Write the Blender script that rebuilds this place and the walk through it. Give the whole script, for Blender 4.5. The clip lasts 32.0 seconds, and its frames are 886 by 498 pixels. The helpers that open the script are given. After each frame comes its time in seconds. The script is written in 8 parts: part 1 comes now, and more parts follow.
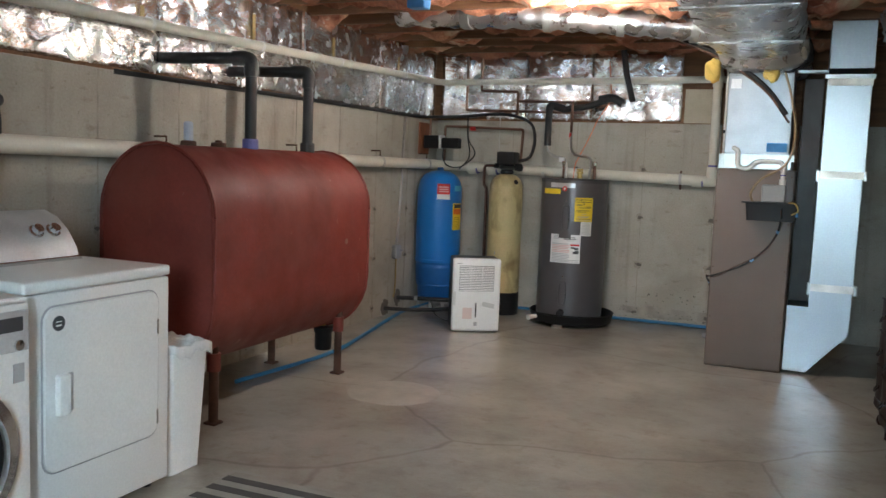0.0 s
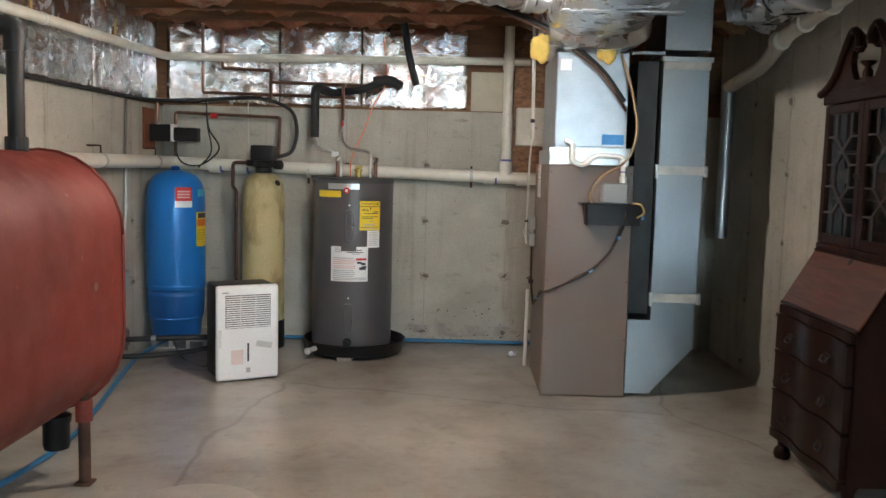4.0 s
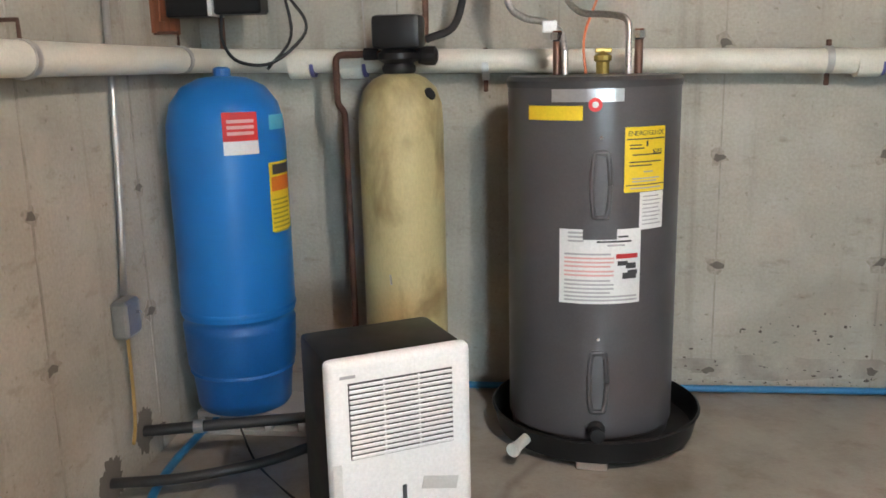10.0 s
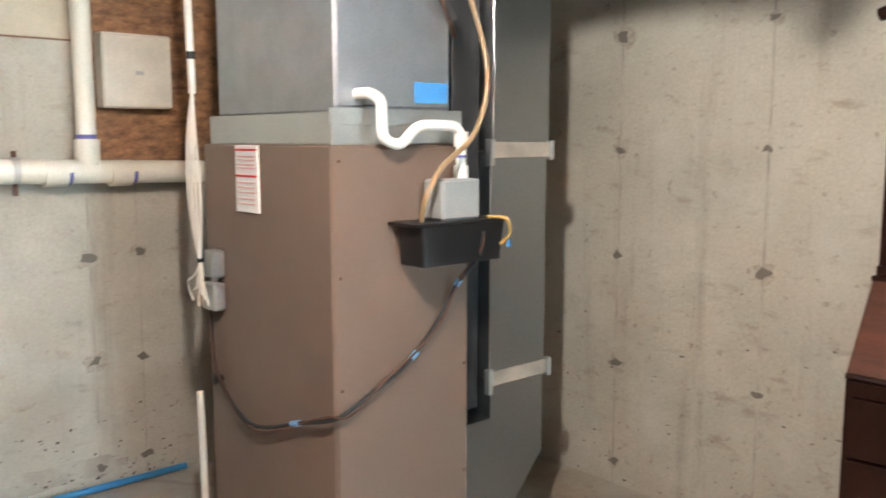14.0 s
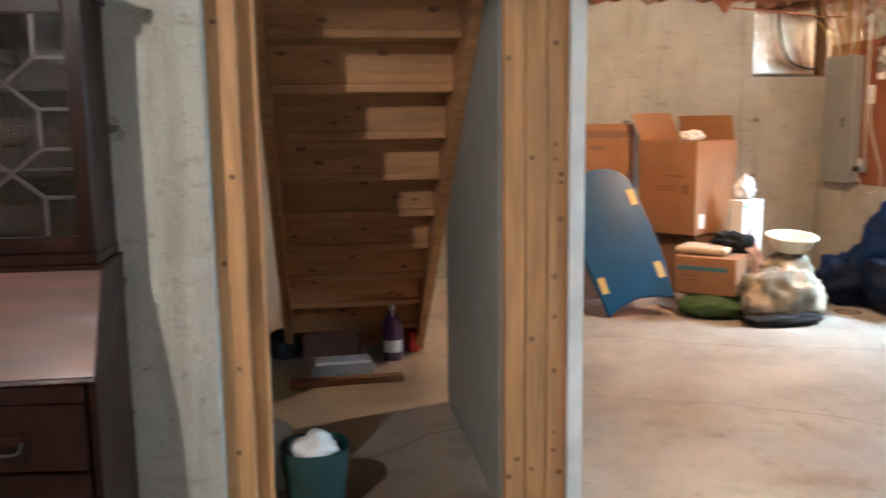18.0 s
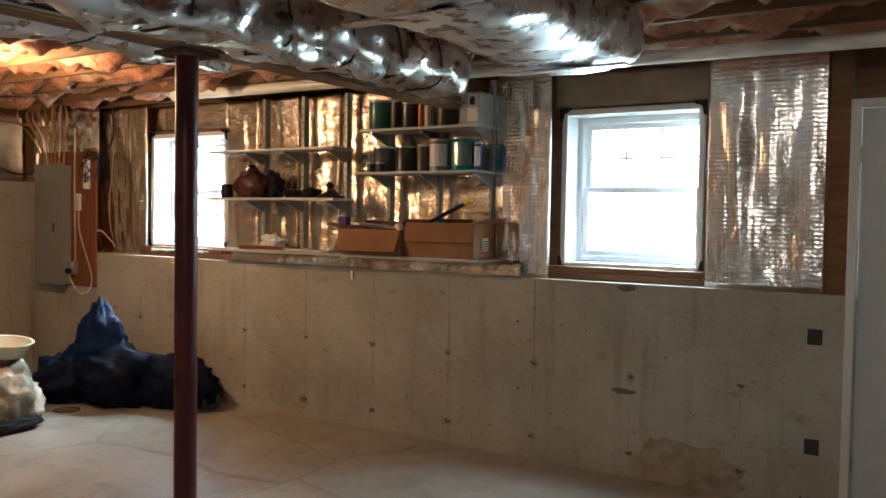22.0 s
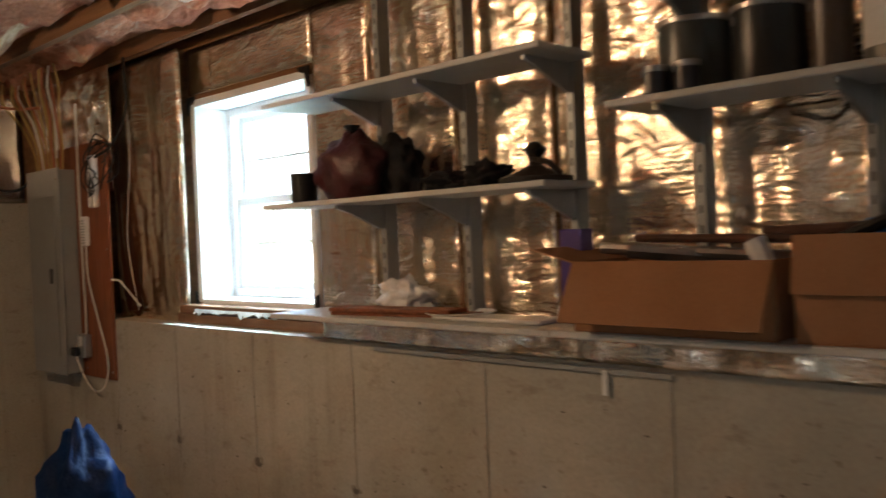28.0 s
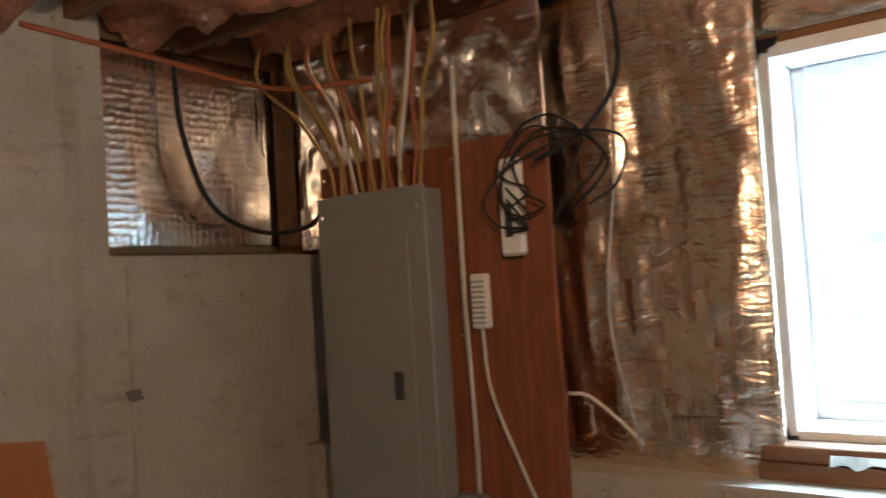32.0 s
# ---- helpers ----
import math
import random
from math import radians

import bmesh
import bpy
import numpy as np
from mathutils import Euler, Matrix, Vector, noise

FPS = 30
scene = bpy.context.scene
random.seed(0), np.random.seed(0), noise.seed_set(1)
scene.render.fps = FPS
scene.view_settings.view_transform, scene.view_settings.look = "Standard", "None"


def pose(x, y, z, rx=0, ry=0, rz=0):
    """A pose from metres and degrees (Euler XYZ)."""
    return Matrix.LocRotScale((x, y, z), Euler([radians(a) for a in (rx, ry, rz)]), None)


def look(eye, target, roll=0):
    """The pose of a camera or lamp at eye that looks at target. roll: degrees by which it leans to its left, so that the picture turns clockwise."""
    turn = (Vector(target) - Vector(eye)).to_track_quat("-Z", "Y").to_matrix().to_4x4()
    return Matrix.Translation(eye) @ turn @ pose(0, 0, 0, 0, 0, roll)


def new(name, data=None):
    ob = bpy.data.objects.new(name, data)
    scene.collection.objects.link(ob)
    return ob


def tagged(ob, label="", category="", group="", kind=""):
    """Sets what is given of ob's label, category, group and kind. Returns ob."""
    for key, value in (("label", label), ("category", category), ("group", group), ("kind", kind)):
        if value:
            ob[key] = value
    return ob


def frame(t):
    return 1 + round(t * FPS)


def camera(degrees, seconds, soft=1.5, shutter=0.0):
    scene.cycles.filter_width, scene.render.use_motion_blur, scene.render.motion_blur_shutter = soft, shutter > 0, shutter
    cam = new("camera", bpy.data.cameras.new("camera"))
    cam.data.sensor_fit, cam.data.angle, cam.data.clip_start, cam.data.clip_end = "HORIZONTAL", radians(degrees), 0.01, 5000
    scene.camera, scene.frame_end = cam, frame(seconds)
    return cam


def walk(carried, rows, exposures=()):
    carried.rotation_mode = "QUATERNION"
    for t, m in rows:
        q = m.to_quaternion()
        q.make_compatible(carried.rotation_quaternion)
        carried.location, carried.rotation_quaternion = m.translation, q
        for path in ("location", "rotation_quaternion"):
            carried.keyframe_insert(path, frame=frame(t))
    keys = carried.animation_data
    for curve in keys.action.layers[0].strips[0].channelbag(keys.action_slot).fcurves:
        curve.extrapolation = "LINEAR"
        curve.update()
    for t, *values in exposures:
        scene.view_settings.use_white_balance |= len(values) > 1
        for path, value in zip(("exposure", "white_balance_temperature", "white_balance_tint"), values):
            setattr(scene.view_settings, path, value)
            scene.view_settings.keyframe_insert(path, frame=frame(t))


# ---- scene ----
cam = camera(55.0, 32.0, 1.5, 0.4)
PATH = [
    (0, (3.357, -7.637, 1.328), (2.577, -5.805, 1.133), 2.2),
    (1, (3.171, -7.501, 1.314), (2.536, -5.616, 1.107), 1.5),
    (2, (2.821, -7.245, 1.367), (2.449, -5.287, 1.201), 0.5),
    (3, (2.484, -6.907, 1.369), (2.35, -4.922, 1.166), 1.2),
    (3.5, (2.36, -6.706, 1.368), (2.31, -4.716, 1.177), 2.1),
    (5.5, (1.837, -5.565, 1.345), (1.843, -3.578, 1.117), -0.0),
    (6, (1.774, -5.235, 1.341), (1.668, -3.249, 1.129), -1.1),
    (7, (1.738, -4.559, 1.33), (1.388, -2.6, 1.131), 0.7),
    (8, (1.565, -3.99, 1.328), (1.218, -2.038, 1.066), -0.9),
    (9, (1.475, -3.598, 1.323), (1.192, -1.648, 0.978), -0.6),
    (10, (1.302, -3.313, 1.305), (1.087, -1.37, 0.88), -1.3),
    (10.5, (1.288, -3.299, 1.298), (1.219, -1.353, 0.842), -1.1),
    (11, (1.307, -3.322, 1.306), (1.558, -1.39, 0.855), -0.1),
    (11.5, (1.33, -3.288, 1.287), (1.885, -1.415, 0.86), 0.6),
    (12, (1.356, -3.288, 1.296), (2.132, -1.493, 0.877), 0.5),
    (12.5, (1.362, -3.302, 1.308), (2.281, -1.573, 0.902), 0.5),
    (13, (1.384, -3.317, 1.327), (2.415, -1.642, 0.968), 0.2),
    (13.5, (1.413, -3.334, 1.363), (2.587, -1.742, 1.068), 0.2),
    (15.5, (1.602, -3.52, 1.457), (3.345, -2.565, 1.233), -0.9),
    (16, (1.631, -3.575, 1.433), (3.498, -2.889, 1.23), -0.6),
    (16.5, (1.692, -3.654, 1.382), (3.633, -3.205, 1.203), -0.5),
    (17, (1.733, -3.685, 1.383), (3.707, -3.449, 1.173), -0.4),
    (17.5, (1.731, -3.737, 1.376), (3.714, -3.7, 1.115), -0.3),
    (18, (1.697, -3.734, 1.366), (3.654, -4.018, 1.07), -0.7),
    (18.5, (1.638, -3.669, 1.351), (3.512, -4.298, 1.046), -1.2),
    (19, (1.575, -3.642, 1.353), (3.328, -4.552, 1.039), -0.9),
    (19.5, (1.518, -3.659, 1.358), (3.119, -4.82, 1.058), -0.6),
    (20, (1.497, -3.684, 1.369), (2.951, -5.03, 1.092), -0.9),
    (20.5, (1.463, -3.682, 1.394), (2.803, -5.149, 1.161), -1.1),
    (21, (1.435, -3.659, 1.421), (2.692, -5.207, 1.262), -0.6),
    (21.5, (1.423, -3.666, 1.448), (2.585, -5.291, 1.354), 0.2),
    (22, (1.436, -3.671, 1.459), (2.517, -5.352, 1.385), 0.9),
    (22.5, (1.456, -3.722, 1.455), (2.501, -5.424, 1.361), 1.1),
    (23, (1.529, -3.891, 1.434), (2.573, -5.593, 1.321), 1.0),
    (23.5, (1.609, -4.083, 1.444), (2.702, -5.755, 1.345), 1.0),
    (24, (1.812, -4.295, 1.448), (2.961, -5.93, 1.379), 0.7),
    (24.5, (2.015, -4.517, 1.445), (3.165, -6.152, 1.37), 0.4),
    (26.5, (2.907, -5.676, 1.465), (4.025, -7.333, 1.403), -1.1),
    (27, (3.183, -5.95, 1.467), (4.423, -7.518, 1.403), -0.5),
    (27.5, (3.536, -6.162, 1.479), (4.849, -7.67, 1.436), -2.3),
    (28, (3.901, -6.414, 1.455), (5.293, -7.846, 1.42), -2.4),
    (28.5, (4.272, -6.59, 1.43), (5.806, -7.872, 1.408), -0.8),
    (29, (4.652, -6.65, 1.45), (6.177, -7.944, 1.44), -1.1),
    (29.5, (5.03, -6.666, 1.445), (6.52, -7.997, 1.51), -1.0),
    (30, (5.415, -6.683, 1.463), (6.896, -8.026, 1.52), -2.3),
    (30.5, (5.776, -6.579, 1.511), (7.232, -7.948, 1.533), -5.1),
    (31, (6.181, -6.545, 1.535), (7.579, -7.973, 1.591), -3.7),
    (31.5, (6.538, -6.508, 1.554), (7.824, -8.038, 1.632), -3.0),
    (32, (6.839, -6.375, 1.592), (8.086, -7.936, 1.679), -3.6),
]
EXPOSURES = [(t, stops + 1, kelvin, 10) for t, stops, kelvin in (
    (0, 2.92, 6400), (3, 3.03, 6450), (6, 3.62, 6450), (8, 3.42, 6450), (9, 3.45, 6450), (10.3, 3.8, 6400), (11, 3.45, 6400), (12, 3.6, 6450), (13, 4.1, 6500), (15.5, 4.5, 6300), (16.5, 4.45, 6350), (17.5, 4.2, 6200), (18, 4.0, 5950),
    (19, 3.55, 5850), (20.5, 2.86, 6500), (21.5, 2.68, 6500), (23, 2.58, 6550), (24.5, 2.62, 6550), (27, 2.15, 6700), (28.5, 2.1, 6000), (29, 1.85, 5600), (30, 0.8, 4950), (31, 0.68, 4800), (31.5, 0.9, 4900), (32, 2.52, 5900))]
walk(cam, [(t, look(eye, target, roll)) for t, eye, target, roll in PATH], EXPOSURES)

# ---- daylight, lamps ----
world = bpy.data.worlds.new("sky")
scene.world = world
world.use_nodes = True
sky = world.node_tree.nodes.new("ShaderNodeTexSky")
sky.sky_type, sky.sun_disc = "NISHITA", False
sky.sun_elevation, sky.sun_rotation = radians(50), radians(340.5)
sky.dust_density, sky.air_density = 1.5, 1.0
back = world.node_tree.nodes["Background"]
back.inputs[1].default_value = 0.15
world.node_tree.links.new(sky.outputs[0], back.inputs[0])
sun = new("sun", bpy.data.lights.new("sun", "SUN"))
sun.data.energy, sun.data.angle, sun.data.color = 5.0, radians(1), (1, 0.96, 0.9)
sun.matrix_world = look((0, 0, 10), (2.2, -6.2, 2.2))
N_BULB, S_BULB = (1.97, -2.55, 2.35), (6.46, -6.48, 2.27)


def bulb_light(name, at, watts, colour):
    ob = new(name, bpy.data.lights.new(name, "POINT"))
    ob.data.energy, ob.data.color, ob.data.shadow_soft_size = watts, colour, 0.04
    ob.location = at
    return ob


bulb_light("bulb_light", (N_BULB[0], N_BULB[1], N_BULB[2] - 0.075), 5, (1.0, 0.925, 0.84))
bulb_light("bulb_light", (S_BULB[0], S_BULB[1], S_BULB[2] - 0.075), 5.9, (1.0, 0.65, 0.36))


def window_light(x0, x1, y, z0, z1, watts, aim, spread=180):
    ob = new("window_light", bpy.data.lights.new("window_light", "AREA"))
    ob.data.shape, ob.data.size, ob.data.size_y = "RECTANGLE", x1 - x0, z1 - z0
    ob.data.energy, ob.data.color, ob.data.spread = watts, (0.64, 0.87, 1.0), radians(spread)
    ob.matrix_world = look(((x0 + x1) / 2, y, (z0 + z1) / 2), aim)
    return ob


W2, W1 = (2.815, 3.645), (6.61, 7.488)
WZ = (1.185, 2.105)
window_light(*W2, -8.79, *WZ, 5.5, (2.5, -6.6, 0.0), 115)
window_light(W1[0] - 0.2, W1[1] + 0.2, -9.58, 2.48, 3.20, 48, (6.96, -8.4, 1.65))

# ---- small building helpers ----
def shape(name, bm, material, parent=None, label="", smooth=False):
    """Links a bmesh as one mesh object."""
    me = bpy.data.meshes.new(name)
    bm.normal_update()
    bm.to_mesh(me)
    bm.free()
    if smooth:
        me.shade_smooth() if smooth is True else me.set_sharp_from_angle(angle=radians(smooth))
    if material:
        me.materials.append(material)
    ob = new(name, me)
    if parent:
        ob.parent = parent
    if label:
        ob["label"] = label
    return ob


def part(name, bm, material, parent, label="", smooth=False):
    return shape(name, bm, material, parent, label, smooth)


def thing(name, label, category, m=None, group="", kind=""):
    """An empty at the base of a thing, that carries its parts."""
    ob = new(name)
    ob.empty_display_size = 0.1
    if m is not None:
        ob.matrix_basis = m
    return tagged(ob, label, category, group, kind)


def box(x0, x1, y0, y1, z0, z1, bevel=0.0, bm=None, seg=1):
    """A box, with its edges rounded off."""
    own = bmesh.new()
    v = [own.verts.new((x, y, z)) for z in (z0, z1) for y in (y0, y1) for x in (x0, x1)]
    for f in ((0, 2, 3, 1), (4, 5, 7, 6), (0, 1, 5, 4), (1, 3, 7, 5), (3, 2, 6, 7), (2, 0, 4, 6)):
        own.faces.new([v[i] for i in f])
    if bevel:
        bmesh.ops.bevel(own, geom=own.edges[:], offset=bevel, segments=seg, affect="EDGES", profile=0.6)
    return merge(bm, own)


def merge(bm, own):
    """Adds one bmesh to another."""
    if bm is None:
        return own
    me = bpy.data.meshes.new("tmp")
    own.to_mesh(me)
    own.free()
    bm.from_mesh(me)
    bpy.data.meshes.remove(me)
    return bm


def moved(bm, m):
    bmesh.ops.transform(bm, matrix=m, verts=bm.verts)
    return bm


def lathe(profile, n=32, centre=(0, 0, 0), bm=None):
    """Turns a profile of (radius, z) round the z axis."""
    own = bmesh.new()
    rings = []
    for r, z in profile:
        if r < 1e-5:
            rings.append([own.verts.new((centre[0], centre[1], centre[2] + z))])
        else:
            rings.append([own.verts.new((centre[0] + r * math.cos(2 * math.pi * k / n), centre[1] + r * math.sin(2 * math.pi * k / n), centre[2] + z)) for k in range(n)])
    for a, b in zip(rings, rings[1:]):
        for k in range(n):
            q = [a[k % len(a)], a[(k + 1) % len(a)], b[(k + 1) % len(b)], b[k % len(b)]]
            q = list(dict.fromkeys(q))
            if len(q) > 2:
                own.faces.new(q)
    bmesh.ops.recalc_face_normals(own, faces=own.faces[:])
    return merge(bm, own)


def bent(points, radius=0.04, steps=4):
    """A line with its corners rounded off."""
    pts = [Vector(p) for p in points]
    out = [pts[0]]
    for a, b, c in zip(pts, pts[1:], pts[2:]):
        d = min(radius, (a - b).length * 0.45, (c - b).length * 0.45)
        p, q = b + (a - b).normalized() * d, b + (c - b).normalized() * d
        out += [(1 - s) ** 2 * p + 2 * s * (1 - s) * b + s * s * q for s in [k / steps for k in range(steps + 1)]]
    return out + [pts[-1]]


def curve_through(points, steps=6):
    """A smooth line through points."""
    p = [Vector(q) for q in points]
    p = [2 * p[0] - p[1]] + p + [2 * p[-1] - p[-2]]
    out = []
    for a, b, c, d in zip(p, p[1:], p[2:], p[3:]):
        for k in range(steps):
            s = k / steps
            out.append(0.5 * (2 * b + (c - a) * s + (2 * a - 5 * b + 4 * c - d) * s * s + (3 * b - a - 3 * c + d) * s ** 3))
    return out + [p[-2]]


def tube(points, r, n=10, bm=None, caps=True):
    """A round bar along a line; r may be one radius or one a point."""
    own = bmesh.new()
    pts = [Vector(p) for p in points]
    rs = list(r) if isinstance(r, (list, tuple)) else [r] * len(pts)
    up, rings = None, []
    for i, p in enumerate(pts):
        d = (pts[min(i + 1, len(pts) - 1)] - pts[max(i - 1, 0)]).normalized()
        if up is None:
            up = d.orthogonal().normalized()
        up = (up - d * up.dot(d)).normalized()
        side = d.cross(up)
        rings.append([own.verts.new(p + rs[i] * (math.cos(2 * math.pi * k / n) * up + math.sin(2 * math.pi * k / n) * side)) for k in range(n)])
    for a, b in zip(rings, rings[1:]):
        for k in range(n):
            own.faces.new((a[k], a[(k + 1) % n], b[(k + 1) % n], b[k]))
    if caps:
        own.faces.new(rings[0][::-1])
        own.faces.new(rings[-1])
    return merge(bm, own)


def prism(outline, depth, bm=None, bevel=0.0):
    """A flat outline of (x, z), pushed from y = 0 to y = depth."""
    own = bmesh.new()
    a = [own.verts.new((x, 0, z)) for x, z in outline]
    b = [own.verts.new((x, depth, z)) for x, z in outline]
    n = len(outline)
    own.faces.new(a)
    own.faces.new(b[::-1])
    for k in range(n):
        own.faces.new((a[k], b[k], b[(k + 1) % n], a[(k + 1) % n]))
    bmesh.ops.recalc_face_normals(own, faces=own.faces[:])
    if bevel:
        bmesh.ops.bevel(own, geom=[e for e in own.edges if e.calc_face_angle(0) > 0.5], offset=bevel, segments=1, affect="EDGES")
    return merge(bm, own)


# ---- materials ----
def material(name, base, rough=0.6, metal=0.0, vary=0.12, scale=6.0, grain=0.05, grain_scale=120.0, bump=0.0, bump_scale=60.0,
             stain=None, stain_scale=1.2, stain_from=0.55, stain_to=0.75, stretch=(1, 1, 1), per_piece=0.0, spec=0.5, coat=0.0, rough_vary=0.1):
    """A surface with soft colour variation, fine grain, stains and relief at real size."""
    m = bpy.data.materials.new(name)
    m.use_nodes = True
    nt = m.node_tree
    n, l = nt.nodes, nt.links
    b = n["Principled BSDF"]
    tc = n.new("ShaderNodeTexCoord")
    geo = n.new("ShaderNodeNewGeometry")
    mp = n.new("ShaderNodeMapping")
    mp.inputs["Scale"].default_value = stretch
    info = n.new("ShaderNodeObjectInfo")
    add = n.new("ShaderNodeVectorMath")
    add.operation = "MULTIPLY_ADD"
    l.new(info.outputs["Random"], add.inputs[0])
    add.inputs[1].default_value = (17, 11, 23) if per_piece else (0, 0, 0)
    l.new(geo.outputs["Position"], add.inputs[2])
    l.new(add.outputs[0], mp.inputs["Vector"])

    def noise_at(s, detail=4, dist=0.0):
        t = n.new("ShaderNodeTexNoise")
        t.inputs["Scale"].default_value, t.inputs["Detail"].default_value, t.inputs["Distortion"].default_value = s, detail, dist
        l.new(mp.outputs[0], t.inputs["Vector"])
        return t.outputs["Fac"]

    def ranged(v, a, b2, lo, hi):
        r = n.new("ShaderNodeMapRange")
        r.inputs["From Min"].default_value, r.inputs["From Max"].default_value = a, b2
        r.inputs["To Min"].default_value, r.inputs["To Max"].default_value = lo, hi
        l.new(v, r.inputs["Value"])
        return r.outputs[0]

    def mixed(fac, a, b2, kind="MIX"):
        x = n.new("ShaderNodeMix")
        x.data_type, x.blend_type = "RGBA", kind
        if isinstance(fac, float):
            x.inputs[0].default_value = fac
        else:
            l.new(fac, x.inputs[0])
        for k, v in ((6, a), (7, b2)):
            if isinstance(v, tuple):
                x.inputs[k].default_value = (*v[:3], 1)
            else:
                l.new(v, x.inputs[k])
        return x.outputs[2]

    dark = tuple(c * (1 - vary) for c in base)
    light = tuple(min(1, c * (1 + vary)) for c in base)
    col = mixed(ranged(noise_at(scale, 5), 0.3, 0.7, 0, 1), dark, light)
    if grain:
        g = noise_at(grain_scale, 3)
        col = mixed(ranged(g, 0.3, 0.7, 0, 1), col, mixed(1.0, col, tuple([1 - 2 * grain] * 3), "MULTIPLY"))
    if stain:
        col = mixed(ranged(noise_at(stain_scale, 6, 0.4), stain_from, stain_to, 0, 0.85), col, stain)
    if per_piece:
        r = ranged(info.outputs["Random"], 0, 1, 1 - per_piece, 1 + per_piece)
        k = n.new("ShaderNodeVectorMath")
        k.operation = "SCALE"
        l.new(col, k.inputs[0])
        l.new(r, k.inputs["Scale"])
        col = k.outputs[0]
    l.new(col, b.inputs["Base Color"])
    b.inputs["Metallic"].default_value = metal
    b.inputs["Specular IOR Level"].default_value = spec
    b.inputs["Coat Weight"].default_value = coat
    l.new(ranged(noise_at(scale * 2.3, 4), 0.3, 0.7, max(0.02, rough - rough_vary, 0.3 if rough >= 0.3 else 0.0), min(1, rough + rough_vary)), b.inputs["Roughness"])
    if bump:
        bp = n.new("ShaderNodeBump")
        bp.inputs["Strength"].default_value, bp.inputs["Distance"].default_value = 1.0, bump
        l.new(noise_at(bump_scale, 5), bp.inputs["Height"])
        l.new(bp.outputs[0], b.inputs["Normal"])
    return m


def marked(m, layers):
    """Adds stains and scuffs to a surface: (stretch, scale, from, to, tone, most, blend)."""
    n, l = m.node_tree.nodes, m.node_tree.links
    b = n["Principled BSDF"]
    col = b.inputs["Base Color"].links[0].from_socket
    geo = n.new("ShaderNodeNewGeometry")
    for stretch, scale, lo, hi, tone, most, blend in layers:
        mp = n.new("ShaderNodeMapping")
        mp.inputs["Scale"].default_value = stretch
        l.new(geo.outputs["Position"], mp.inputs["Vector"])
        t = n.new("ShaderNodeTexNoise")
        t.inputs["Scale"].default_value, t.inputs["Detail"].default_value, t.inputs["Roughness"].default_value = scale, 7, 0.62
        l.new(mp.outputs[0], t.inputs["Vector"])
        r = n.new("ShaderNodeMapRange")
        r.inputs["From Min"].default_value, r.inputs["From Max"].default_value, r.inputs["To Max"].default_value = lo, hi, most
        l.new(t.outputs["Fac"], r.inputs["Value"])
        x = n.new("ShaderNodeMix")
        x.data_type, x.blend_type = "RGBA", blend
        l.new(r.outputs[0], x.inputs[0])
        l.new(col, x.inputs[6])
        x.inputs[7].default_value = (*tone, 1)
        col = x.outputs[2]
    l.new(col, b.inputs["Base Color"])
    return m


def simple(name, base, rough=0.5, metal=0.0, **k):
    k.setdefault("rough_vary", 0.03)
    return material(name, base, rough, metal, **k)


def foil_material(name, tint=(0.82, 0.82, 0.83), rough=0.2, wrinkle=0.02, quilt=True, ripple=(1, 1, 1), dots=0.0016, spread=0.4, cells=95):
    """Crumpled reflective foil with a fine bubble pattern."""
    m = bpy.data.materials.new(name)
    m.use_nodes = True
    n, l = m.node_tree.nodes, m.node_tree.links
    b = n["Principled BSDF"]
    geo = n.new("ShaderNodeNewGeometry")

    def noise_tex(s, d, dist):
        t = n.new("ShaderNodeTexNoise")
        t.inputs["Scale"].default_value, t.inputs["Detail"].default_value, t.inputs["Distortion"].default_value = s, d, dist
        l.new(geo.outputs["Position"], t.inputs["Vector"])
        return t.outputs["Fac"]

    mp = n.new("ShaderNodeMapping")
    mp.inputs["Scale"].default_value = ripple
    l.new(geo.outputs["Position"], mp.inputs["Vector"])
    t = n.new("ShaderNodeTexNoise")
    t.inputs["Scale"].default_value, t.inputs["Detail"].default_value, t.inputs["Distortion"].default_value = 7, 5, 1.0
    l.new(mp.outputs[0], t.inputs["Vector"])
    bp = n.new("ShaderNodeBump")
    bp.inputs["Strength"].default_value, bp.inputs["Distance"].default_value = 1.0, wrinkle
    l.new(t.outputs["Fac"], bp.inputs["Height"])
    last = bp
    if quilt:
        v = n.new("ShaderNodeTexVoronoi")
        v.inputs["Scale"].default_value = cells
        v.inputs["Randomness"].default_value = 0.3
        l.new(geo.outputs["Position"], v.inputs["Vector"])
        b2 = n.new("ShaderNodeBump")
        b2.inputs["Strength"].default_value, b2.inputs["Distance"].default_value = 0.7, dots
        l.new(v.outputs["Distance"], b2.inputs["Height"])
        l.new(bp.outputs[0], b2.inputs["Normal"])
        last = b2
    l.new(last.outputs[0], b.inputs["Normal"])
    r = n.new("ShaderNodeMapRange")
    r.inputs["From Min"].default_value, r.inputs["From Max"].default_value = 0.35, 0.65
    r.inputs["To Min"].default_value, r.inputs["To Max"].default_value = rough * (1 - 0.75 * spread), rough * (1 + 1.25 * spread)
    l.new(noise_tex(13, 4, 0), r.inputs["Value"])
    l.new(r.outputs[0], b.inputs["Roughness"])
    b.inputs["Base Color"].default_value = (*tint, 1)
    b.inputs["Metallic"].default_value = 1.0
    return m


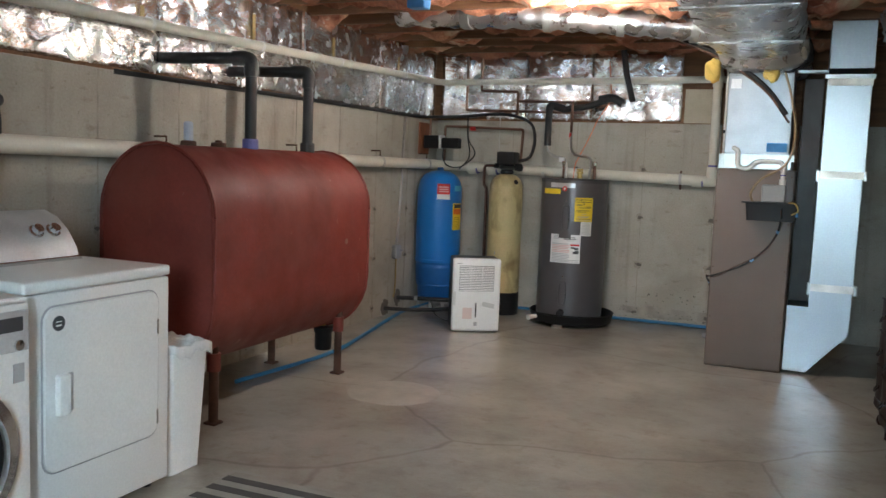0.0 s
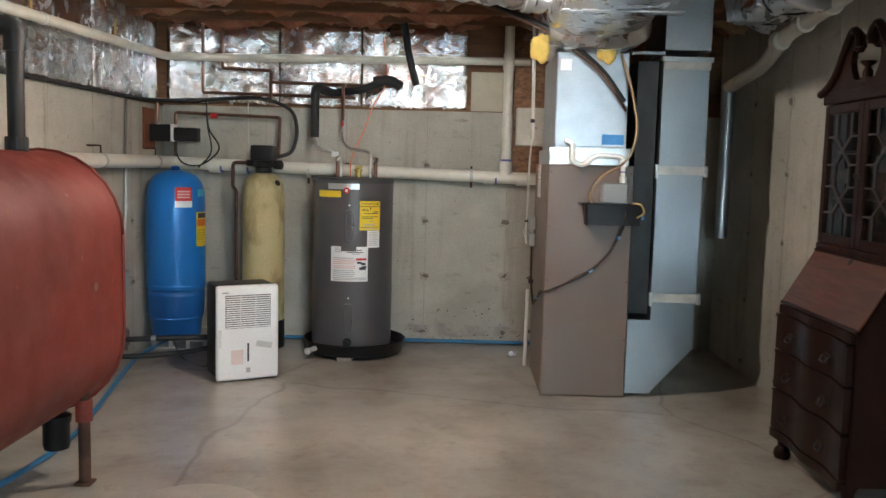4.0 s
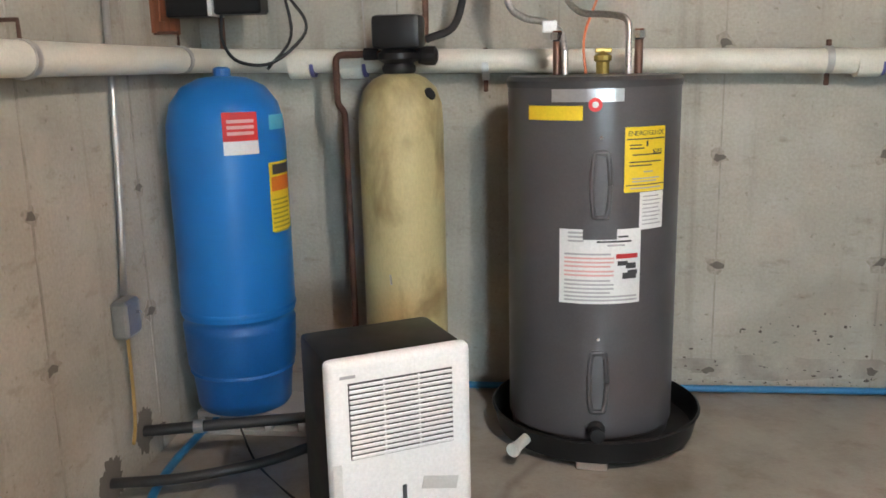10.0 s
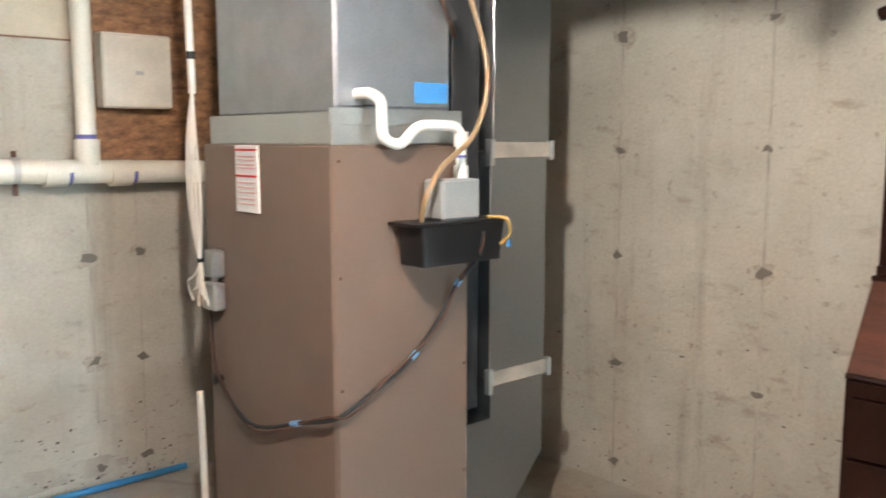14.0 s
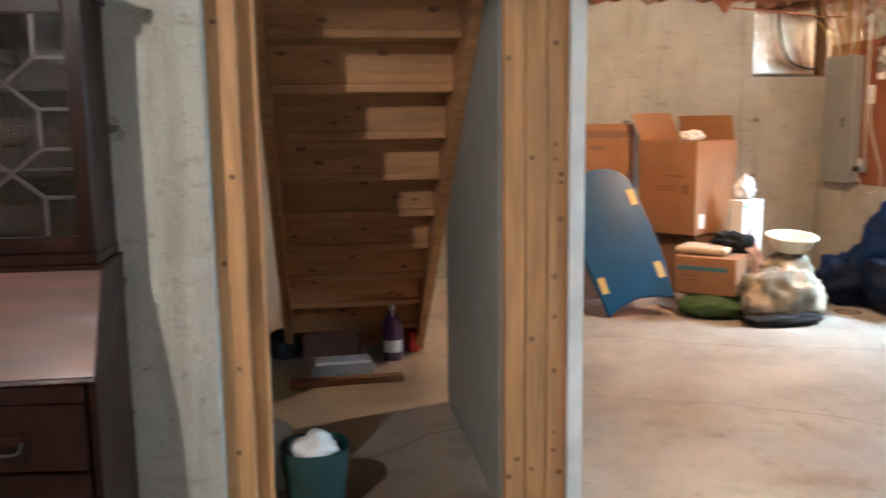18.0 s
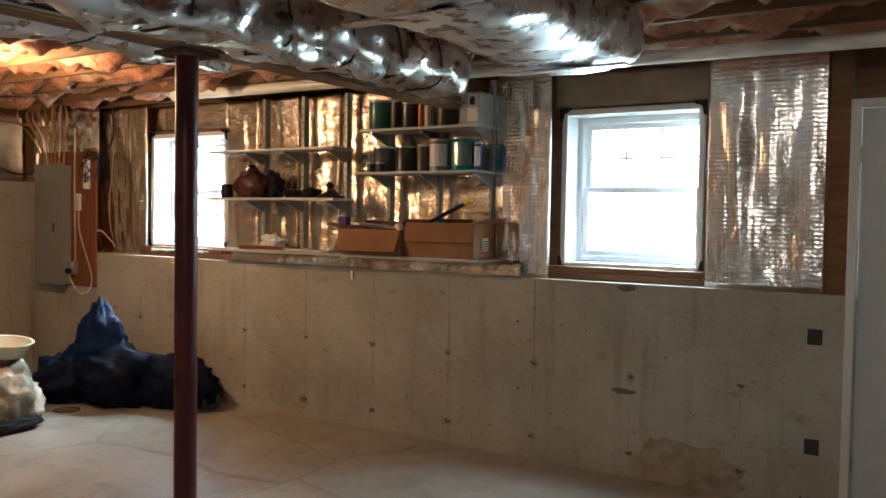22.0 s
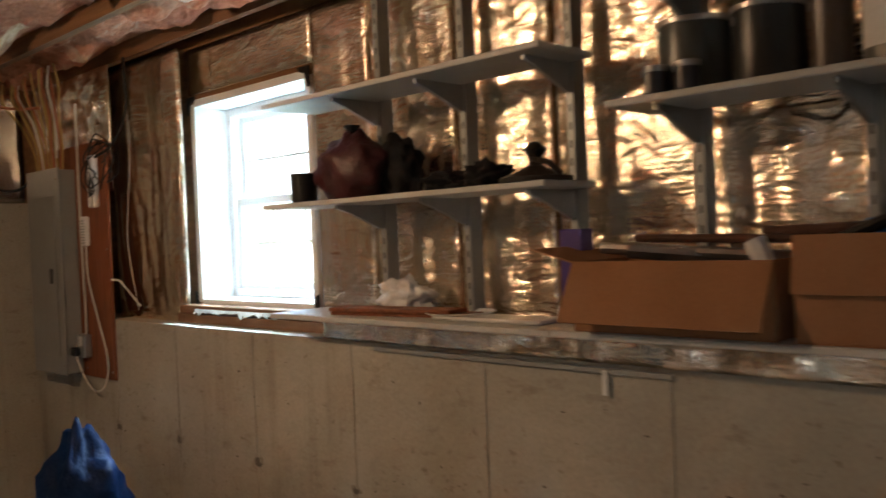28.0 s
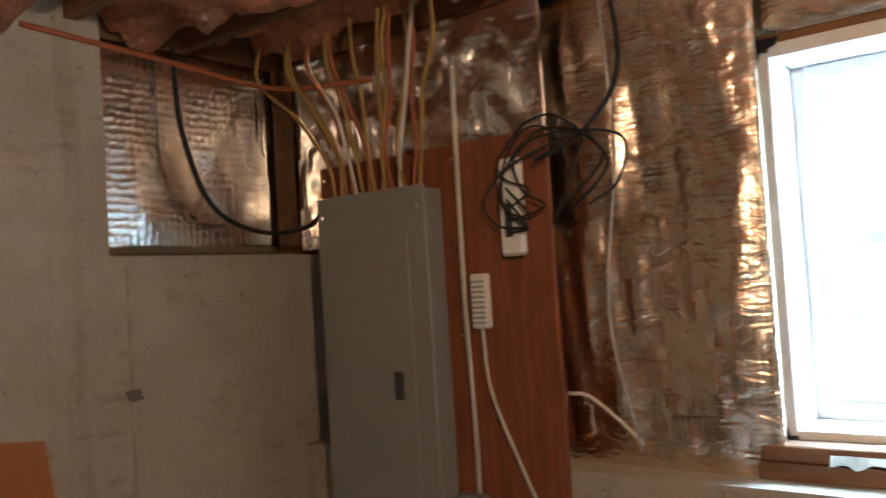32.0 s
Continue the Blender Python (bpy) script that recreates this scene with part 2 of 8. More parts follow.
def glass_material(name, tint=(1, 1, 1), rough=0.0):
    m = bpy.data.materials.new(name)
    m.use_nodes = True
    b = m.node_tree.nodes["Principled BSDF"]
    b.inputs["Base Color"].default_value = (*tint, 1)
    b.inputs["Transmission Weight"].default_value = 1.0
    b.inputs["Roughness"].default_value = rough
    b.inputs["IOR"].default_value = 1.45
    return m


def floor_material():
    """Trowelled concrete with stains, worn sheen and hairline cracks."""
    m = material("concrete_floor", (0.415, 0.38, 0.33), 0.34, spec=0.6, vary=0.16, scale=1.6, grain=0.06, grain_scale=90, bump=0.0012, bump_scale=30,
                 stain=(0.23, 0.20, 0.165), stain_scale=0.9, stain_from=0.52, stain_to=0.72, rough_vary=0.06)
    n, l = m.node_tree.nodes, m.node_tree.links
    b = n["Principled BSDF"]
    old = b.inputs["Base Color"].links[0].from_socket
    geo = n.new("ShaderNodeNewGeometry")
    warp = n.new("ShaderNodeTexNoise")
    warp.inputs["Scale"].default_value, warp.inputs["Detail"].default_value = 1.1, 3
    l.new(geo.outputs["Position"], warp.inputs["Vector"])
    add = n.new("ShaderNodeVectorMath")
    add.operation = "MULTIPLY_ADD"
    l.new(warp.outputs["Color"], add.inputs[0])
    add.inputs[1].default_value = (0.42, 0.42, 0)
    l.new(geo.outputs["Position"], add.inputs[2])
    v = n.new("ShaderNodeTexVoronoi")
    v.feature = "DISTANCE_TO_EDGE"
    v.inputs["Scale"].default_value = 0.42
    l.new(add.outputs[0], v.inputs["Vector"])
    r = n.new("ShaderNodeMapRange")
    r.inputs["From Min"].default_value, r.inputs["From Max"].default_value = 0.001, 0.006
    r.inputs["To Min"].default_value, r.inputs["To Max"].default_value = 0.55, 0.0
    l.new(v.outputs["Distance"], r.inputs["Value"])
    mix = n.new("ShaderNodeMix")
    mix.data_type = "RGBA"
    l.new(r.outputs[0], mix.inputs[0])
    l.new(old, mix.inputs[6])
    mix.inputs[7].default_value = (0.16, 0.12, 0.085, 1)
    b.inputs["Coat Weight"].default_value, b.inputs["Coat Roughness"].default_value = 0.5, 0.26
    l.new(mix.outputs[2], b.inputs["Base Color"])
    return m


M_FLOOR = marked(floor_material(), (((1, 1, 1), 0.7, 0.46, 0.70, (0.62, 0.57, 0.51), 0.85, "MULTIPLY"), ((1, 1, 1), 3.0, 0.47, 0.70, (0.55, 0.49, 0.41), 0.65, "MULTIPLY"), ((1, 1, 1), 9.0, 0.55, 0.68, (0.66, 0.58, 0.48), 0.6, "MULTIPLY"), ((1, 1, 1), 75.0, 0.66, 0.72, (0.30, 0.25, 0.20), 0.6, "MULTIPLY"),
                                    ((1, 1, 1), 30.0, 0.50, 0.80, (0.70, 0.64, 0.56), 0.35, "MULTIPLY"), ((1, 1, 1), 1.3, 0.46, 0.76, (0.46, 0.44, 0.40), 0.5, "MIX")))
M_CONC = marked(material("poured_concrete", (0.43, 0.405, 0.345), 0.88, vary=0.13, scale=1.7, grain=0.08, grain_scale=85, bump=0.0035, bump_scale=38,
                         stain=(0.31, 0.285, 0.235), stain_scale=1.3, stain_from=0.50, stain_to=0.82),
                (((7, 7, 0.5), 1.0, 0.55, 0.74, (0.62, 0.58, 0.52), 0.8, "MULTIPLY"), ((1, 1, 1), 26.0, 0.62, 0.71, (0.52, 0.47, 0.40), 0.75, "MULTIPLY"),
                 ((1, 1, 2.5), 6.5, 0.58, 0.72, (0.68, 0.63, 0.56), 0.8, "MULTIPLY"), ((1, 1, 1), 3.2, 0.48, 0.76, (0.54, 0.53, 0.48), 0.5, "MIX"), ((1, 1, 1), 60.0, 0.68, 0.72, (0.25, 0.22, 0.18), 0.8, "MULTIPLY")))
M_CONC_DARK = simple("concrete_tie_mark", (0.15, 0.135, 0.115), 0.95)
M_CONC_RING = marked(simple("tie_rust_ring", (0.30, 0.27, 0.22), 0.95), (((1, 1, 1), 60.0, 0.42, 0.60, (0.39, 0.365, 0.31), 0.9, "MIX"),))
M_CONC_SEAM = simple("concrete_seam", (0.36, 0.335, 0.285), 0.9, vary=0.25, scale=9)
M_DAMP = marked(simple("damp_stain", (0.33, 0.27, 0.185), 0.8, vary=0.2, scale=9), (((1, 1, 1), 11.0, 0.45, 0.6, (0.40, 0.36, 0.29), 0.8, "MIX"),))
M_MOLD = simple("mould_specks", (0.12, 0.10, 0.085), 0.95)
M_FOIL = foil_material("bubble_foil", wrinkle=0.030, dots=0.0022, cells=60)
M_FOIL_S = foil_material("crinkled_foil", (0.90, 0.79, 0.65), 0.19, wrinkle=0.014, dots=0.0016, cells=70, ripple=(1.2, 1.2, 2.2), spread=0.2)
M_FOIL_B = foil_material("draped_bubble_foil", (0.88, 0.86, 0.83), 0.22, wrinkle=0.008, ripple=(1.3, 1.3, 0.8), dots=0.0030, cells=44, spread=0.15)
M_KRAFT = material("kraft_paper_facing", (0.34, 0.265, 0.185), 0.8, vary=0.2, scale=4, grain=0.06, bump=0.004, bump_scale=9)
M_DUCT_FOIL = foil_material("duct_wrap_foil", (0.68, 0.69, 0.70), 0.29, wrinkle=0.009, quilt=False)
M_GALV = simple("galvanised_sheet", (0.35, 0.37, 0.38), 0.31, 1.0, vary=0.03, scale=3, grain=0.04, grain_scale=90, rough_vary=0.02)
M_GALV_DULL = simple("dull_galvanised_sheet", (0.42, 0.44, 0.46), 0.42, 0.9, vary=0.08, scale=9)
M_WOOD = material("pine_stud", (0.50, 0.25, 0.10), 0.6, vary=0.22, scale=5, stretch=(9, 9, 0.7), grain=0.1, grain_scale=40, bump=0.0008, bump_scale=30, per_piece=0.12)
M_WOOD_X = material("pine_plank", (0.46, 0.225, 0.09), 0.6, vary=0.25, scale=4, stretch=(8, 0.8, 9), grain=0.1, grain_scale=30, bump=0.0008, bump_scale=30,
                    stain=(0.24, 0.13, 0.06), stain_scale=3.0, stain_from=0.70, stain_to=0.74, per_piece=0.16)
M_JOIST = material("old_joist_wood", (0.21, 0.105, 0.05), 0.75, vary=0.25, scale=4, stretch=(0.7, 9, 9), grain=0.1, grain_scale=40)
M_KNOT = simple("wood_knot", (0.19, 0.085, 0.036), 0.7)
M_OSB = material("strand_board", (0.27, 0.14, 0.07), 0.7, vary=0.45, scale=22, stretch=(1, 1, 2.2), grain=0.15, grain_scale=60)
M_PLY = material("orange_plywood", (0.24, 0.078, 0.034), 0.6, vary=0.25, scale=5, stretch=(8, 8, 0.7), grain=0.08, grain_scale=40)
M_BATT = marked(material("glass_wool", (0.54, 0.235, 0.135), 0.95, vary=0.35, scale=3, grain=0.15, grain_scale=60, bump=0.04, bump_scale=12,
                         stain=(0.62, 0.50, 0.34), stain_scale=2.1, stain_from=0.55, stain_to=0.63),
                (((1, 1, 1), 5.0, 0.52, 0.66, (0.40, 0.22, 0.16), 0.85, "MULTIPLY"), ((1, 1, 1), 2.2, 0.52, 0.62, (0.38, 0.11, 0.065), 0.75, "MIX"),
                 ((0.5, 2.5, 1), 9.0, 0.60, 0.68, (0.66, 0.55, 0.42), 0.6, "MIX")))
M_PVC = simple("white_pvc", (0.70, 0.67, 0.58), 0.4, vary=0.06, scale=5, stain=(0.55, 0.50, 0.40), stain_scale=3)
M_PVC_NEW = simple("clean_pvc", (0.80, 0.79, 0.75), 0.35, vary=0.04)
M_PRIMER = simple("purple_primer", (0.13, 0.12, 0.35), 0.5)
M_COPPER = simple("tarnished_copper", (0.19, 0.105, 0.075), 0.42, 0.75, vary=0.3, scale=11)
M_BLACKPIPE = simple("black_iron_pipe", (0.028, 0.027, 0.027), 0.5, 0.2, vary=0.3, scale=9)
M_RUBBER = simple("black_rubber", (0.02, 0.02, 0.021), 0.7, vary=0.2)
M_BLACK = simple("black_plastic", (0.010, 0.010, 0.011), 0.42, vary=0.15, spec=0.3)
M_RED = material("red_oxide_paint", (0.20, 0.033, 0.023), 0.55, vary=0.2, scale=3, grain=0.08, grain_scale=60, bump=0.0012, bump_scale=14,
                 stain=(0.215, 0.055, 0.04), stain_scale=2.2, stain_from=0.5, stain_to=0.75, rough_vary=0.12)
marked(M_RED, (((1, 1, 1), 1.6, 0.55, 0.75, (0.55, 0.42, 0.40), 0.7, "MULTIPLY"), ((3, 3, 0.6), 4.0, 0.62, 0.75, (0.24, 0.10, 0.075), 0.5, "MIX"),
               ((1, 1, 1), 17.0, 0.68, 0.74, (0.32, 0.17, 0.14), 0.6, "MIX"), ((1, 1, 1), 9.0, 0.69, 0.75, (0.30, 0.22, 0.2), 0.8, "MULTIPLY")))
M_RUST = simple("rusty_steel", (0.095, 0.045, 0.03), 0.8, 0.2, vary=0.4, scale=12)
M_DUST = simple("dust_film", (0.25, 0.17, 0.14), 0.9, vary=0.2)
M_BLUE_TANK = simple("blue_enamel", (0.012, 0.17, 0.52), 0.33, vary=0.02, scale=3, grain=0.0, rough_vary=0.01)
M_BLUE_DARK = simple("blue_base_plastic", (0.010, 0.115, 0.37), 0.4)
M_CREAM = material("cream_fibreglass", (0.55, 0.47, 0.24), 0.5, vary=0.10, scale=5, stretch=(1, 1, 0.5), grain=0.06,
                   stain=(0.22, 0.16, 0.07), stain_scale=7, stain_from=0.50, stain_to=0.70)
M_HEATER = simple("grey_heater_enamel", (0.088, 0.084, 0.088), 0.33, vary=0.06, scale=8)
M_HEATER_TOP = simple("heater_top_trim", (0.06, 0.06, 0.062), 0.4)
M_YELLOW = simple("yellow_label", (0.85, 0.62, 0.03), 0.5, vary=0.03)
M_PAPER = simple("white_label", (0.78, 0.78, 0.77), 0.55, vary=0.04)
M_INK = simple("label_ink", (0.05, 0.05, 0.055), 0.6)
M_INK_GREY = simple("grey_print", (0.42, 0.42, 0.43), 0.6)
M_INK_RED = simple("red_print", (0.62, 0.03, 0.03), 0.55)
M_INK_PINK = simple("pink_print", (0.72, 0.42, 0.40), 0.6)
M_SILVER = simple("silver_badge", (0.55, 0.56, 0.58), 0.3, 0.7)
M_WHITE = simple("white_appliance_enamel", (0.83, 0.83, 0.815), 0.32, vary=0.03, scale=3)
M_WHITE_P = simple("white_plastic", (0.86, 0.86, 0.85), 0.36, vary=0.02)
M_PANEL_GREY = simple("console_grey", (0.55, 0.55, 0.56), 0.35, 0.3)
M_CHROME = simple("chrome", (0.75, 0.75, 0.76), 0.15, 1.0, vary=0.02)
M_BRONZE_CAB = simple("taupe_furnace_paint", (0.155, 0.109, 0.083), 0.42, vary=0.04, scale=5, grain=0.03, bump=0.0002)
M_TAPE_CLEAR = simple("foil_tape", (0.55, 0.58, 0.57), 0.34, 0.85, vary=0.06, scale=5, bump=0.0001, bump_scale=30)
M_TAPE_TAN = simple("tan_tape", (0.52, 0.46, 0.39), 0.36, 0.55, vary=0.2, scale=9, bump=0.0004, bump_scale=20)
M_TAPE_BLUE = simple("blue_masking_tape", (0.05, 0.23, 0.52), 0.6)
M_BRASS = simple("brass_fitting", (0.55, 0.40, 0.13), 0.35, 0.9)
M_FLEX = simple("braided_steel_hose", (0.55, 0.54, 0.52), 0.35, 1.0, vary=0.25, scale=120)
M_BOX_STEEL = simple("steel_junction_box", (0.40, 0.41, 0.41), 0.42, 0.8, vary=0.15)
M_CONDUIT = simple("steel_conduit", (0.52, 0.51, 0.49), 0.38, 0.8, vary=0.15)
M_BLUE_HOSE = simple("blue_pex_tube", (0.03, 0.20, 0.42), 0.4, vary=0.1)
M_ORANGE = simple("orange_wire", (0.75, 0.22, 0.10), 0.55)
M_CABLE_W = simple("white_cable", (0.66, 0.64, 0.58), 0.5)
M_CABLE_Y = simple("yellow_cable", (0.40, 0.26, 0.08), 0.5)
M_CABLE_O = simple("orange_cable", (0.40, 0.12, 0.05), 0.5)
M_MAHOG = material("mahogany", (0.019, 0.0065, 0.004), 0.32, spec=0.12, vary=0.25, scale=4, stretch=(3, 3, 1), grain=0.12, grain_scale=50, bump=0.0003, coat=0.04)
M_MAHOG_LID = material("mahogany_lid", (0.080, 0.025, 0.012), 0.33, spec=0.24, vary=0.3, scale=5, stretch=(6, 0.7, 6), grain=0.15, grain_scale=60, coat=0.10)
M_BRASS_OLD = simple("old_brass_pull", (0.012, 0.008, 0.006), 0.7, 0.0)
M_DRYWALL = material("bare_drywall", (0.28, 0.265, 0.24), 0.9, vary=0.05, scale=3, grain=0.03)
M_CARD = material("brown_cardboard", (0.31, 0.145, 0.063), 0.8, vary=0.08, scale=4, grain=0.05, bump=0.0004, bump_scale=80)
M_CARD_DARK = simple("cardboard_print", (0.20, 0.105, 0.055), 0.85)
M_CARD_TEAL = simple("teal_print", (0.06, 0.16, 0.20), 0.8)
M_POST = simple("maroon_post_paint", (0.075, 0.013, 0.012), 0.42, spec=0.3, vary=0.2, scale=6)
M_SHELF = simple("grey_white_shelf", (0.52, 0.52, 0.50), 0.5, vary=0.05)
M_BRACKET = simple("grey_shelf_bracket", (0.35, 0.36, 0.36), 0.45, 0.4)
M_VINYL = simple("white_window_vinyl", (0.80, 0.81, 0.81), 0.35, vary=0.03)
M_GLASS = glass_material("window_glass")
M_GLASS_CAB = glass_material("cabinet_glass", (0.75, 0.78, 0.78))
M_DOOR = simple("white_door_paint", (0.72, 0.715, 0.69), 0.45, vary=0.04)
M_GREY_PANEL = simple("grey_breaker_panel", (0.27, 0.275, 0.27), 0.45, vary=0.05)
M_TARP = material("navy_nylon", (0.004, 0.008, 0.024), 0.65, spec=0.12, vary=0.4, scale=6, bump=0.012, bump_scale=14)
M_TARP_BLUE = material("blue_nylon", (0.002, 0.014, 0.056), 0.6, spec=0.12, vary=0.4, scale=6, bump=0.015, bump_scale=14)
M_BOARD_BLUE = simple("blue_foam_board", (0.003, 0.065, 0.17), 0.32, vary=0.15, scale=5, spec=0.4)
M_CAMO = material("camouflage_cloth", (0.17, 0.15, 0.11), 0.85, vary=0.3, scale=9, bump=0.003, stain=(0.45, 0.36, 0.26), stain_scale=7, stain_from=0.5, stain_to=0.56)
M_GREEN = material("green_cloth", (0.05, 0.11, 0.035), 0.8, vary=0.3, scale=8, bump=0.003)
M_DARKCLOTH = material("dark_cloth", (0.014, 0.014, 0.016), 0.9, spec=0.2, vary=0.3, scale=9, bump=0.003)
M_PINKCLOTH = material("red_printed_bag", (0.055, 0.011, 0.016), 0.45, vary=0.4, scale=11, bump=0.004, stain=(0.05, 0.03, 0.03), stain_scale=8)
M_CLEAR_P = simple("clear_plastic_bag", (0.72, 0.72, 0.72), 0.25, vary=0.1, bump=0.004)
M_PURPLE = simple("purple_bottle", (0.045, 0.012, 0.055), 0.3)
M_RED_P = simple("red_plastic", (0.38, 0.02, 0.02), 0.4)
M_TEAL_P = simple("dark_green_plastic", (0.008, 0.045, 0.045), 0.45)
M_GREY_SLAB = simple("grey_concrete_paver", (0.36, 0.35, 0.33), 0.9, vary=0.1)
M_BRICK = simple("grey_brick", (0.36, 0.30, 0.25), 0.9, vary=0.2)
M_TIN = simple("paint_can_tin", (0.50, 0.50, 0.50), 0.3, 0.95, vary=0.1)
M_GRASS = material("lawn", (0.14, 0.23, 0.085), 0.9, vary=0.3, scale=2, grain=0.2, grain_scale=30)
M_LEAF = material("tree_leaf", (0.17, 0.24, 0.14), 0.6, vary=0.3, scale=2, grain=0.0)
lt = M_LEAF.node_tree
thin = lt.nodes.new("ShaderNodeBsdfTranslucent")
thin.inputs["Color"].default_value = (0.26, 0.38, 0.19, 1)
both = lt.nodes.new("ShaderNodeMixShader")
both.inputs[0].default_value = 0.45
lt.links.new(lt.nodes["Principled BSDF"].outputs[0], both.inputs[1])
lt.links.new(thin.outputs[0], both.inputs[2])
lt.links.new(both.outputs[0], lt.nodes["Material Output"].inputs["Surface"])
M_BARK = simple("tree_bark", (0.10, 0.07, 0.05), 0.9, vary=0.3, scale=6, bump=0.02, bump_scale=8)
M_RUG_A = simple("rug_dark_stripe", (0.09, 0.08, 0.075), 0.95, bump=0.002, bump_scale=150)
M_RUG_B = simple("rug_light_stripe", (0.36, 0.33, 0.29), 0.95, bump=0.002, bump_scale=150)


def glow(name, colour, strength):
    m = bpy.data.materials.new(name)
    m.use_nodes = True
    b = m.node_tree.nodes["Principled BSDF"]
    b.inputs["Emission Color"].default_value = (*colour, 1)
    b.inputs["Emission Strength"].default_value = strength
    return m


M_BULB_N = glow("lit_bulb_white", (1, 0.93, 0.82), 5)
M_BULB_S = glow("lit_bulb_warm", (1, 0.72, 0.42), 6)


# ---- setting ----
def setting(name, bm, mat, label="", smooth=False):
    return tagged(shape(name, bm, mat, smooth=smooth), label, kind="structure")


X_E, Y_S, X_E2, TOP, UP = 4.20, -8.285, 9.0, 2.36, 2.60
setting("floor", box(-0.3, 9.3, -8.9, 0.3, -0.12, 0), M_FLOOR, "worn grey concrete floor with hairline cracks")
part("floor_patch", lathe([(0.27, 0.0005), (0.265, 0.002), (0, 0.002)], 40, (1.22, -3.27, 0)), material("patch_concrete", (0.40, 0.37, 0.32), 0.5, vary=0.12, scale=6, grain=0.06), bpy.data.objects["floor"], "paler round patch of concrete")
wall_w = setting("wall_west", box(-0.25, 0, -8.9, 0.25, 0, 1.755), M_CONC, "poured concrete wall with form seams")
wall_n = setting("wall_north", box(0, X_E, 0, 0.25, 0, 1.765), M_CONC, "poured concrete wall with form seams")
wall_e = setting("wall_east", box(X_E, 4.44, -3.42, 0.25, 0, UP), M_CONC, "poured concrete wall with form seams")
wall_s = setting("wall_south", box(2.03, 9.3, Y_S - 0.50, Y_S, 0, 1.10), M_CONC, "low poured concrete wall under the windows")
wall_s2 = setting("wall_south", box(0, 1.10, Y_S - 0.25, Y_S, 0, UP), M_CONC, "poured concrete wall beside the door")
wall_e2 = tagged(new("wall_far_east"), "poured concrete wall with a foil-covered corner", kind="structure")
part("wall_panel", box(X_E2, 9.25, -7.62, -3.2, 0, UP), M_CONC, wall_e2)
part("wall_panel", box(X_E2, 9.25, Y_S, -7.62, 0, 1.73), M_CONC, wall_e2)
part("wall_panel", box(X_E2 + 0.002, 9.25, Y_S - 0.205, Y_S, 1.101, 1.728), M_CONC, wall_e2)
setting("wall_stair_north", box(4.44, X_E2, -3.42, -3.28, 0, UP), M_DRYWALL, "bare drywall beside the stairs")
# upper frame walls behind the foil
for name, a in (("wall_west_upper", (-0.25, -0.06, -8.9, 0.25, 1.755, TOP + 0.3)), ("wall_north_upper", (-0.06, X_E, 0.06, 0.25, 1.765, TOP + 0.3)),
                ("wall_far_east_upper", (9.08, 9.25, Y_S - 0.25, -7.62, 1.73, UP))):
    setting(name, box(*a), M_JOIST)
# south frame wall with the two window openings and the door
bm = None
for a in ((2.03, W2[0], 1.10, UP), (W2[0], W2[1], 1.10, WZ[0]), (W2[0], W2[1], WZ[1], UP), (W2[1], W1[0], 1.10, UP), (W1[0], W1[1], 1.10, WZ[0]),
          (W1[0], W1[1], WZ[1], UP), (W1[1], 9.25, 1.10, UP), (1.10, 2.03, 2.07, UP)):
    bm = box(a[0], a[1], Y_S - 0.50, Y_S - 0.207, a[2], a[3], bm=bm)
setting("wall_south_frame", bm, M_JOIST)
setting("ceiling", box(-0.3, 9.3, -8.9, 0.3, 2.60, 2.66), M_JOIST, "plywood subfloor over open joists")
bm, bays = None, []
for k in range(22):
    y = -8.35 + 0.406 * k
    bm = box(-0.06, 9.1, y - 0.019, y + 0.019, 2.37, 2.60, bm=bm)
    bays.append(y)
setting("ceiling_joists", bm, M_JOIST, "rough brown wooden floor joists")


def lumpy(x0, x1, y0, y1, z, amp, nx, ny, seed, bm):
    """A sagging, uneven batt."""
    own = bmesh.new()
    g = []
    for i in range(nx + 1):
        col = []
        for j in range(ny + 1):
            x, y = x0 + (x1 - x0) * i / nx, y0 + (y1 - y0) * j / ny
            f = math.sin(math.pi * j / ny) ** 0.6
            d = noise.fractal(Vector((x * 2.9 + seed, y * 5.0, seed)), 0.75, 2.0, 5)
            col.append(own.verts.new((x, y, z - f * (0.045 + amp * d) + 0.02)))
        g.append(col)
    for i in range(nx):
        for j in range(ny):
            own.faces.new((g[i][j], g[i][j + 1], g[i + 1][j + 1], g[i + 1][j]))
    return merge(bm, own)


bm = None
for k, y in enumerate(bays[:-1]):
    bm = lumpy(-0.06, 9.05, y + 0.02, y + 0.386, 2.43, 0.13, 190, 12, 3.7 * k, bm)
setting("ceiling_insulation", bm, M_BATT, "pink and yellow glass wool batts between the joists", smooth=True)


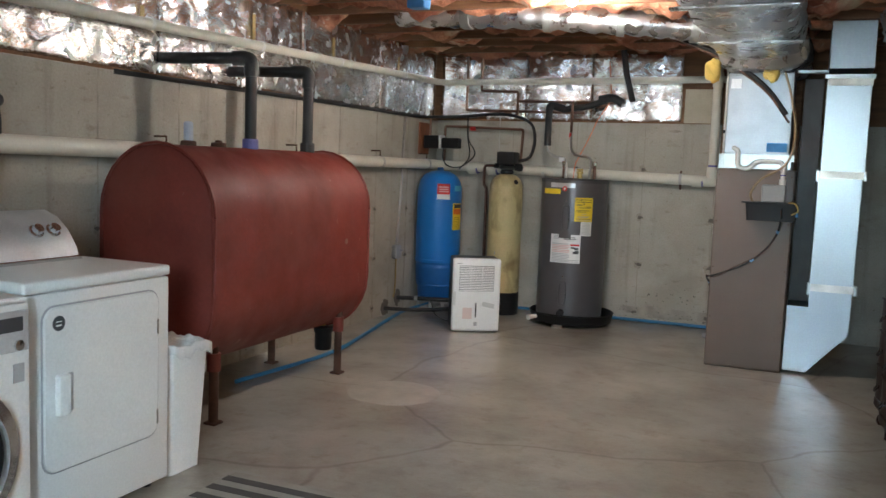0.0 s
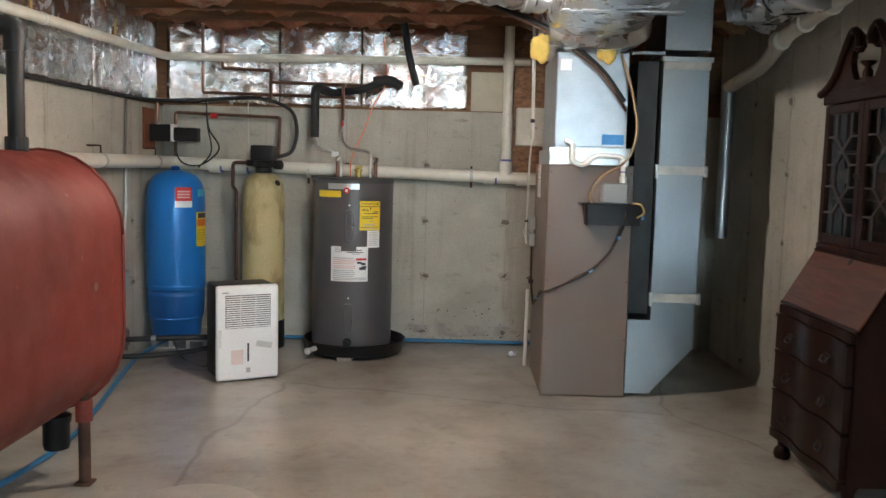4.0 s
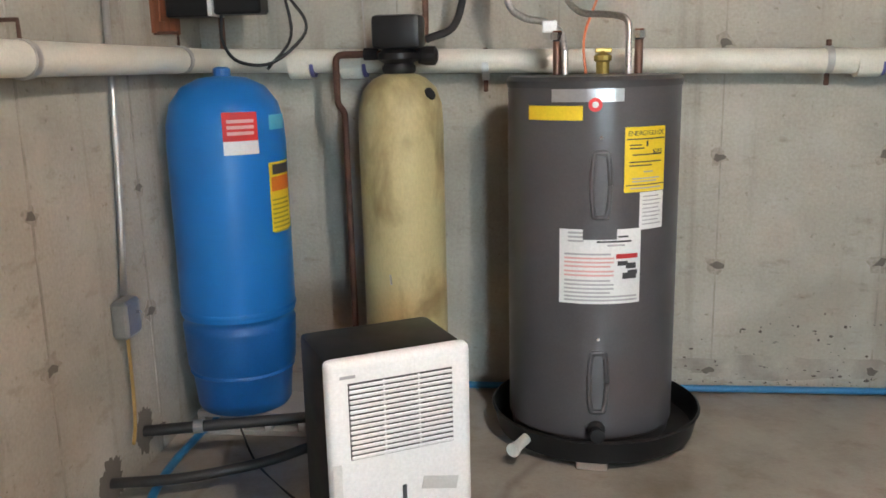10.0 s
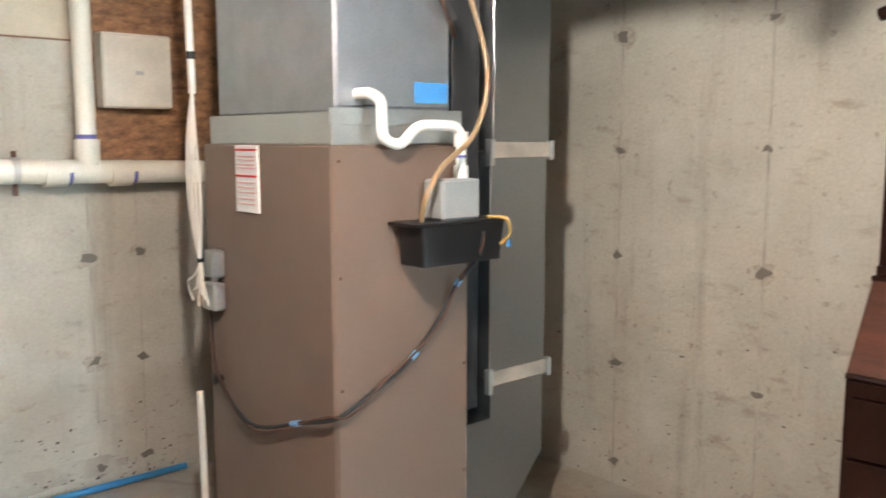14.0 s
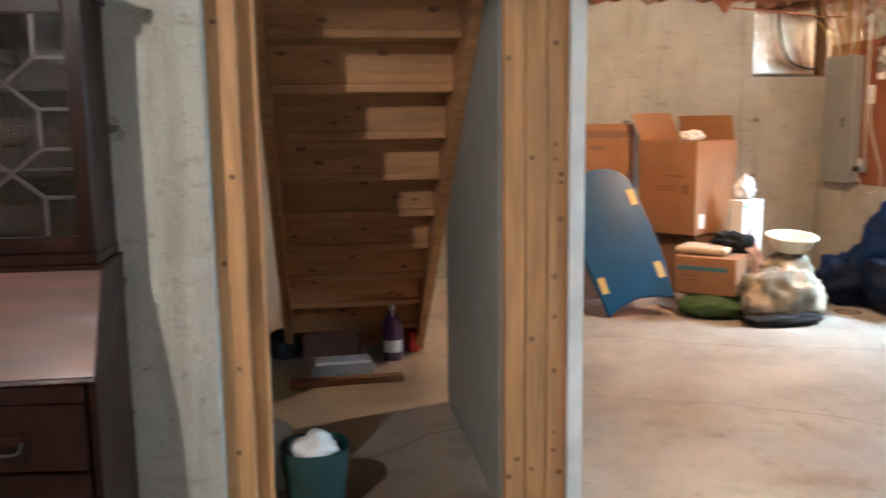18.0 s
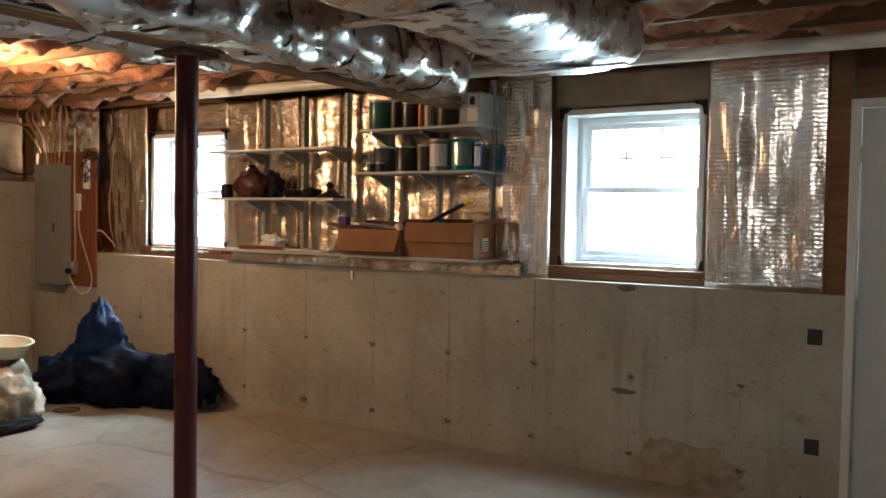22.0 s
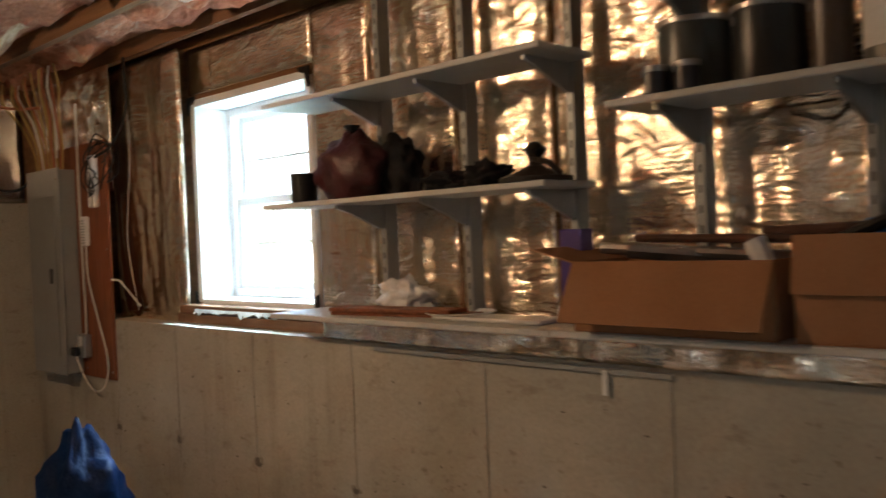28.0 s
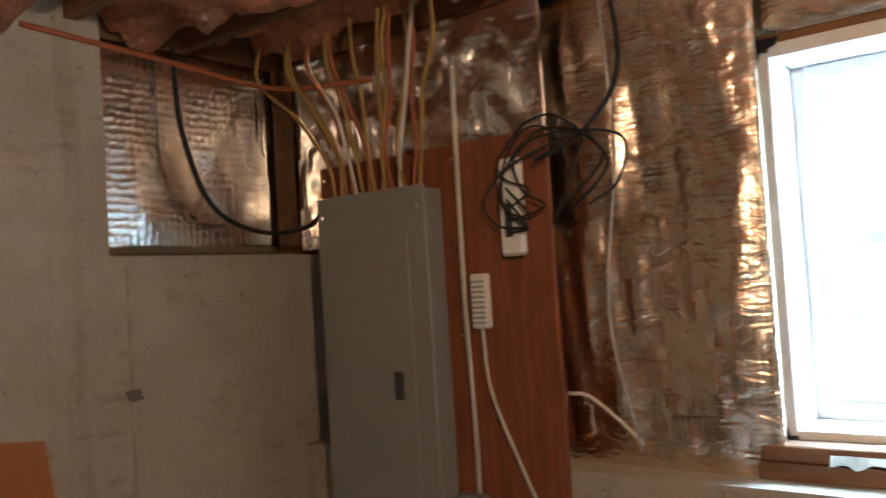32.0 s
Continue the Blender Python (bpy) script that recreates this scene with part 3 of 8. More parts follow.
def seams(parent, axis, at, spots, z1, rows, outward):
    """Upright form seams, each with a column of tie marks, on a concrete wall."""
    for s in spots:
        e = 0.003 * outward
        bm = box(s - 0.003, s + 0.003, min(at, at + e), max(at, at + e), 0.0, z1) if axis == "y" else box(min(at, at + e), max(at, at + e), s - 0.004, s + 0.004, 0.0, z1)
        part("form_seam", bm, M_CONC_SEAM, parent)
        for z in rows:
            r = 0.011 + 0.009 * random.random()
            dx, dz = random.uniform(-0.008, 0.008), random.uniform(-0.015, 0.015)
            bm = bmesh.new()
            bmesh.ops.create_circle(bm, cap_ends=True, radius=r, segments=9)
            for v in bm.verts:
                v.co *= random.uniform(0.5, 1.35)
                v.co.x *= 1.5 if axis == "y" else 1.0
                v.co.y *= 1.0 if axis == "y" else 1.5
            ext = bmesh.ops.extrude_face_region(bm, geom=bm.faces[:])
            for v in ext["geom"]:
                if isinstance(v, bmesh.types.BMVert):
                    v.co.z += 0.006
            m = pose(s + dx, at - 0.002 * outward, z + dz, -90 * outward, 0, 0) if axis == "y" else pose(at - 0.002 * outward, s + dx, z + dz, 0, 90 * outward, 0)
            mark = part("tie_mark", moved(bm, m), M_CONC_DARK, parent)
            if random.random() < 0.7:
                own = bmesh.new()
                bmesh.ops.create_circle(own, cap_ends=True, radius=r * 2.3, segments=13)
                for v in own.verts:
                    v.co *= random.uniform(0.55, 1.3)
                ext = bmesh.ops.extrude_face_region(own, geom=own.faces[:])
                for v in ext["geom"]:
                    if isinstance(v, bmesh.types.BMVert):
                        v.co.z += 0.0035
                part("stain_ring", moved(own, m), M_CONC_RING, parent)


ROWS = (0.10, 0.52, 0.94, 1.36)
seams(wall_n, "y", 0, (0.17, 0.78, 1.39, 2.0, 2.61, 2.80, 3.42), 1.76, ROWS, -1)
seams(wall_w, "x", 0, (-0.65, -1.26, -1.87, -2.48, -3.09, -3.70, -4.31, -4.92, -5.53), 1.75, ROWS, 1)
seams(wall_e, "x", X_E, (-0.72, -1.33, -1.94, -2.55, -3.16), 2.35, ROWS + (1.80,), -1)
seams(wall_s, "y", Y_S, (2.52, 3.13, 3.74, 4.35, 4.96, 5.57, 6.18, 6.79, 7.40, 8.0), 1.09, (0.14, 0.58), 1)
seams(wall_e2, "x", X_E2, (-4.01, -4.62, -5.23, -5.84, -6.45, -7.06, -7.67), 1.7, (0.42, 0.86, 1.33), -1)


def specks(parent, axis, at, s0, s1, z0, z1, count, outward, mat):
    """Small dark flecks on a wall, in one mesh."""
    bm = bmesh.new()
    for _ in range(count):
        s, z = random.uniform(s0, s1), z0 + (z1 - z0) * random.random() ** 1.8
        w, h = random.uniform(0.002, 0.016) * random.random() + 0.002, random.uniform(0.002, 0.010) * random.random() + 0.0015
        pts = [(s + w * math.cos(a) * random.uniform(0.6, 1), z + h * math.sin(a) * random.uniform(0.6, 1)) for a in (0.2, 1.4, 2.5, 3.6, 5.1)]
        e = at + 0.0035 * outward
        vs = [bm.verts.new((p, e, q) if axis == "y" else (e, p, q)) for p, q in pts]
        bm.faces.new(vs)
    bmesh.ops.recalc_face_normals(bm, faces=bm.faces[:])
    return tagged(part("wall_specks", bm, mat, parent), kind="stuff")


specks(wall_n, "y", 0, 1.85, 2.95, 0.03, 0.34, 120, -1, M_MOLD)
specks(wall_e, "x", X_E, -3.3, -0.9, 0.02, 0.9, 120, -1, M_CONC_DARK)
specks(wall_s, "y", Y_S, 2.2, 8.2, 0.05, 1.0, 260, 1, M_MOLD)
specks(wall_e2, "x", X_E2, -8.2, -5.8, 0.1, 1.6, 60, -1, M_CONC_DARK)


def blot(parent, axis, at, s, z, rs, rz, outward, mat, flat_bottom=False, n=60, name="wall_stain"):
    """A thin, ragged stain on a wall."""
    bm = bmesh.new()
    e = at + 0.003 * outward
    vs = []
    for k in range(n):
        a = 2 * math.pi * k / n
        f = 1 + 0.28 * noise.noise(Vector((math.cos(a) * 2.2 + s, math.sin(a) * 2.2, z * 3))) + 0.22 * noise.noise(Vector((math.cos(a) * 7 + s, math.sin(a) * 7, z * 3)))
        p, q = s + rs * f * math.cos(a), z + rz * f * math.sin(a)
        if flat_bottom:
            q = max(q, 0.004)
        vs.append(bm.verts.new((p, e, q) if axis == "y" else (e, p, q)))
    bm.faces.new(vs)
    return part(name, bm, mat, parent)


blot(wall_s, "y", Y_S, 2.80, 0.06, 0.30, 0.20, 1, M_DAMP, True)
blot(wall_s, "y", Y_S, 3.17, 0.487, 0.07, 0.016, 1, M_CONC_DARK)
blot(wall_s, "y", Y_S, 3.16, 1.075, 0.055, 0.018, 1, M_CONC_DARK)
for z in (0.885, 0.325):
    part("cut_off_tie", box(2.13, 2.20, Y_S - 0.01, Y_S + 0.006, z - 0.04, z + 0.04, 0.004), M_BLACKPIPE, wall_s)
blot(wall_n, "y", 0, 2.30, 0.10, 0.45, 0.05, -1, M_CONC_SEAM, True)
blot(wall_n, "y", 0, 2.25, 1.70, 0.05, 0.012, -1, M_CONC_SEAM)
for y, z, r in ((-0.78, 0.13, 0.07), (-1.02, 0.06, 0.075)):
    blot(wall_w, "x", 0, y, z, r, r * 1.1, 1, M_CONC_DARK)


def foil_sheet(name, origin, u, v, nu, nv, amp, mat, label, seed=0.0, thick=0.02, folds=9.0, drop=1.0):
    """A foil-faced blanket on a wall: a crumpled front with its edges turned back."""
    o, u, v = Vector(origin), Vector(u), Vector(v)
    w = u.cross(v).normalized()
    bm = bmesh.new()
    g = []
    for i in range(nu + 1):
        col = []
        for j in range(nv + 1):
            s, t = i / nu, j / nv
            p = o + u * s + v * t
            edge = min(1.0, 6 * min(s, 1 - s, t, 1 - t) + 0.15)
            a = noise.fractal(Vector((s * u.length * folds * 0.5 + seed, t * v.length * folds * 0.22 * drop, seed)), 0.9, 2.1, 3)
            b = abs(noise.noise(Vector((s * u.length * folds + seed, t * v.length * folds * 0.5 * drop + s * 4, 7.1))))
            col.append(bm.verts.new(p + w * (thick + edge * amp * (a + 0.8 * b))))
        g.append(col)
    for i in range(nu):
        for j in range(nv):
            bm.faces.new((g[i][j], g[i + 1][j], g[i + 1][j + 1], g[i][j + 1]))
    ring = [g[i][0] for i in range(nu + 1)] + [g[nu][j] for j in range(1, nv + 1)] + [g[i][nv] for i in range(nu - 1, -1, -1)] + [g[0][j] for j in range(nv - 1, 0, -1)]
    low = [bm.verts.new(q.co - w * (q.co - o).dot(w)) for q in ring]
    for k in range(len(ring)):
        bm.faces.new((ring[k], low[k], low[(k + 1) % len(ring)], ring[(k + 1) % len(ring)]))
    bmesh.ops.recalc_face_normals(bm, faces=bm.faces[:])
    return tagged(shape(name, bm, mat, smooth=True), label, "insulation", group="foil blankets")


LW = "crinkled silver bubble-foil blanket on the rim wall"
y = -0.02
for k, wdt in enumerate((1.15, 1.2, 1.45, 1.3, 1.25, 1.2, 0.9)):
    foil_sheet("foil_blanket", (-0.05, y - wdt, 1.76), (0, wdt - 0.015, 0), (0, 0, 0.62), int(wdt * 26), 16, 0.035, M_FOIL, LW, 3.1 * k)
    y -= wdt
x = 0.02
for k, wdt in enumerate((0.86, 0.62, 0.80)):
    foil_sheet("foil_blanket", (x, 0.05, 1.77), (wdt - 0.012, 0, 0), (0, 0, 0.60), int(wdt * 28), 16, 0.035, M_FOIL, LW, 20 + 2.3 * k)
    x += wdt
foil_sheet("foil_blanket", (2.68, 0.05, 1.86), (0.24, 0, 0), (0, 0, 0.5), 8, 12, 0.03, M_FOIL, LW, 41)
tagged(shape("plywood_patch", box(2.32, 2.60, -0.005, 0.05, 1.772, 2.06, 0.002), simple("pale_plywood", (0.50, 0.45, 0.35), 0.8, vary=0.1)), "pale water-stained plywood patch above the concrete", "board")
LS = "crinkled silver foil blanket on the frame wall"
YF = Y_S - 0.205
for k, (x0, x1, z0, z1) in enumerate(((2.14, 2.76, 1.09, 2.345), (2.72, 3.72, 2.14, 2.34), (3.70, 4.085, 1.09, 2.36), (4.06, 4.95, 1.12, 2.36), (4.96, 5.42, 1.12, 2.36),
                                     (5.43, 5.82, 1.12, 2.36), (5.83, 6.24, 1.12, 2.36), (6.25, 6.575, 1.12, 2.36), (6.58, 7.52, 2.15, 2.36))):
    foil_sheet("foil_blanket", (x1 - 0.008, YF + (0.098 if k in (0, 2) else 0), z0), (x0 - x1 + 0.008, 0, 0), (0, 0, z1 - z0), max(14, int((x1 - x0) * 60)), int((z1 - z0) * 26) + 3, 0.032 if k == 0 else 0.024 if k == 2 else 0.015, M_KRAFT if k == 1 else M_FOIL_B if k in (0, 2) else M_FOIL_S, "brown kraft paper facing above the window" if k == 1 else LS, 50 + 1.7 * k, folds=8 if k == 0 else 10 if k == 2 else 9, drop=0.5 if k == 0 else 0.35)
foil_sheet("foil_blanket", (8.16, Y_S - 0.125, 1.085), (-0.678, 0, 0), (0, 0, 1.275), 56, 60, 0.03, M_FOIL_S, "grey foil blanket hanging over the wall top beside the window", 64, thick=0.016, folds=9, drop=0.4)
foil_sheet("foil_blanket", (8.99, Y_S - 0.03, 1.74), (-0.98, 0, 0), (0, 0, 0.625), 60, 36, 0.045, M_FOIL_B, "crumpled silver foil blanket above the breaker panel", 71, thick=0.0, folds=14, drop=1.6)
foil_sheet("foil_blanket", (9.075, -7.625, 1.735), (0, -0.645, 0), (0, 0, 0.62), 18, 18, 0.02, M_FOIL_B, "silver bubble-foil blanket in the wall corner", 81, folds=7)
# sill plates and trim
for a in ((-0.06, 0.0, -8.3, 0.0, 1.757, 1.772),):
    setting("trim", box(*a), M_JOIST)
setting("trim", box(0, 4.2, 0.0, 0.06, 1.766, 1.78), M_JOIST)
setting("trim", box(2.05, 7.54, YF + 0.001, Y_S - 0.09, 1.101, 1.14), M_JOIST, "dark wooden sill plate")
for w in (W2, W1):
    setting("trim", box(w[0] - 0.05, w[1] + 0.05, YF, Y_S - 0.10, 1.14, 1.178, 0.003), M_JOIST, "dark wooden rough sill")
setting("trim", box(2.03, 2.135, YF - 0.05, Y_S - 0.06, 1.101, TOP, 0.003), M_JOIST, "brown wooden stud beside the door")

# girder and steel post
girder = thing("girder", "built-up brown wooden girder under the joists", "beam", pose(0, 0, 0), kind="structure")
for k in range(3):
    part("plank", box(4.22 + 0.045 * k, 4.262 + 0.045 * k, Y_S - 0.15, -4.36, 2.14, 2.368, 0.003), M_JOIST, girder)
post = thing("lally_column", "round maroon painted steel column on the floor", "column", pose(4.313, -6.124, 0))
part("shaft", lathe([(0.048, 0.006), (0.048, 2.12)], 24), M_POST, post, smooth=40)
part("base_plate", box(-0.052, 0.052, -0.052, 0.052, 0.0, 0.006, 0.002), M_RUST, post)
part("cap_plate", box(-0.09, 0.09, -0.1, 0.1, 2.12, 2.139, 0.003), M_RUST, post)

# ---- opening to the stairs ----
stud = thing("jamb_stud", "knotty pine stud at the concrete wall end", "stud", pose(0, 0, 0), kind="structure")
part("board", box(4.30, 4.44, -3.505, -3.422, 0, TOP, 0.003), M_WOOD, stud)
part("board", box(4.40, 4.52, -3.555, -3.507, 0, TOP, 0.003), M_WOOD, stud)
partition = thing("wall_partition", "framed partition with pine studs and drywall", "", pose(0, 0, 0), kind="structure")
for y0, y1 in ((-4.415, -4.346), (-4.49, -4.418), (-4.565, -4.493)):
    part("stud", box(4.47, 4.565, y0, y1, 0, TOP, 0.004), M_WOOD, partition)
part("drywall_sheet", box(4.50, 5.70, -4.3445, -4.332, 0, TOP), M_DRYWALL, partition)
# edge strip in a paler white than the drywall: lamp light put into its colour
part("drywall_sheet", box(4.46, 5.70, -4.62, -4.567, 0, TOP, 0.003), simple("lit_drywall_white", (0.72, 0.71, 0.68), 0.7), partition, "drywall edge bead whitened for lamp light")
part("stud", box(5.65, 5.70, -4.565, -4.3455, 0, TOP), M_WOOD, partition)
for x, y, z in [(4.4695, random.choice((-4.36, -4.39, -4.44, -4.46, -4.52, -4.54)), random.uniform(0.1, 2.3)) for _ in range(22)]:
    part("knot", moved(lathe([(0, 0.0008), (random.uniform(0.006, 0.011), 0.0008), (0.001, -0.002)], 9), pose(x, y, z, 0, -90, 0)), M_KNOT, partition)
for z in (0.35, 0.62, 0.95, 1.21, 1.66, 1.93):
    part("knot", moved(lathe([(0, 0.0008), (0.009, 0.0008), (0.001, -0.002)], 9), pose(4.2998, -3.46 + 0.02 * math.sin(z * 9), z, 0, -90, 0)), M_KNOT, stud)
setting("trim", box(4.30, 4.56, -4.335, -3.557, 2.24, TOP), M_WOOD_X, "pine header over the stair opening")

stairs = thing("basement_stairs", "open-backed knotty pine basement stairs seen from below", "stairs", pose(0, 0, 0))
RISE, RUN, X0 = 0.19, 0.211, 6.85
for k in range(12):
    xk, zk = X0 - RUN * k, RISE * (k + 1)
    part("tread", box(xk - RUN - 0.03, xk + 0.01, -4.284, -3.56, zk - 0.035, zk, 0.004), M_WOOD_X, stairs)
    riser = part("riser", box(xk - 0.018, xk, -4.284, -3.56, zk - RISE, zk - 0.036, 0.001), M_WOOD_X, stairs)
    for _ in range(3):
        kn = part("knot", lathe([(0, 0.0008), (random.uniform(0.007, 0.018), 0.0008), (0.001, -0.002)], 9), M_KNOT, riser)
        kn.matrix_basis = pose(xk - 0.0182, random.uniform(-4.2, -3.6), zk - random.uniform(0.06, 0.17), 0, -90, 0) @ Matrix.Diagonal((0.7, 1.5, 1, 1))
for y0, y1 in ((-4.329, -4.286), (-3.558, -3.515)):
    prof = [(X0 + 0.05, 0.0), (X0 + 0.05, 0.16), (X0 - RUN * 11.6, 0.16 + RISE * 11.6), (X0 - RUN * 11.6, -0.14 + RISE * 11.6), (X0 - 0.16, 0.0)]
    part("stringer", moved(prism(prof, y1 - y0), pose(0, y0, 0)), M_WOOD_X, stairs)

# ---- windows ----
def window(x0, x1, number):
    """A white double-hung sash window in a deep opening with taped corners."""
    z0, z1 = WZ
    w = tagged(new(f"window_{number}"), "white vinyl double-hung window with grilles and black taped corners", kind="structure")
    t = 0.014
    for a in ((x0 - 0.02, x0 + t, z0, z1), (x1 - t, x1 + 0.02, z0, z1), (x0 + t, x1 - t, z1 - t, z1 + 0.02), (x0 + t, x1 - t, z0 - 0.02, z0 + t)):
        part("jamb_liner", box(a[0], a[1], -8.79, YF + 0.020, a[2], a[3], 0.002), M_VINYL, w)
    fx0, fx1, fz0, fz1 = x0 + t, x1 - t, z0 + t, z1 - t
    for a in ((fx0, fx0 + 0.032, fz0, fz1), (fx1 - 0.032, fx1, fz0, fz1), (fx0 + 0.032, fx1 - 0.032, fz1 - 0.04, fz1), (fx0 + 0.032, fx1 - 0.032, fz0, fz0 + 0.04)):
        part("window_frame", box(a[0], a[1], -8.745, -8.64, a[2], a[3], 0.004), M_VINYL, w)
    mid = (fz0 + fz1) / 2
    for lo, hi, yy in ((mid - 0.018, fz1 - 0.036, -8.71), (fz0 + 0.036, mid + 0.018, -8.675)):
        sx0, sx1 = fx0 + 0.030, fx1 - 0.030
        sash = new("sash")
        sash.parent = w
        for a in ((sx0, sx0 + 0.035, lo, hi), (sx1 - 0.035, sx1, lo, hi), (sx0 + 0.035, sx1 - 0.035, hi - 0.035, hi), (sx0 + 0.035, sx1 - 0.035, lo, lo + 0.035)):
            part("rail", box(a[0], a[1], yy - 0.016, yy + 0.016, a[2], a[3], 0.003), M_VINYL, sash)
        for k in (1, 2):
            gx = sx0 + 0.035 + (sx1 - sx0 - 0.07) * k / 3
            part("grille", box(gx - 0.006, gx + 0.006, yy - 0.004, yy + 0.004, lo + 0.035, hi - 0.035), M_VINYL, sash)
        gz = (lo + hi) / 2
        part("grille", box(sx0 + 0.035, sx1 - 0.035, yy - 0.0045, yy + 0.0045, gz - 0.006, gz + 0.006), M_VINYL, sash)
        p = part("pane", box(sx0 + 0.03, sx1 - 0.03, yy - 0.010, yy - 0.007, lo + 0.03, hi - 0.03), M_GLASS, sash)
        p.visible_shadow = False
    for k in (0.33, 0.66):
        part("sash_lock", box(fx0 + (fx1 - fx0) * k - 0.025, fx0 + (fx1 - fx0) * k + 0.025, -8.673, -8.65, mid + 0.019, mid + 0.032, 0.004), M_VINYL, w)
    for cx, sx in ((x0 - 0.02, 1), (x1 + 0.02, -1)):
        for cz, sz in ((z0 - 0.02, 1), (z1 + 0.02, -1)):
            L = [(0, 0), (0.075 * sx, 0), (0.068 * sx, 0.018 * sz), (0.03 * sx, 0.030 * sz), (0.018 * sx, 0.080 * sz), (0, 0.085 * sz)]
            part("corner_tape", moved(prism(L, 0.006), pose(cx - 0.012 * sx, YF + 0.026, cz - 0.012 * sz)), M_BLACK, w)
    part("torn_wrap", moved(prism([(0, 0), (0.18, 0.012), (0.34, -0.004), (0.5, 0.014), (0.52, 0.03), (0, 0.03)], 0.004), pose(x0 + 0.1, YF + 0.032, z0 - 0.045)), M_PAPER, w)
    return w


window(*W2, 2)
window(*W1, 1)
door = tagged(new("door_1"), "plain white flush door in a white frame", kind="structure")
part("door_leaf", box(1.16, 1.985, Y_S - 0.09, Y_S - 0.05, 0.005, 2.03, 0.003), M_DOOR, door)
for a in ((1.10, 1.157, 0, 2.07), (1.988, 2.03, 0, 2.07), (1.157, 1.988, 2.033, 2.07)):
    part("door_frame", box(a[0], a[1], Y_S - 0.16, Y_S + 0.012, a[2], a[3], 0.003), M_DOOR, door)
part("door_handle", lathe([(0.012, 0), (0.012, 0.03), (0.028, 0.04), (0.026, 0.065), (0, 0.07)], 16), M_CHROME, door).matrix_basis = pose(1.24, Y_S - 0.05, 0.95, -90, 0, 0)
for z in (0.25, 1.05, 1.80):
    part("hinge", moved(lathe([(0.006, -0.04), (0.006, 0.04)], 8), pose(1.988, Y_S - 0.045, z)), M_CHROME, door)

# ---- outside ----
setting("ground", box(-900, 900, -2500, -8.79, 0.55, 0.80), M_GRASS, "green lawn behind the house")


def tree(x, y, h, seed):
    rnd = random.Random(seed)
    t = thing("tree", "leafy green broad-crowned tree on the lawn", "tree", pose(x, y, 0.8), "garden trees")
    bm = tube([(0, 0, 0), (0.1, 0, h * 0.3), (0.05, 0.1, h * 0.6)], [0.02 * h, 0.015 * h, 0.006 * h], 8)
    for k in range(6):
        a, z = k * 1.05 + rnd.random(), h * (0.28 + 0.05 * k)
        bm = tube([(0.08, 0, z), (h * 0.14 * math.cos(a), h * 0.14 * math.sin(a), z + h * 0.12), (h * 0.27 * math.cos(a), h * 0.27 * math.sin(a), z + h * 0.17)], [0.012 * h, 0.008 * h, 0.003 * h], 6, bm)
    part("trunk", bm, M_BARK, t, smooth=True)
    bm = bmesh.new()
    lumps = [(rnd.uniform(-0.3, 0.3) * h, rnd.uniform(-0.3, 0.3) * h, rnd.uniform(0.38, 0.9) * h, rnd.uniform(0.10, 0.19) * h) for _ in range(16)]
    for _ in range(26000):
        cx, cy, cz, r = rnd.choice(lumps)
        d = Vector((rnd.gauss(0, 1), rnd.gauss(0, 1), rnd.gauss(0, 1))).normalized() * r * rnd.uniform(0.6, 1.05)
        c, s = Vector((cx, cy, cz)) + d, h * rnd.uniform(0.0045, 0.009)
        u = Vector((rnd.gauss(0, 1), rnd.gauss(0, 1), rnd.gauss(0, 1))).normalized()
        v = u.orthogonal().normalized()
        bm.faces.new([bm.verts.new(c + s * q) for q in (u, 0.6 * v, -u, -0.6 * v)])
    part("crown", bm, M_LEAF, t)


def bush(x, y, h, seed):
    """A low shrub with its leaves down to the lawn."""
    rnd = random.Random(seed)
    t = thing("bush", "pale green leafy shrub at the edge of the lawn", "bush", pose(x, y, 0.8))
    bm = None
    for k in range(7):
        a = k * 0.9
        bm = tube([(0, 0, 0), (0.2 * h * math.cos(a), 0.2 * h * math.sin(a), 0.4 * h), (0.45 * h * math.cos(a), 0.4 * h * math.sin(a), 0.8 * h)], [0.02, 0.014, 0.006], 6, bm)
    part("stem", bm, M_BARK, t, smooth=True)
    bm = bmesh.new()
    for _ in range(7000):
        d = Vector((rnd.gauss(0, 1), rnd.gauss(0, 1), rnd.gauss(0, 1))).normalized() * rnd.uniform(0.55, 1.0)
        d *= 1 + 0.25 * noise.noise(d * 3)
        c, z = Vector((d.x * 0.8 * h, d.y * 0.6 * h, (d.z + 0.9) * 0.52 * h)), h * rnd.uniform(0.010, 0.020)
        u = Vector((rnd.gauss(0, 1), rnd.gauss(0, 1), rnd.gauss(0, 1))).normalized()
        v = u.orthogonal().normalized()
        bm.faces.new([bm.verts.new(c + z * q) for q in (u, 0.6 * v, -u, -0.6 * v)])
    part("crown", bm, M_LEAF, t)


setting("road", box(-200, 200, -60, -15.2, 0.804, 0.812), material("pale_drive", (0.50, 0.49, 0.47), 0.9, vary=0.1), "pale sunlit drive beyond the lawn")
tree(12.1, -16.7, 4.8, 1)
tree(46, -80, 9, 2)
bush(11.5, -16.0, 1.7, 3)


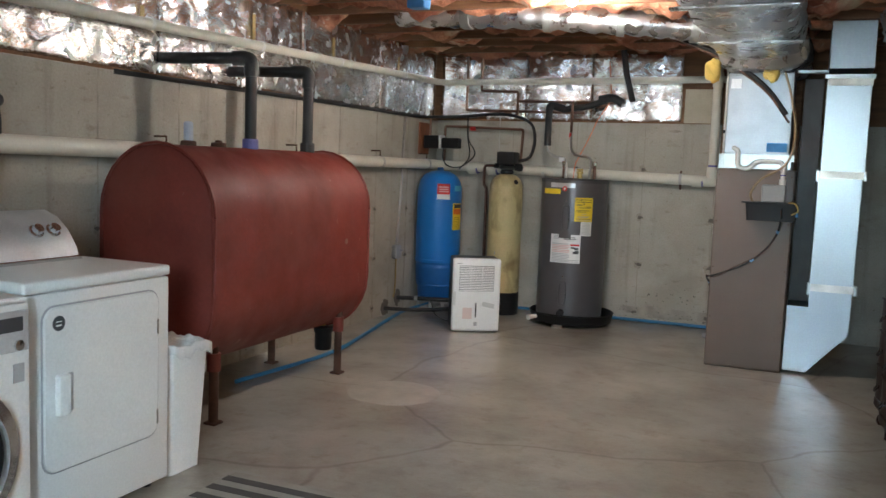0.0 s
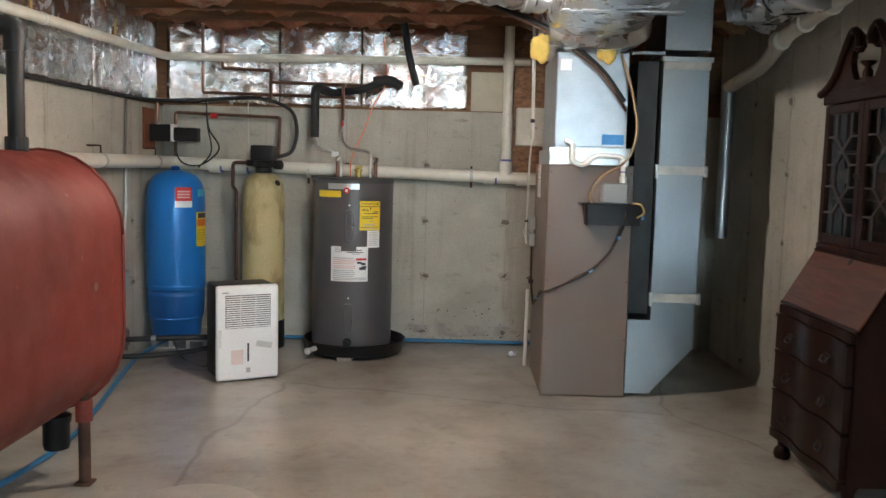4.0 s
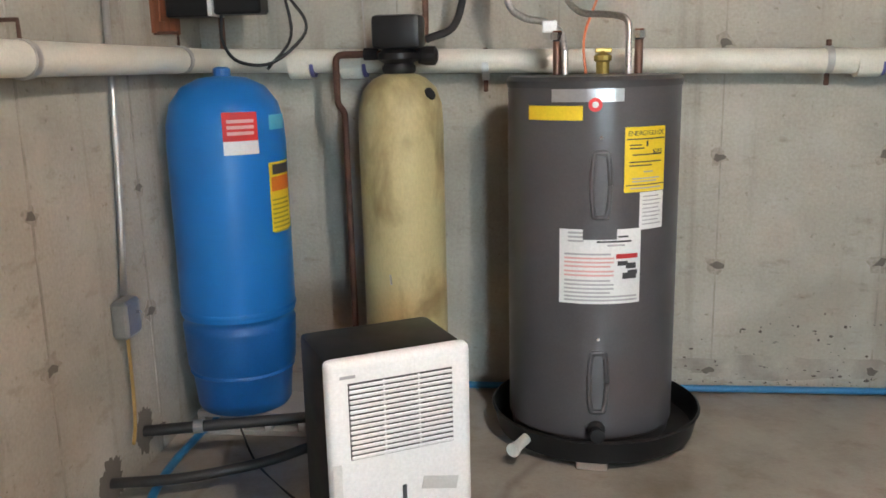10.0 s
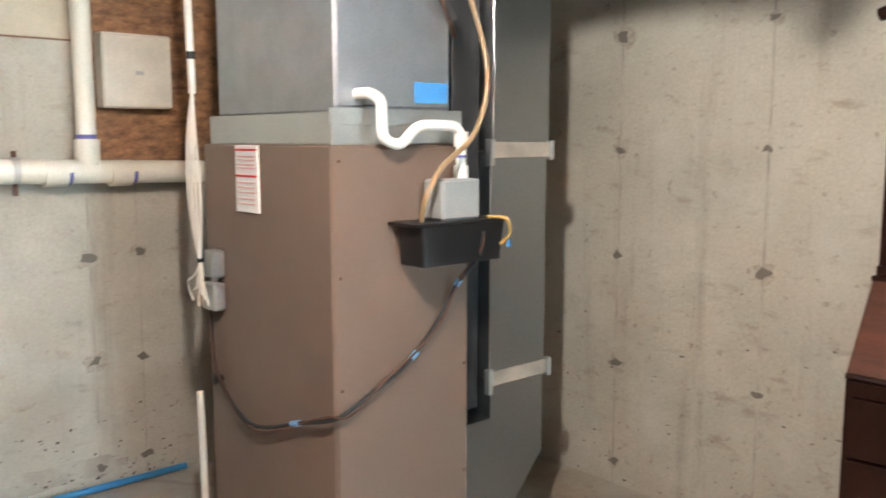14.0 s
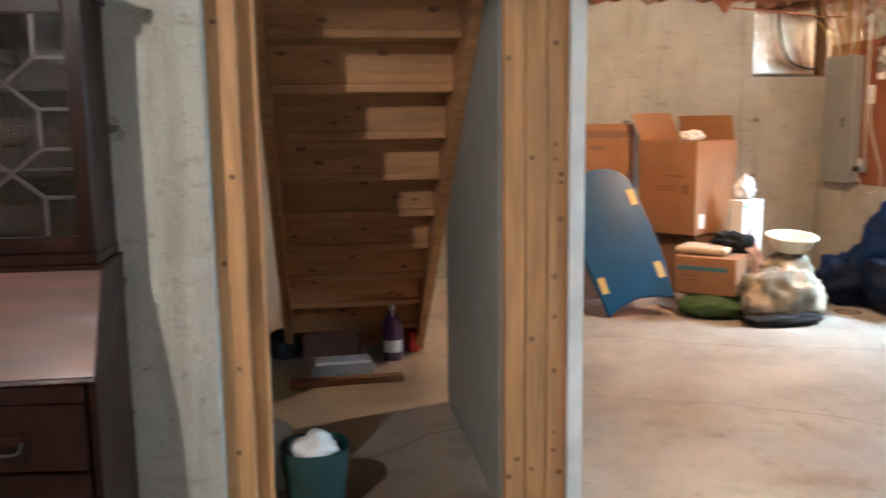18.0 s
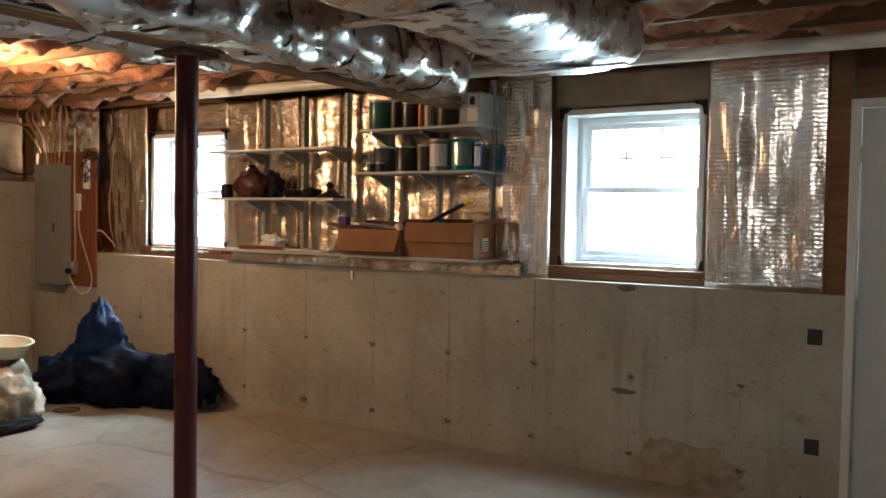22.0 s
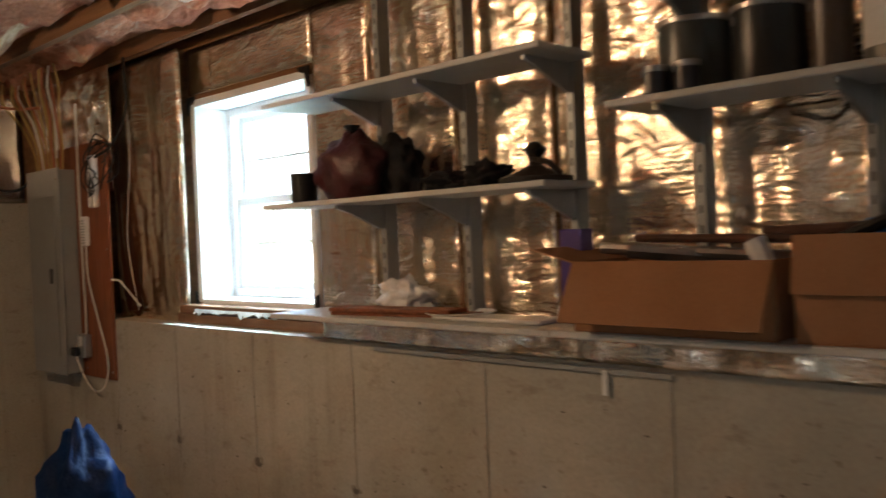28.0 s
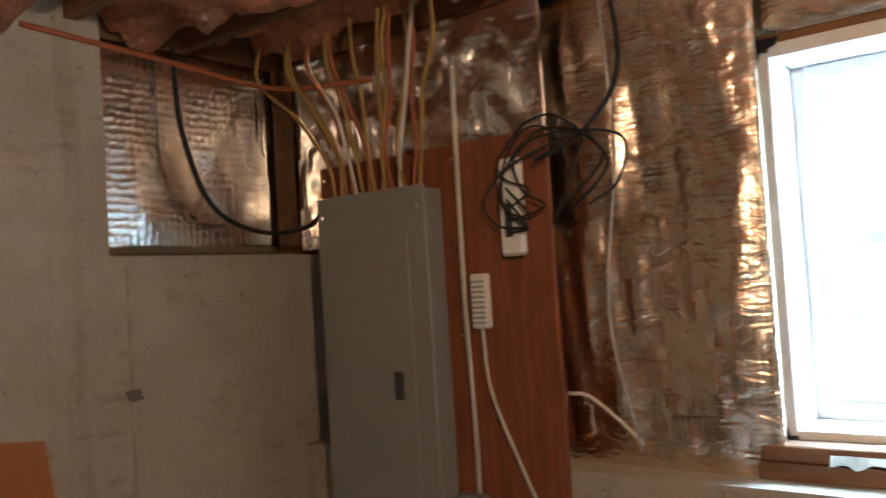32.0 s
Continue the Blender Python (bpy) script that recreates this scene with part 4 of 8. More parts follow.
# ---- laundry corner ----
dryer = thing("clothes_dryer", "white front-opening clothes dryer with a rear console", "dryer", pose(0, 0, 0))
DX0, DX1, DY0, DY1 = 0.34, 1.05, -5.665, -4.98
part("cabinet", box(DX0, DX1, DY0, DY1, 0.03, 0.852, 0.012, seg=2), M_WHITE, dryer, smooth=40)
part("top_panel", box(DX0 - 0.002, DX1 + 0.006, DY0 - 0.003, DY1 + 0.003, 0.856, 0.897, 0.014, seg=3), M_WHITE, dryer, smooth=40)


def rounded_door(y0, y1, z0, z1, r, depth, x):
    """A rounded-corner panel that faces +x."""
    out = []
    for cy, cz, a0 in ((y1 - r, z1 - r, 0), (y0 + r, z1 - r, 90), (y0 + r, z0 + r, 180), (y1 - r, z0 + r, 270)):
        for k in range(6):
            a = radians(a0 + 18 * k)
            out.append((cy + r * math.cos(a), cz + r * math.sin(a)))
    return moved(prism(out, depth, bevel=0.004), Matrix(((0, 1, 0, x), (1, 0, 0, 0), (0, 0, 1, 0), (0, 0, 0, 1))))


part("door_gap", rounded_door(-5.60, -5.045, 0.225, 0.81, 0.055, 0.003, DX1), M_INK_GREY, dryer)
dd = part("door", rounded_door(-5.594, -5.051, 0.231, 0.804, 0.05, 0.012, DX1), M_WHITE, dryer, smooth=40)
part("handle", box(DX1 + 0.012, DX1 + 0.04, -5.555, -5.505, 0.43, 0.575, 0.012, seg=2), M_WHITE_P, dd, smooth=40)
part("handle_recess", box(DX1 + 0.010, DX1 + 0.0145, -5.502, -5.475, 0.435, 0.57, 0.004), M_PANEL_GREY, dd)
part("badge", moved(lathe([(0, 0.002), (0.026, 0.002), (0.026, 0)], 24), pose(DX1 + 0.012, -5.535, 0.748, 0, 90, 0)), M_INK, dd)
for z in (0.30, 0.66):
    part("hinge", box(DX1, DX1 + 0.013, -5.062, -5.050, z - 0.03, z + 0.03, 0.002), M_CHROME, dryer)
for z in (0.74, 0.752, 0.738):
    part("badge_mark", box(DX1 + 0.0138, DX1 + 0.0148, -5.548, -5.524, z, z + 0.004), M_PAPER, dd)
prof = [(0.37, 0.897), (0.66, 0.897), (0.645, 0.945), (0.60, 1.01), (0.54, 1.06), (0.47, 1.085), (0.40, 1.08), (0.37, 1.05)]
console = part("console", moved(prism(prof, 0.60, bevel=0.006), pose(0, -5.655, 0)), M_PANEL_GREY, dryer, "grey control console", smooth=40)
part("console_trim", box(0.655, 0.672, -5.655, -5.055, 0.897, 0.912, 0.003), M_CHROME, dryer)
for y in (-5.14, -5.22, -5.42):
    k = part("knob", lathe([(0.030, 0), (0.030, 0.006), (0.022, 0.010), (0.020, 0.028), (0, 0.030)], 20), M_CHROME, console)
    k.matrix_basis = pose(0.60, y, 1.01, 0, 48, 0)
for x in (DX0 + 0.06, DX1 - 0.06):
    for y in (DY0 + 0.06, DY1 - 0.06):
        part("foot", lathe([(0.02, 0), (0.02, 0.03)], 10, (x, y, 0)), M_BLACK, dryer)

washer = thing("washing_machine", "white front-loading washing machine with a round door", "washer", pose(0, 0, 0))
part("cabinet", box(0.42, 1.12, -6.38, -5.70, 0.02, 0.85, 0.015, seg=2), M_WHITE, washer, smooth=40)
part("top_panel", box(0.42, 1.115, -6.38, -5.70, 0.852, 0.868, 0.006), M_WHITE, washer)
part("control_strip", box(1.12, 1.128, -6.37, -5.71, 0.70, 0.83, 0.003), M_PANEL_GREY, washer)
part("display", box(1.128, 1.131, -5.84, -5.735, 0.765, 0.81, 0.002), M_INK, washer)
part("button", moved(lathe([(0.018, 0), (0.017, 0.006), (0, 0.007)], 16), pose(1.128, -5.75, 0.72, 0, 90, 0)), M_CHROME, washer)
part("label", box(1.12, 1.1225, -5.765, -5.725, 0.60, 0.66), M_INK_GREY, washer)
for k, (r0, r1, m) in enumerate(((0.26, 0.205, M_CHROME), (0.205, 0.0, M_BLACK))):
    part("door_ring" if k == 0 else "door_glass", moved(lathe([(r0, 0.0), (r0 - 0.01, 0.03), (max(r1, 0.0), 0.045 if k == 0 else 0.03)], 36), pose(1.12, -6.02, 0.40, 0, 90, 0)), m, washer, smooth=40)
bin_ = thing("waste_bin", "tall white plastic bin with a crumpled liner rim", "bin", pose(0.885, -4.83, 0))


def taper(w0, d0, w1, d1, h, wall=0.004, r=0.02):
    """An open tapered tub."""
    bm = bmesh.new()

    def ring(w, d, z):
        out = []
        for cx, cy, a0 in ((w - r, d - r, 0), (-w + r, d - r, 90), (-w + r, -d + r, 180), (w - r, -d + r, 270)):
            for k in range(4):
                a = radians(a0 + 30 * k)
                out.append(bm.verts.new((cx + r * math.cos(a), cy + r * math.sin(a), z)))
        return out

    rings = [ring(w0, d0, 0), ring(w0, d0, 0.02), ring(w1, d1, h), ring(w1 - wall, d1 - wall, h), ring(w0 - wall, d0 - wall, 0.02)]
    for a, b in zip(rings, rings[1:]):
        for k in range(16):
            bm.faces.new((a[k], a[(k + 1) % 16], b[(k + 1) % 16], b[k]))
    bm.faces.new(rings[0][::-1])
    bm.faces.new(rings[-1])
    return bm


part("tub", taper(0.125, 0.095, 0.155, 0.112, 0.54), M_WHITE_P, bin_, smooth=50)
bm = bmesh.new()
loop = []
for k in range(60):
    a = 2 * math.pi * k / 60
    c, s = math.cos(a), math.sin(a)
    q = 1 / max(abs(c) / 0.158, abs(s) / 0.115)
    wob = 0.006 * math.sin(7 * a) + 0.004 * math.sin(17 * a)
    loop.append([bm.verts.new((c * q * f, s * q * f, z + wob * g)) for f, z, g in ((0.9, 0.52, 0.5), (0.99, 0.553, 1), (1.045, 0.545, 1), (1.05, 0.505, 2.2))])
for k in range(60):
    for j in range(3):
        bm.faces.new((loop[k][j], loop[(k + 1) % 60][j], loop[(k + 1) % 60][j + 1], loop[k][j + 1]))
part("liner", bm, M_CLEAR_P, bin_, "white crumpled bin liner", smooth=True)
part("crumpled_waste", lathe([(0, 0.47), (0.06, 0.485), (0.09, 0.46), (0.07, 0.40), (0, 0.39)], 10), M_RED_P, bin_)

rug = thing("striped_rug", "grey and black striped woven rug on the concrete", "rug", pose(0, 0, 0))
for k in range(26):
    y1 = -4.76 - 0.05 * k
    part("stripe", box(1.22, 1.86, y1 - 0.049, y1, 0.001, 0.009 + 0.001 * (k % 2), 0.002), M_RUG_A if k % 2 else M_RUG_B, rug)

# ---- oil tank ----
tank = thing("oil_tank", "large dull red steel oil tank on pipe legs", "tank", pose(0, 0, 0))
TX, TW, TZ0, TZ1, TY0, TY1 = 0.462, 0.348, 0.265, 1.385, -4.41, -2.865


def stadium(w, z0, z1, n=14):
    out = []
    for k in range(n + 1):
        a = math.pi * k / n
        out.append((TX + w * math.cos(a), z1 - w + w * math.sin(a)))
    for k in range(n + 1):
        a = math.pi + math.pi * k / n
        out.append((TX + w * math.cos(a), z0 + w + w * math.sin(a)))
    return out


bm = bmesh.new()
rings = []
for y, inset in ((TY0, 0.006), (TY0 + 0.018, 0.0), (TY0 + 0.03, 0.004), (TY0 + 0.5, 0.003), (TY0 + 1.0, 0.003), (TY1 - 0.03, 0.004), (TY1 - 0.018, 0.0), (TY1, 0.006)):
    rings.append([bm.verts.new((x, y, z)) for x, z in stadium(TW - inset, TZ0 + inset, TZ1 - inset)])
for a, b in zip(rings, rings[1:]):
    for k in range(len(a)):
        bm.faces.new((a[k], b[k], b[(k + 1) % len(a)], a[(k + 1) % len(a)]))
bmesh.ops.recalc_face_normals(bm, faces=bm.faces[:])
part("shell", bm, M_RED, tank, smooth=35)
for y, out in ((TY0 + 0.02, -1), (TY1 - 0.02, 1)):
    bm = bmesh.new()
    ringa = [bm.verts.new((x, y, z)) for x, z in stadium(TW - 0.007, TZ0 + 0.007, TZ1 - 0.007)]
    ringb = [bm.verts.new((x, y + 0.004 * out, z)) for x, z in stadium(TW - 0.03, TZ0 + 0.03, TZ1 - 0.03)]
    ringc = [bm.verts.new((x, y + 0.03 * out, z)) for x, z in stadium(TW - 0.14, TZ0 + 0.14, TZ1 - 0.14)]
    for a, b in ((ringa, ringb), (ringb, ringc)):
        for k in range(len(a)):
            bm.faces.new((a[k], a[(k + 1) % len(a)], b[(k + 1) % len(a)], b[k]))
    bm.faces.new(ringc)
    bmesh.ops.recalc_face_normals(bm, faces=bm.faces[:])
    part("end_plate", bm, M_RED, tank, smooth=50)
for y in (TY0 + 0.012, TY1 - 0.012):
    pts = [(x, y, z) for x, z in stadium(TW + 0.004, TZ0 - 0.004, TZ1 + 0.004)]
    part("rim_weld", tube(pts + pts[:1], 0.007, 6), M_RED, tank, smooth=True)
for y in (-4.257, -3.039):
    for x in (0.705, 0.21):
        leg = part("leg", tube([(x, y, 0.012), (x, y, 0.42)], 0.024, 12), M_RUST, tank, smooth=40)
        part("foot", box(x - 0.035, x + 0.035, y - 0.035, y + 0.035, 0, 0.012, 0.003), M_RUST, leg)
        part("socket", tube([(x, y, 0.27), (x, y, 0.36)], 0.034, 12), M_RED, leg, smooth=40)
for y0, top, mat in ((-3.65, 1.88, M_BLACKPIPE), (-3.06, 1.87, M_BLACKPIPE)):
    v = part("vent_pipe" if y0 < -3.4 else "fill_pipe", tube(bent([(TX, y0, 1.38), (TX, y0, top), (-0.04, y0 - 0.16, top - 0.01)], 0.07, 5), 0.033, 14), mat, tank, "black iron pipe rising to the rim wall", smooth=40)
    part("elbow", tube(bent([(TX, y0, top - 0.10), (TX, y0, top), (TX - 0.10, y0 - 0.03, top - 0.002)], 0.07, 5), 0.042, 14), mat, v, smooth=40)
    part("coupling", lathe([(0.042, 0), (0.045, 0.01), (0.045, 0.05), (0.042, 0.06)], 16, (TX, y0, 1.375)), M_PRIMER if y0 < -3.4 else mat, v)
part("gauge_bung", lathe([(0.04, 0), (0.04, 0.02), (0.03, 0.025)], 14, (TX, -4.17, 1.38)), M_RUST, tank)
part("float_gauge", lathe([(0.024, 0), (0.024, 0.085), (0.018, 0.095), (0, 0.097)], 14, (TX, -4.17, 1.405)), simple("cloudy_gauge", (0.45, 0.5, 0.6), 0.25), tank, "clear plastic float gauge")
part("plug", lathe([(0.04, 0), (0.04, 0.022), (0.02, 0.024), (0.018, 0.035), (0, 0.036)], 12, (TX, -3.93, 1.38)), M_RUST, tank)
filt = part("filter_canister", lathe([(0.0, 0.06), (0.05, 0.062), (0.055, 0.08), (0.055, 0.17), (0.062, 0.18), (0.062, 0.205), (0.02, 0.215), (0, 0.216)], 18, (0.55, -2.96, 0.06)), M_BLACK, tank, smooth=40)
part("oil_valve", tube(bent([(0.55, -2.96, 0.27), (0.55, -2.96, 0.33), (0.52, -2.97, 0.36)], 0.02), 0.014, 8), M_BRASS, filt)
part("dust_patch", moved(lathe([(0, 0.001), (0.016, 0.001), (0.018, 0)], 14), pose(TX + TW + 0.001, -3.15, 0.85, 0, 90, 0)), M_DUST, tank)

# outlet and thick cord on the west wall
outlet = thing("dryer_outlet", "steel outlet box with a thick black cord on the wall", "outlet", pose(0, -4.98, 1.55))
part("box", box(0, 0.045, -0.06, 0.06, -0.06, 0.06, 0.006), M_BOX_STEEL, outlet)
part("plug", moved(lathe([(0.034, 0), (0.034, 0.03), (0.026, 0.045), (0, 0.046)], 16), pose(0.045, 0.02, -0.01, 0, 90, 0)), M_BLACK, outlet)
part("cord", tube(curve_through([(0.075, 0.02, -0.03), (0.085, 0.02, -0.16), (0.07, 0.0, -0.45), (0.10, -0.02, -0.75), (0.2, -0.05, -1.2)]), 0.013, 8), M_RUBBER, outlet, smooth=True)
part("cable", tube(curve_through([(0.02, -0.01, 0.06), (0.03, -0.02, 0.16), (0.015, -0.05, 0.22), (0.0, -0.06, 0.25)]), 0.007, 6), M_ORANGE, outlet, smooth=True)

# ---- water corner ----
for y0 in (-0.525, -0.315):
    blk = thing("concrete_block", "hollow grey concrete block laid flat under the blue tank", "block", pose(0.08, y0, 0), "blocks under the tank")
    for a in ((0, 0.40, 0, 0.205, 0.068, 0.09), (0, 0.40, 0, 0.205, 0, 0.02), (0, 0.028, 0, 0.205, 0.02, 0.068), (0.124, 0.152, 0, 0.205, 0.02, 0.068), (0.248, 0.276, 0, 0.205, 0.02, 0.068), (0.372, 0.40, 0, 0.205, 0.02, 0.068)):
        part("web", box(*a, 0.002), M_GREY_SLAB, blk)
bt = thing("pressure_tank", "tall blue steel well pressure tank with labels", "tank", pose(0.222, -0.40, 0.09))
BR = 0.205
part("shell", lathe([(BR * 0.99, 0.352), (BR, 0.362), (BR, 0.95), (BR * 0.985, 1.03), (BR * 0.90, 1.10), (BR * 0.70, 1.155), (BR * 0.4, 1.185), (0, 1.195)], 40), M_BLUE_TANK, bt, smooth=60)
part("seam_ring", lathe([(BR + 0.001, 0.365), (BR + 0.003, 0.37), (BR + 0.003, 0.378), (BR + 0.001, 0.383)], 40), M_BLUE_TANK, bt, smooth=30)
part("base_skirt", lathe([(0, 0.0), (BR * 0.80, 0.0), (BR * 0.83, 0.012), (BR * 0.88, 0.125), (BR * 0.93, 0.14), (BR * 0.915, 0.15), (BR * 0.95, 0.165), (BR * 0.985, 0.30), (BR * 0.99, 0.318), (BR * 0.955, 0.328), (BR * 0.955, 0.342), (BR * 0.99, 0.352)], 40), M_BLUE_DARK, bt, smooth=40)
part("air_valve", lathe([(0.03, 1.188), (0.03, 1.215), (0.02, 1.222), (0, 1.222)], 14), M_BLUE_DARK, bt)


def wrap_label(r, a0, a1, z0, z1, off=0.0015, n=8):
    """A label round a cylinder, between two angles (degrees)."""
    bm = bmesh.new()
    lo, hi = [], []
    for k in range(n + 1):
        a = radians(a0 + (a1 - a0) * k / n)
        lo.append(bm.verts.new(((r + off) * math.cos(a), (r + off) * math.sin(a), z0)))
        hi.append(bm.verts.new(((r + off) * math.cos(a), (r + off) * math.sin(a), z1)))
    for k in range(n):
        bm.faces.new((lo[k], lo[k + 1], hi[k + 1], hi[k]))
    return bm


def words(text, size, mat, parent, m, name="writing"):
    """Letters as a thin mesh, lying in the plane of m."""
    c = bpy.data.curves.new(name, "FONT")
    c.body, c.size, c.extrude = text, size, 0.0003
    c.align_x = "CENTER"
    tmp = bpy.data.objects.new(name, c)
    me = bpy.data.meshes.new_from_object(tmp)
    bpy.data.objects.remove(tmp)
    me.materials.append(mat)
    ob = new(name, me)
    ob.parent = parent
    ob.matrix_basis = m
    return ob


def on_cyl(r, a, z, off=0.003):
    """The pose of a flat thing that faces out of a cylinder."""
    return pose((r + off) * math.cos(radians(a)), (r + off) * math.sin(radians(a)), z, 90, 0, a + 90)


lab = part("warning_label", wrap_label(BR, 287, 320, 0.935, 1.075), M_INK_RED, bt, "red and white label")
part("label_foot", wrap_label(BR, 287, 320, 0.935, 0.98, 0.003), M_PAPER, lab)
for k in range(3):
    part("print_bar", wrap_label(BR, 291, 316, 1.0 + 0.02 * k, 1.011 + 0.02 * k, 0.003), M_INK_PINK, lab)
lab = part("yellow_label", wrap_label(BR, 330, 366, 0.66, 0.90), M_YELLOW, bt, "yellow notice")
part("label_head", wrap_label(BR, 332, 364, 0.80, 0.85, 0.003), simple("orange_print", (0.75, 0.18, 0.02), 0.5), lab)
part("label_head_top", wrap_label(BR, 334, 364, 0.857, 0.892, 0.003), M_INK, lab)
for k in range(8):
    part("print_bar", wrap_label(BR, 332, 358 + (k * 7) % 4, 0.655 + 0.016 * k, 0.661 + 0.016 * k, 0.003), simple("olive_print", (0.45, 0.33, 0.03), 0.6) if k == 0 else bpy.data.materials["olive_print"], lab)
part("maker_badge", wrap_label(BR, 334, 360, 1.01, 1.06), simple("pale_blue_print", (0.12, 0.45, 0.62), 0.5), bt)

st = thing("softener_tank", "stained cream fibreglass water treatment tank with a black valve head", "tank", pose(0.825, -0.275, 0))
SR = 0.152
part("boot", lathe([(0, 0), (SR * 1.02, 0), (SR * 1.03, 0.02), (SR * 1.02, 0.20), (SR * 0.99, 0.205)], 32), M_BLACK, st, smooth=40)
part("shell", lathe([(SR, 0.20), (SR, 1.10), (SR * 0.97, 1.17), (SR * 0.85, 1.225), (SR * 0.6, 1.26), (SR * 0.35, 1.275), (0, 1.278)], 36), M_CREAM, st, smooth=60)
head = part("valve_head", box(-0.085, 0.085, -0.07, 0.09, 1.36, 1.475, 0.02, seg=2), M_BLACK, st, "black control valve", smooth=40)
part("neck", lathe([(0.05, 1.27), (0.06, 1.285), (0.06, 1.30), (0.052, 1.31), (0.075, 1.325), (0.075, 1.345), (0.055, 1.36)], 20), M_BLACK, head, smooth=40)
part("bypass_valve", moved(lathe([(0.028, -0.03), (0.034, 0), (0.034, 0.03), (0.02, 0.04)], 14), pose(0.095, 0.03, 1.335, 0, 90, 0)), M_BLACK, head)
part("port", moved(lathe([(0.022, 0), (0.022, 0.05)], 12), pose(-0.08, 0.03, 1.345, 0, -90, 0)), M_BLACK, head)
part("strap_end", moved(lathe([(0, 0.006), (0.022, 0.006), (0.024, 0)], 12), pose(0.115, -0.075, 1.205, 60, 0, 57)), M_BLACK, st)

wh = thing("water_heater", "dark grey electric water heater with labels in a drain pan", "water heater", pose(1.495, -0.40, 0))
HR = 0.284
part("shell", lathe([(HR - 0.004, 0.085), (HR, 0.09), (HR, 1.235), (HR - 0.004, 1.24)], 48), M_HEATER, wh, smooth=30)
part("top_lid", lathe([(HR + 0.003, 1.225), (HR + 0.005, 1.245), (HR - 0.004, 1.258), (0, 1.262)], 48), M_HEATER_TOP, wh, smooth=30)
part("base_ring", lathe([(0, 0.05), (HR - 0.01, 0.05), (HR - 0.006, 0.088), (HR - 0.002, 0.09)], 48), M_HEATER_TOP, wh, smooth=30)
for z0 in (0.93, 0.29):
    door_ = part("element_cover", wrap_label(HR, 261, 282, z0 - 0.17, z0 + 0.17, 0.005), M_HEATER, wh, smooth=True)
    pts = []
    for k in range(24):
        a = 2 * math.pi * k / 24
        aa, zz = 271.5 + 5.6 * (math.cos(a)), z0 + 0.10 * math.copysign(1, math.sin(a)) * min(1, abs(math.sin(a)) * 1.4)
        pts.append(((HR + 0.005) * math.cos(radians(aa)), (HR + 0.005) * math.sin(radians(aa)), zz))
    part("pressed_oval", tube(pts + pts[:1], 0.009, 6), M_HEATER, door_, smooth=True)
    part("screw", moved(lathe([(0, 0.003), (0.006, 0.002), (0.006, 0)], 8), on_cyl(HR, 271.5, z0 + 0.145)), M_CHROME, door_)
part("badge_plate", wrap_label(HR, 240, 285, 1.183, 1.222), M_SILVER, wh, "silver trim plate")
part("round_badge", moved(lathe([(0, 0.002), (0.021, 0.002), (0.021, 0)], 24), on_cyl(HR, 267.5, 1.175)), M_INK_RED, wh)
part("badge_letter", moved(lathe([(0, 0.0032), (0.010, 0.0032)], 16), on_cyl(HR, 267.5, 1.175)), M_PAPER, wh)
part("yellow_sticker", wrap_label(HR, 222, 260, 1.128, 1.172), M_YELLOW, wh, "yellow strip label")
eg = part("energy_label", wrap_label(HR, 286, 317, 0.905, 1.105), M_YELLOW, wh, "yellow energy label")
part("header_bar", wrap_label(HR, 287, 316, 1.066, 1.07, 0.003), M_INK, eg)
part("foot_bar", wrap_label(HR, 287, 316, 0.925, 0.928, 0.003), M_INK, eg)
for k, ch in enumerate("ENERGYGUIDE"):
    words(ch, 0.021, M_INK, eg, on_cyl(HR, 288.8 + 2.5 * k, 1.079, 0.004), "letter")
part("arrow", wrap_label(HR, 300.5, 302, 1.045, 1.062, 0.004), M_INK, eg)
for z, a0, a1 in ((1.048, 289, 297), (1.038, 289, 299), (1.018, 291, 313), (0.996, 289, 313), (0.985, 289, 305), (0.965, 299, 306), (0.945, 291, 312), (0.936, 291, 309), (0.915, 290, 313)):
    part("print_bar", wrap_label(HR, a0, a1, z, z + 0.004, 0.004), M_INK if z > 0.98 else M_INK_GREY, eg)
words("$585", 0.020, M_INK, eg, on_cyl(HR, 309, 1.022, 0.006))
nl = part("notice_label", wrap_label(HR, 297, 316.5, 0.785, 0.903), M_PAPER, wh, "white notice")
for k in range(8):
    part("print_bar", wrap_label(HR, 299, 314 - (k * 5) % 3, 0.80 + 0.0125 * k, 0.804 + 0.0125 * k, 0.003), M_INK_GREY, nl)
wl = part("rating_label", wrap_label(HR, 246, 298.5, 0.552, 0.792), M_PAPER, wh, "white rating label with warnings")


def on_rating(a):
    return 246 + (a - 256.5) * 52.5 / 23.5


for z, a0, a1, m in ((0.778, 259, 264, M_INK_GREY), (0.765, 259, 265, M_INK_GREY), (0.752, 259, 263.5, M_INK_GREY), (0.765, 273, 276, M_INK), (0.75, 267, 277, M_INK), (0.738, 270, 275, M_INK_GREY),
                     (0.710, 258, 271, M_INK_GREY), (0.697, 258, 272, M_INK_PINK), (0.684, 258, 272, M_INK_PINK), (0.671, 258, 271, M_INK_PINK), (0.655, 258, 272, M_INK_PINK), (0.642, 258, 272, M_INK_PINK),
                     (0.625, 258, 271, M_INK_GREY), (0.612, 258, 272, M_INK_GREY), (0.599, 258, 272, M_INK_GREY), (0.586, 258, 271, M_INK_GREY), (0.573, 258, 279, M_INK_GREY), (0.561, 258, 279, M_INK_GREY)):
    part("print_bar", wrap_label(HR, on_rating(a0), on_rating(a1), z, z + 0.006, 0.003), m, wl)
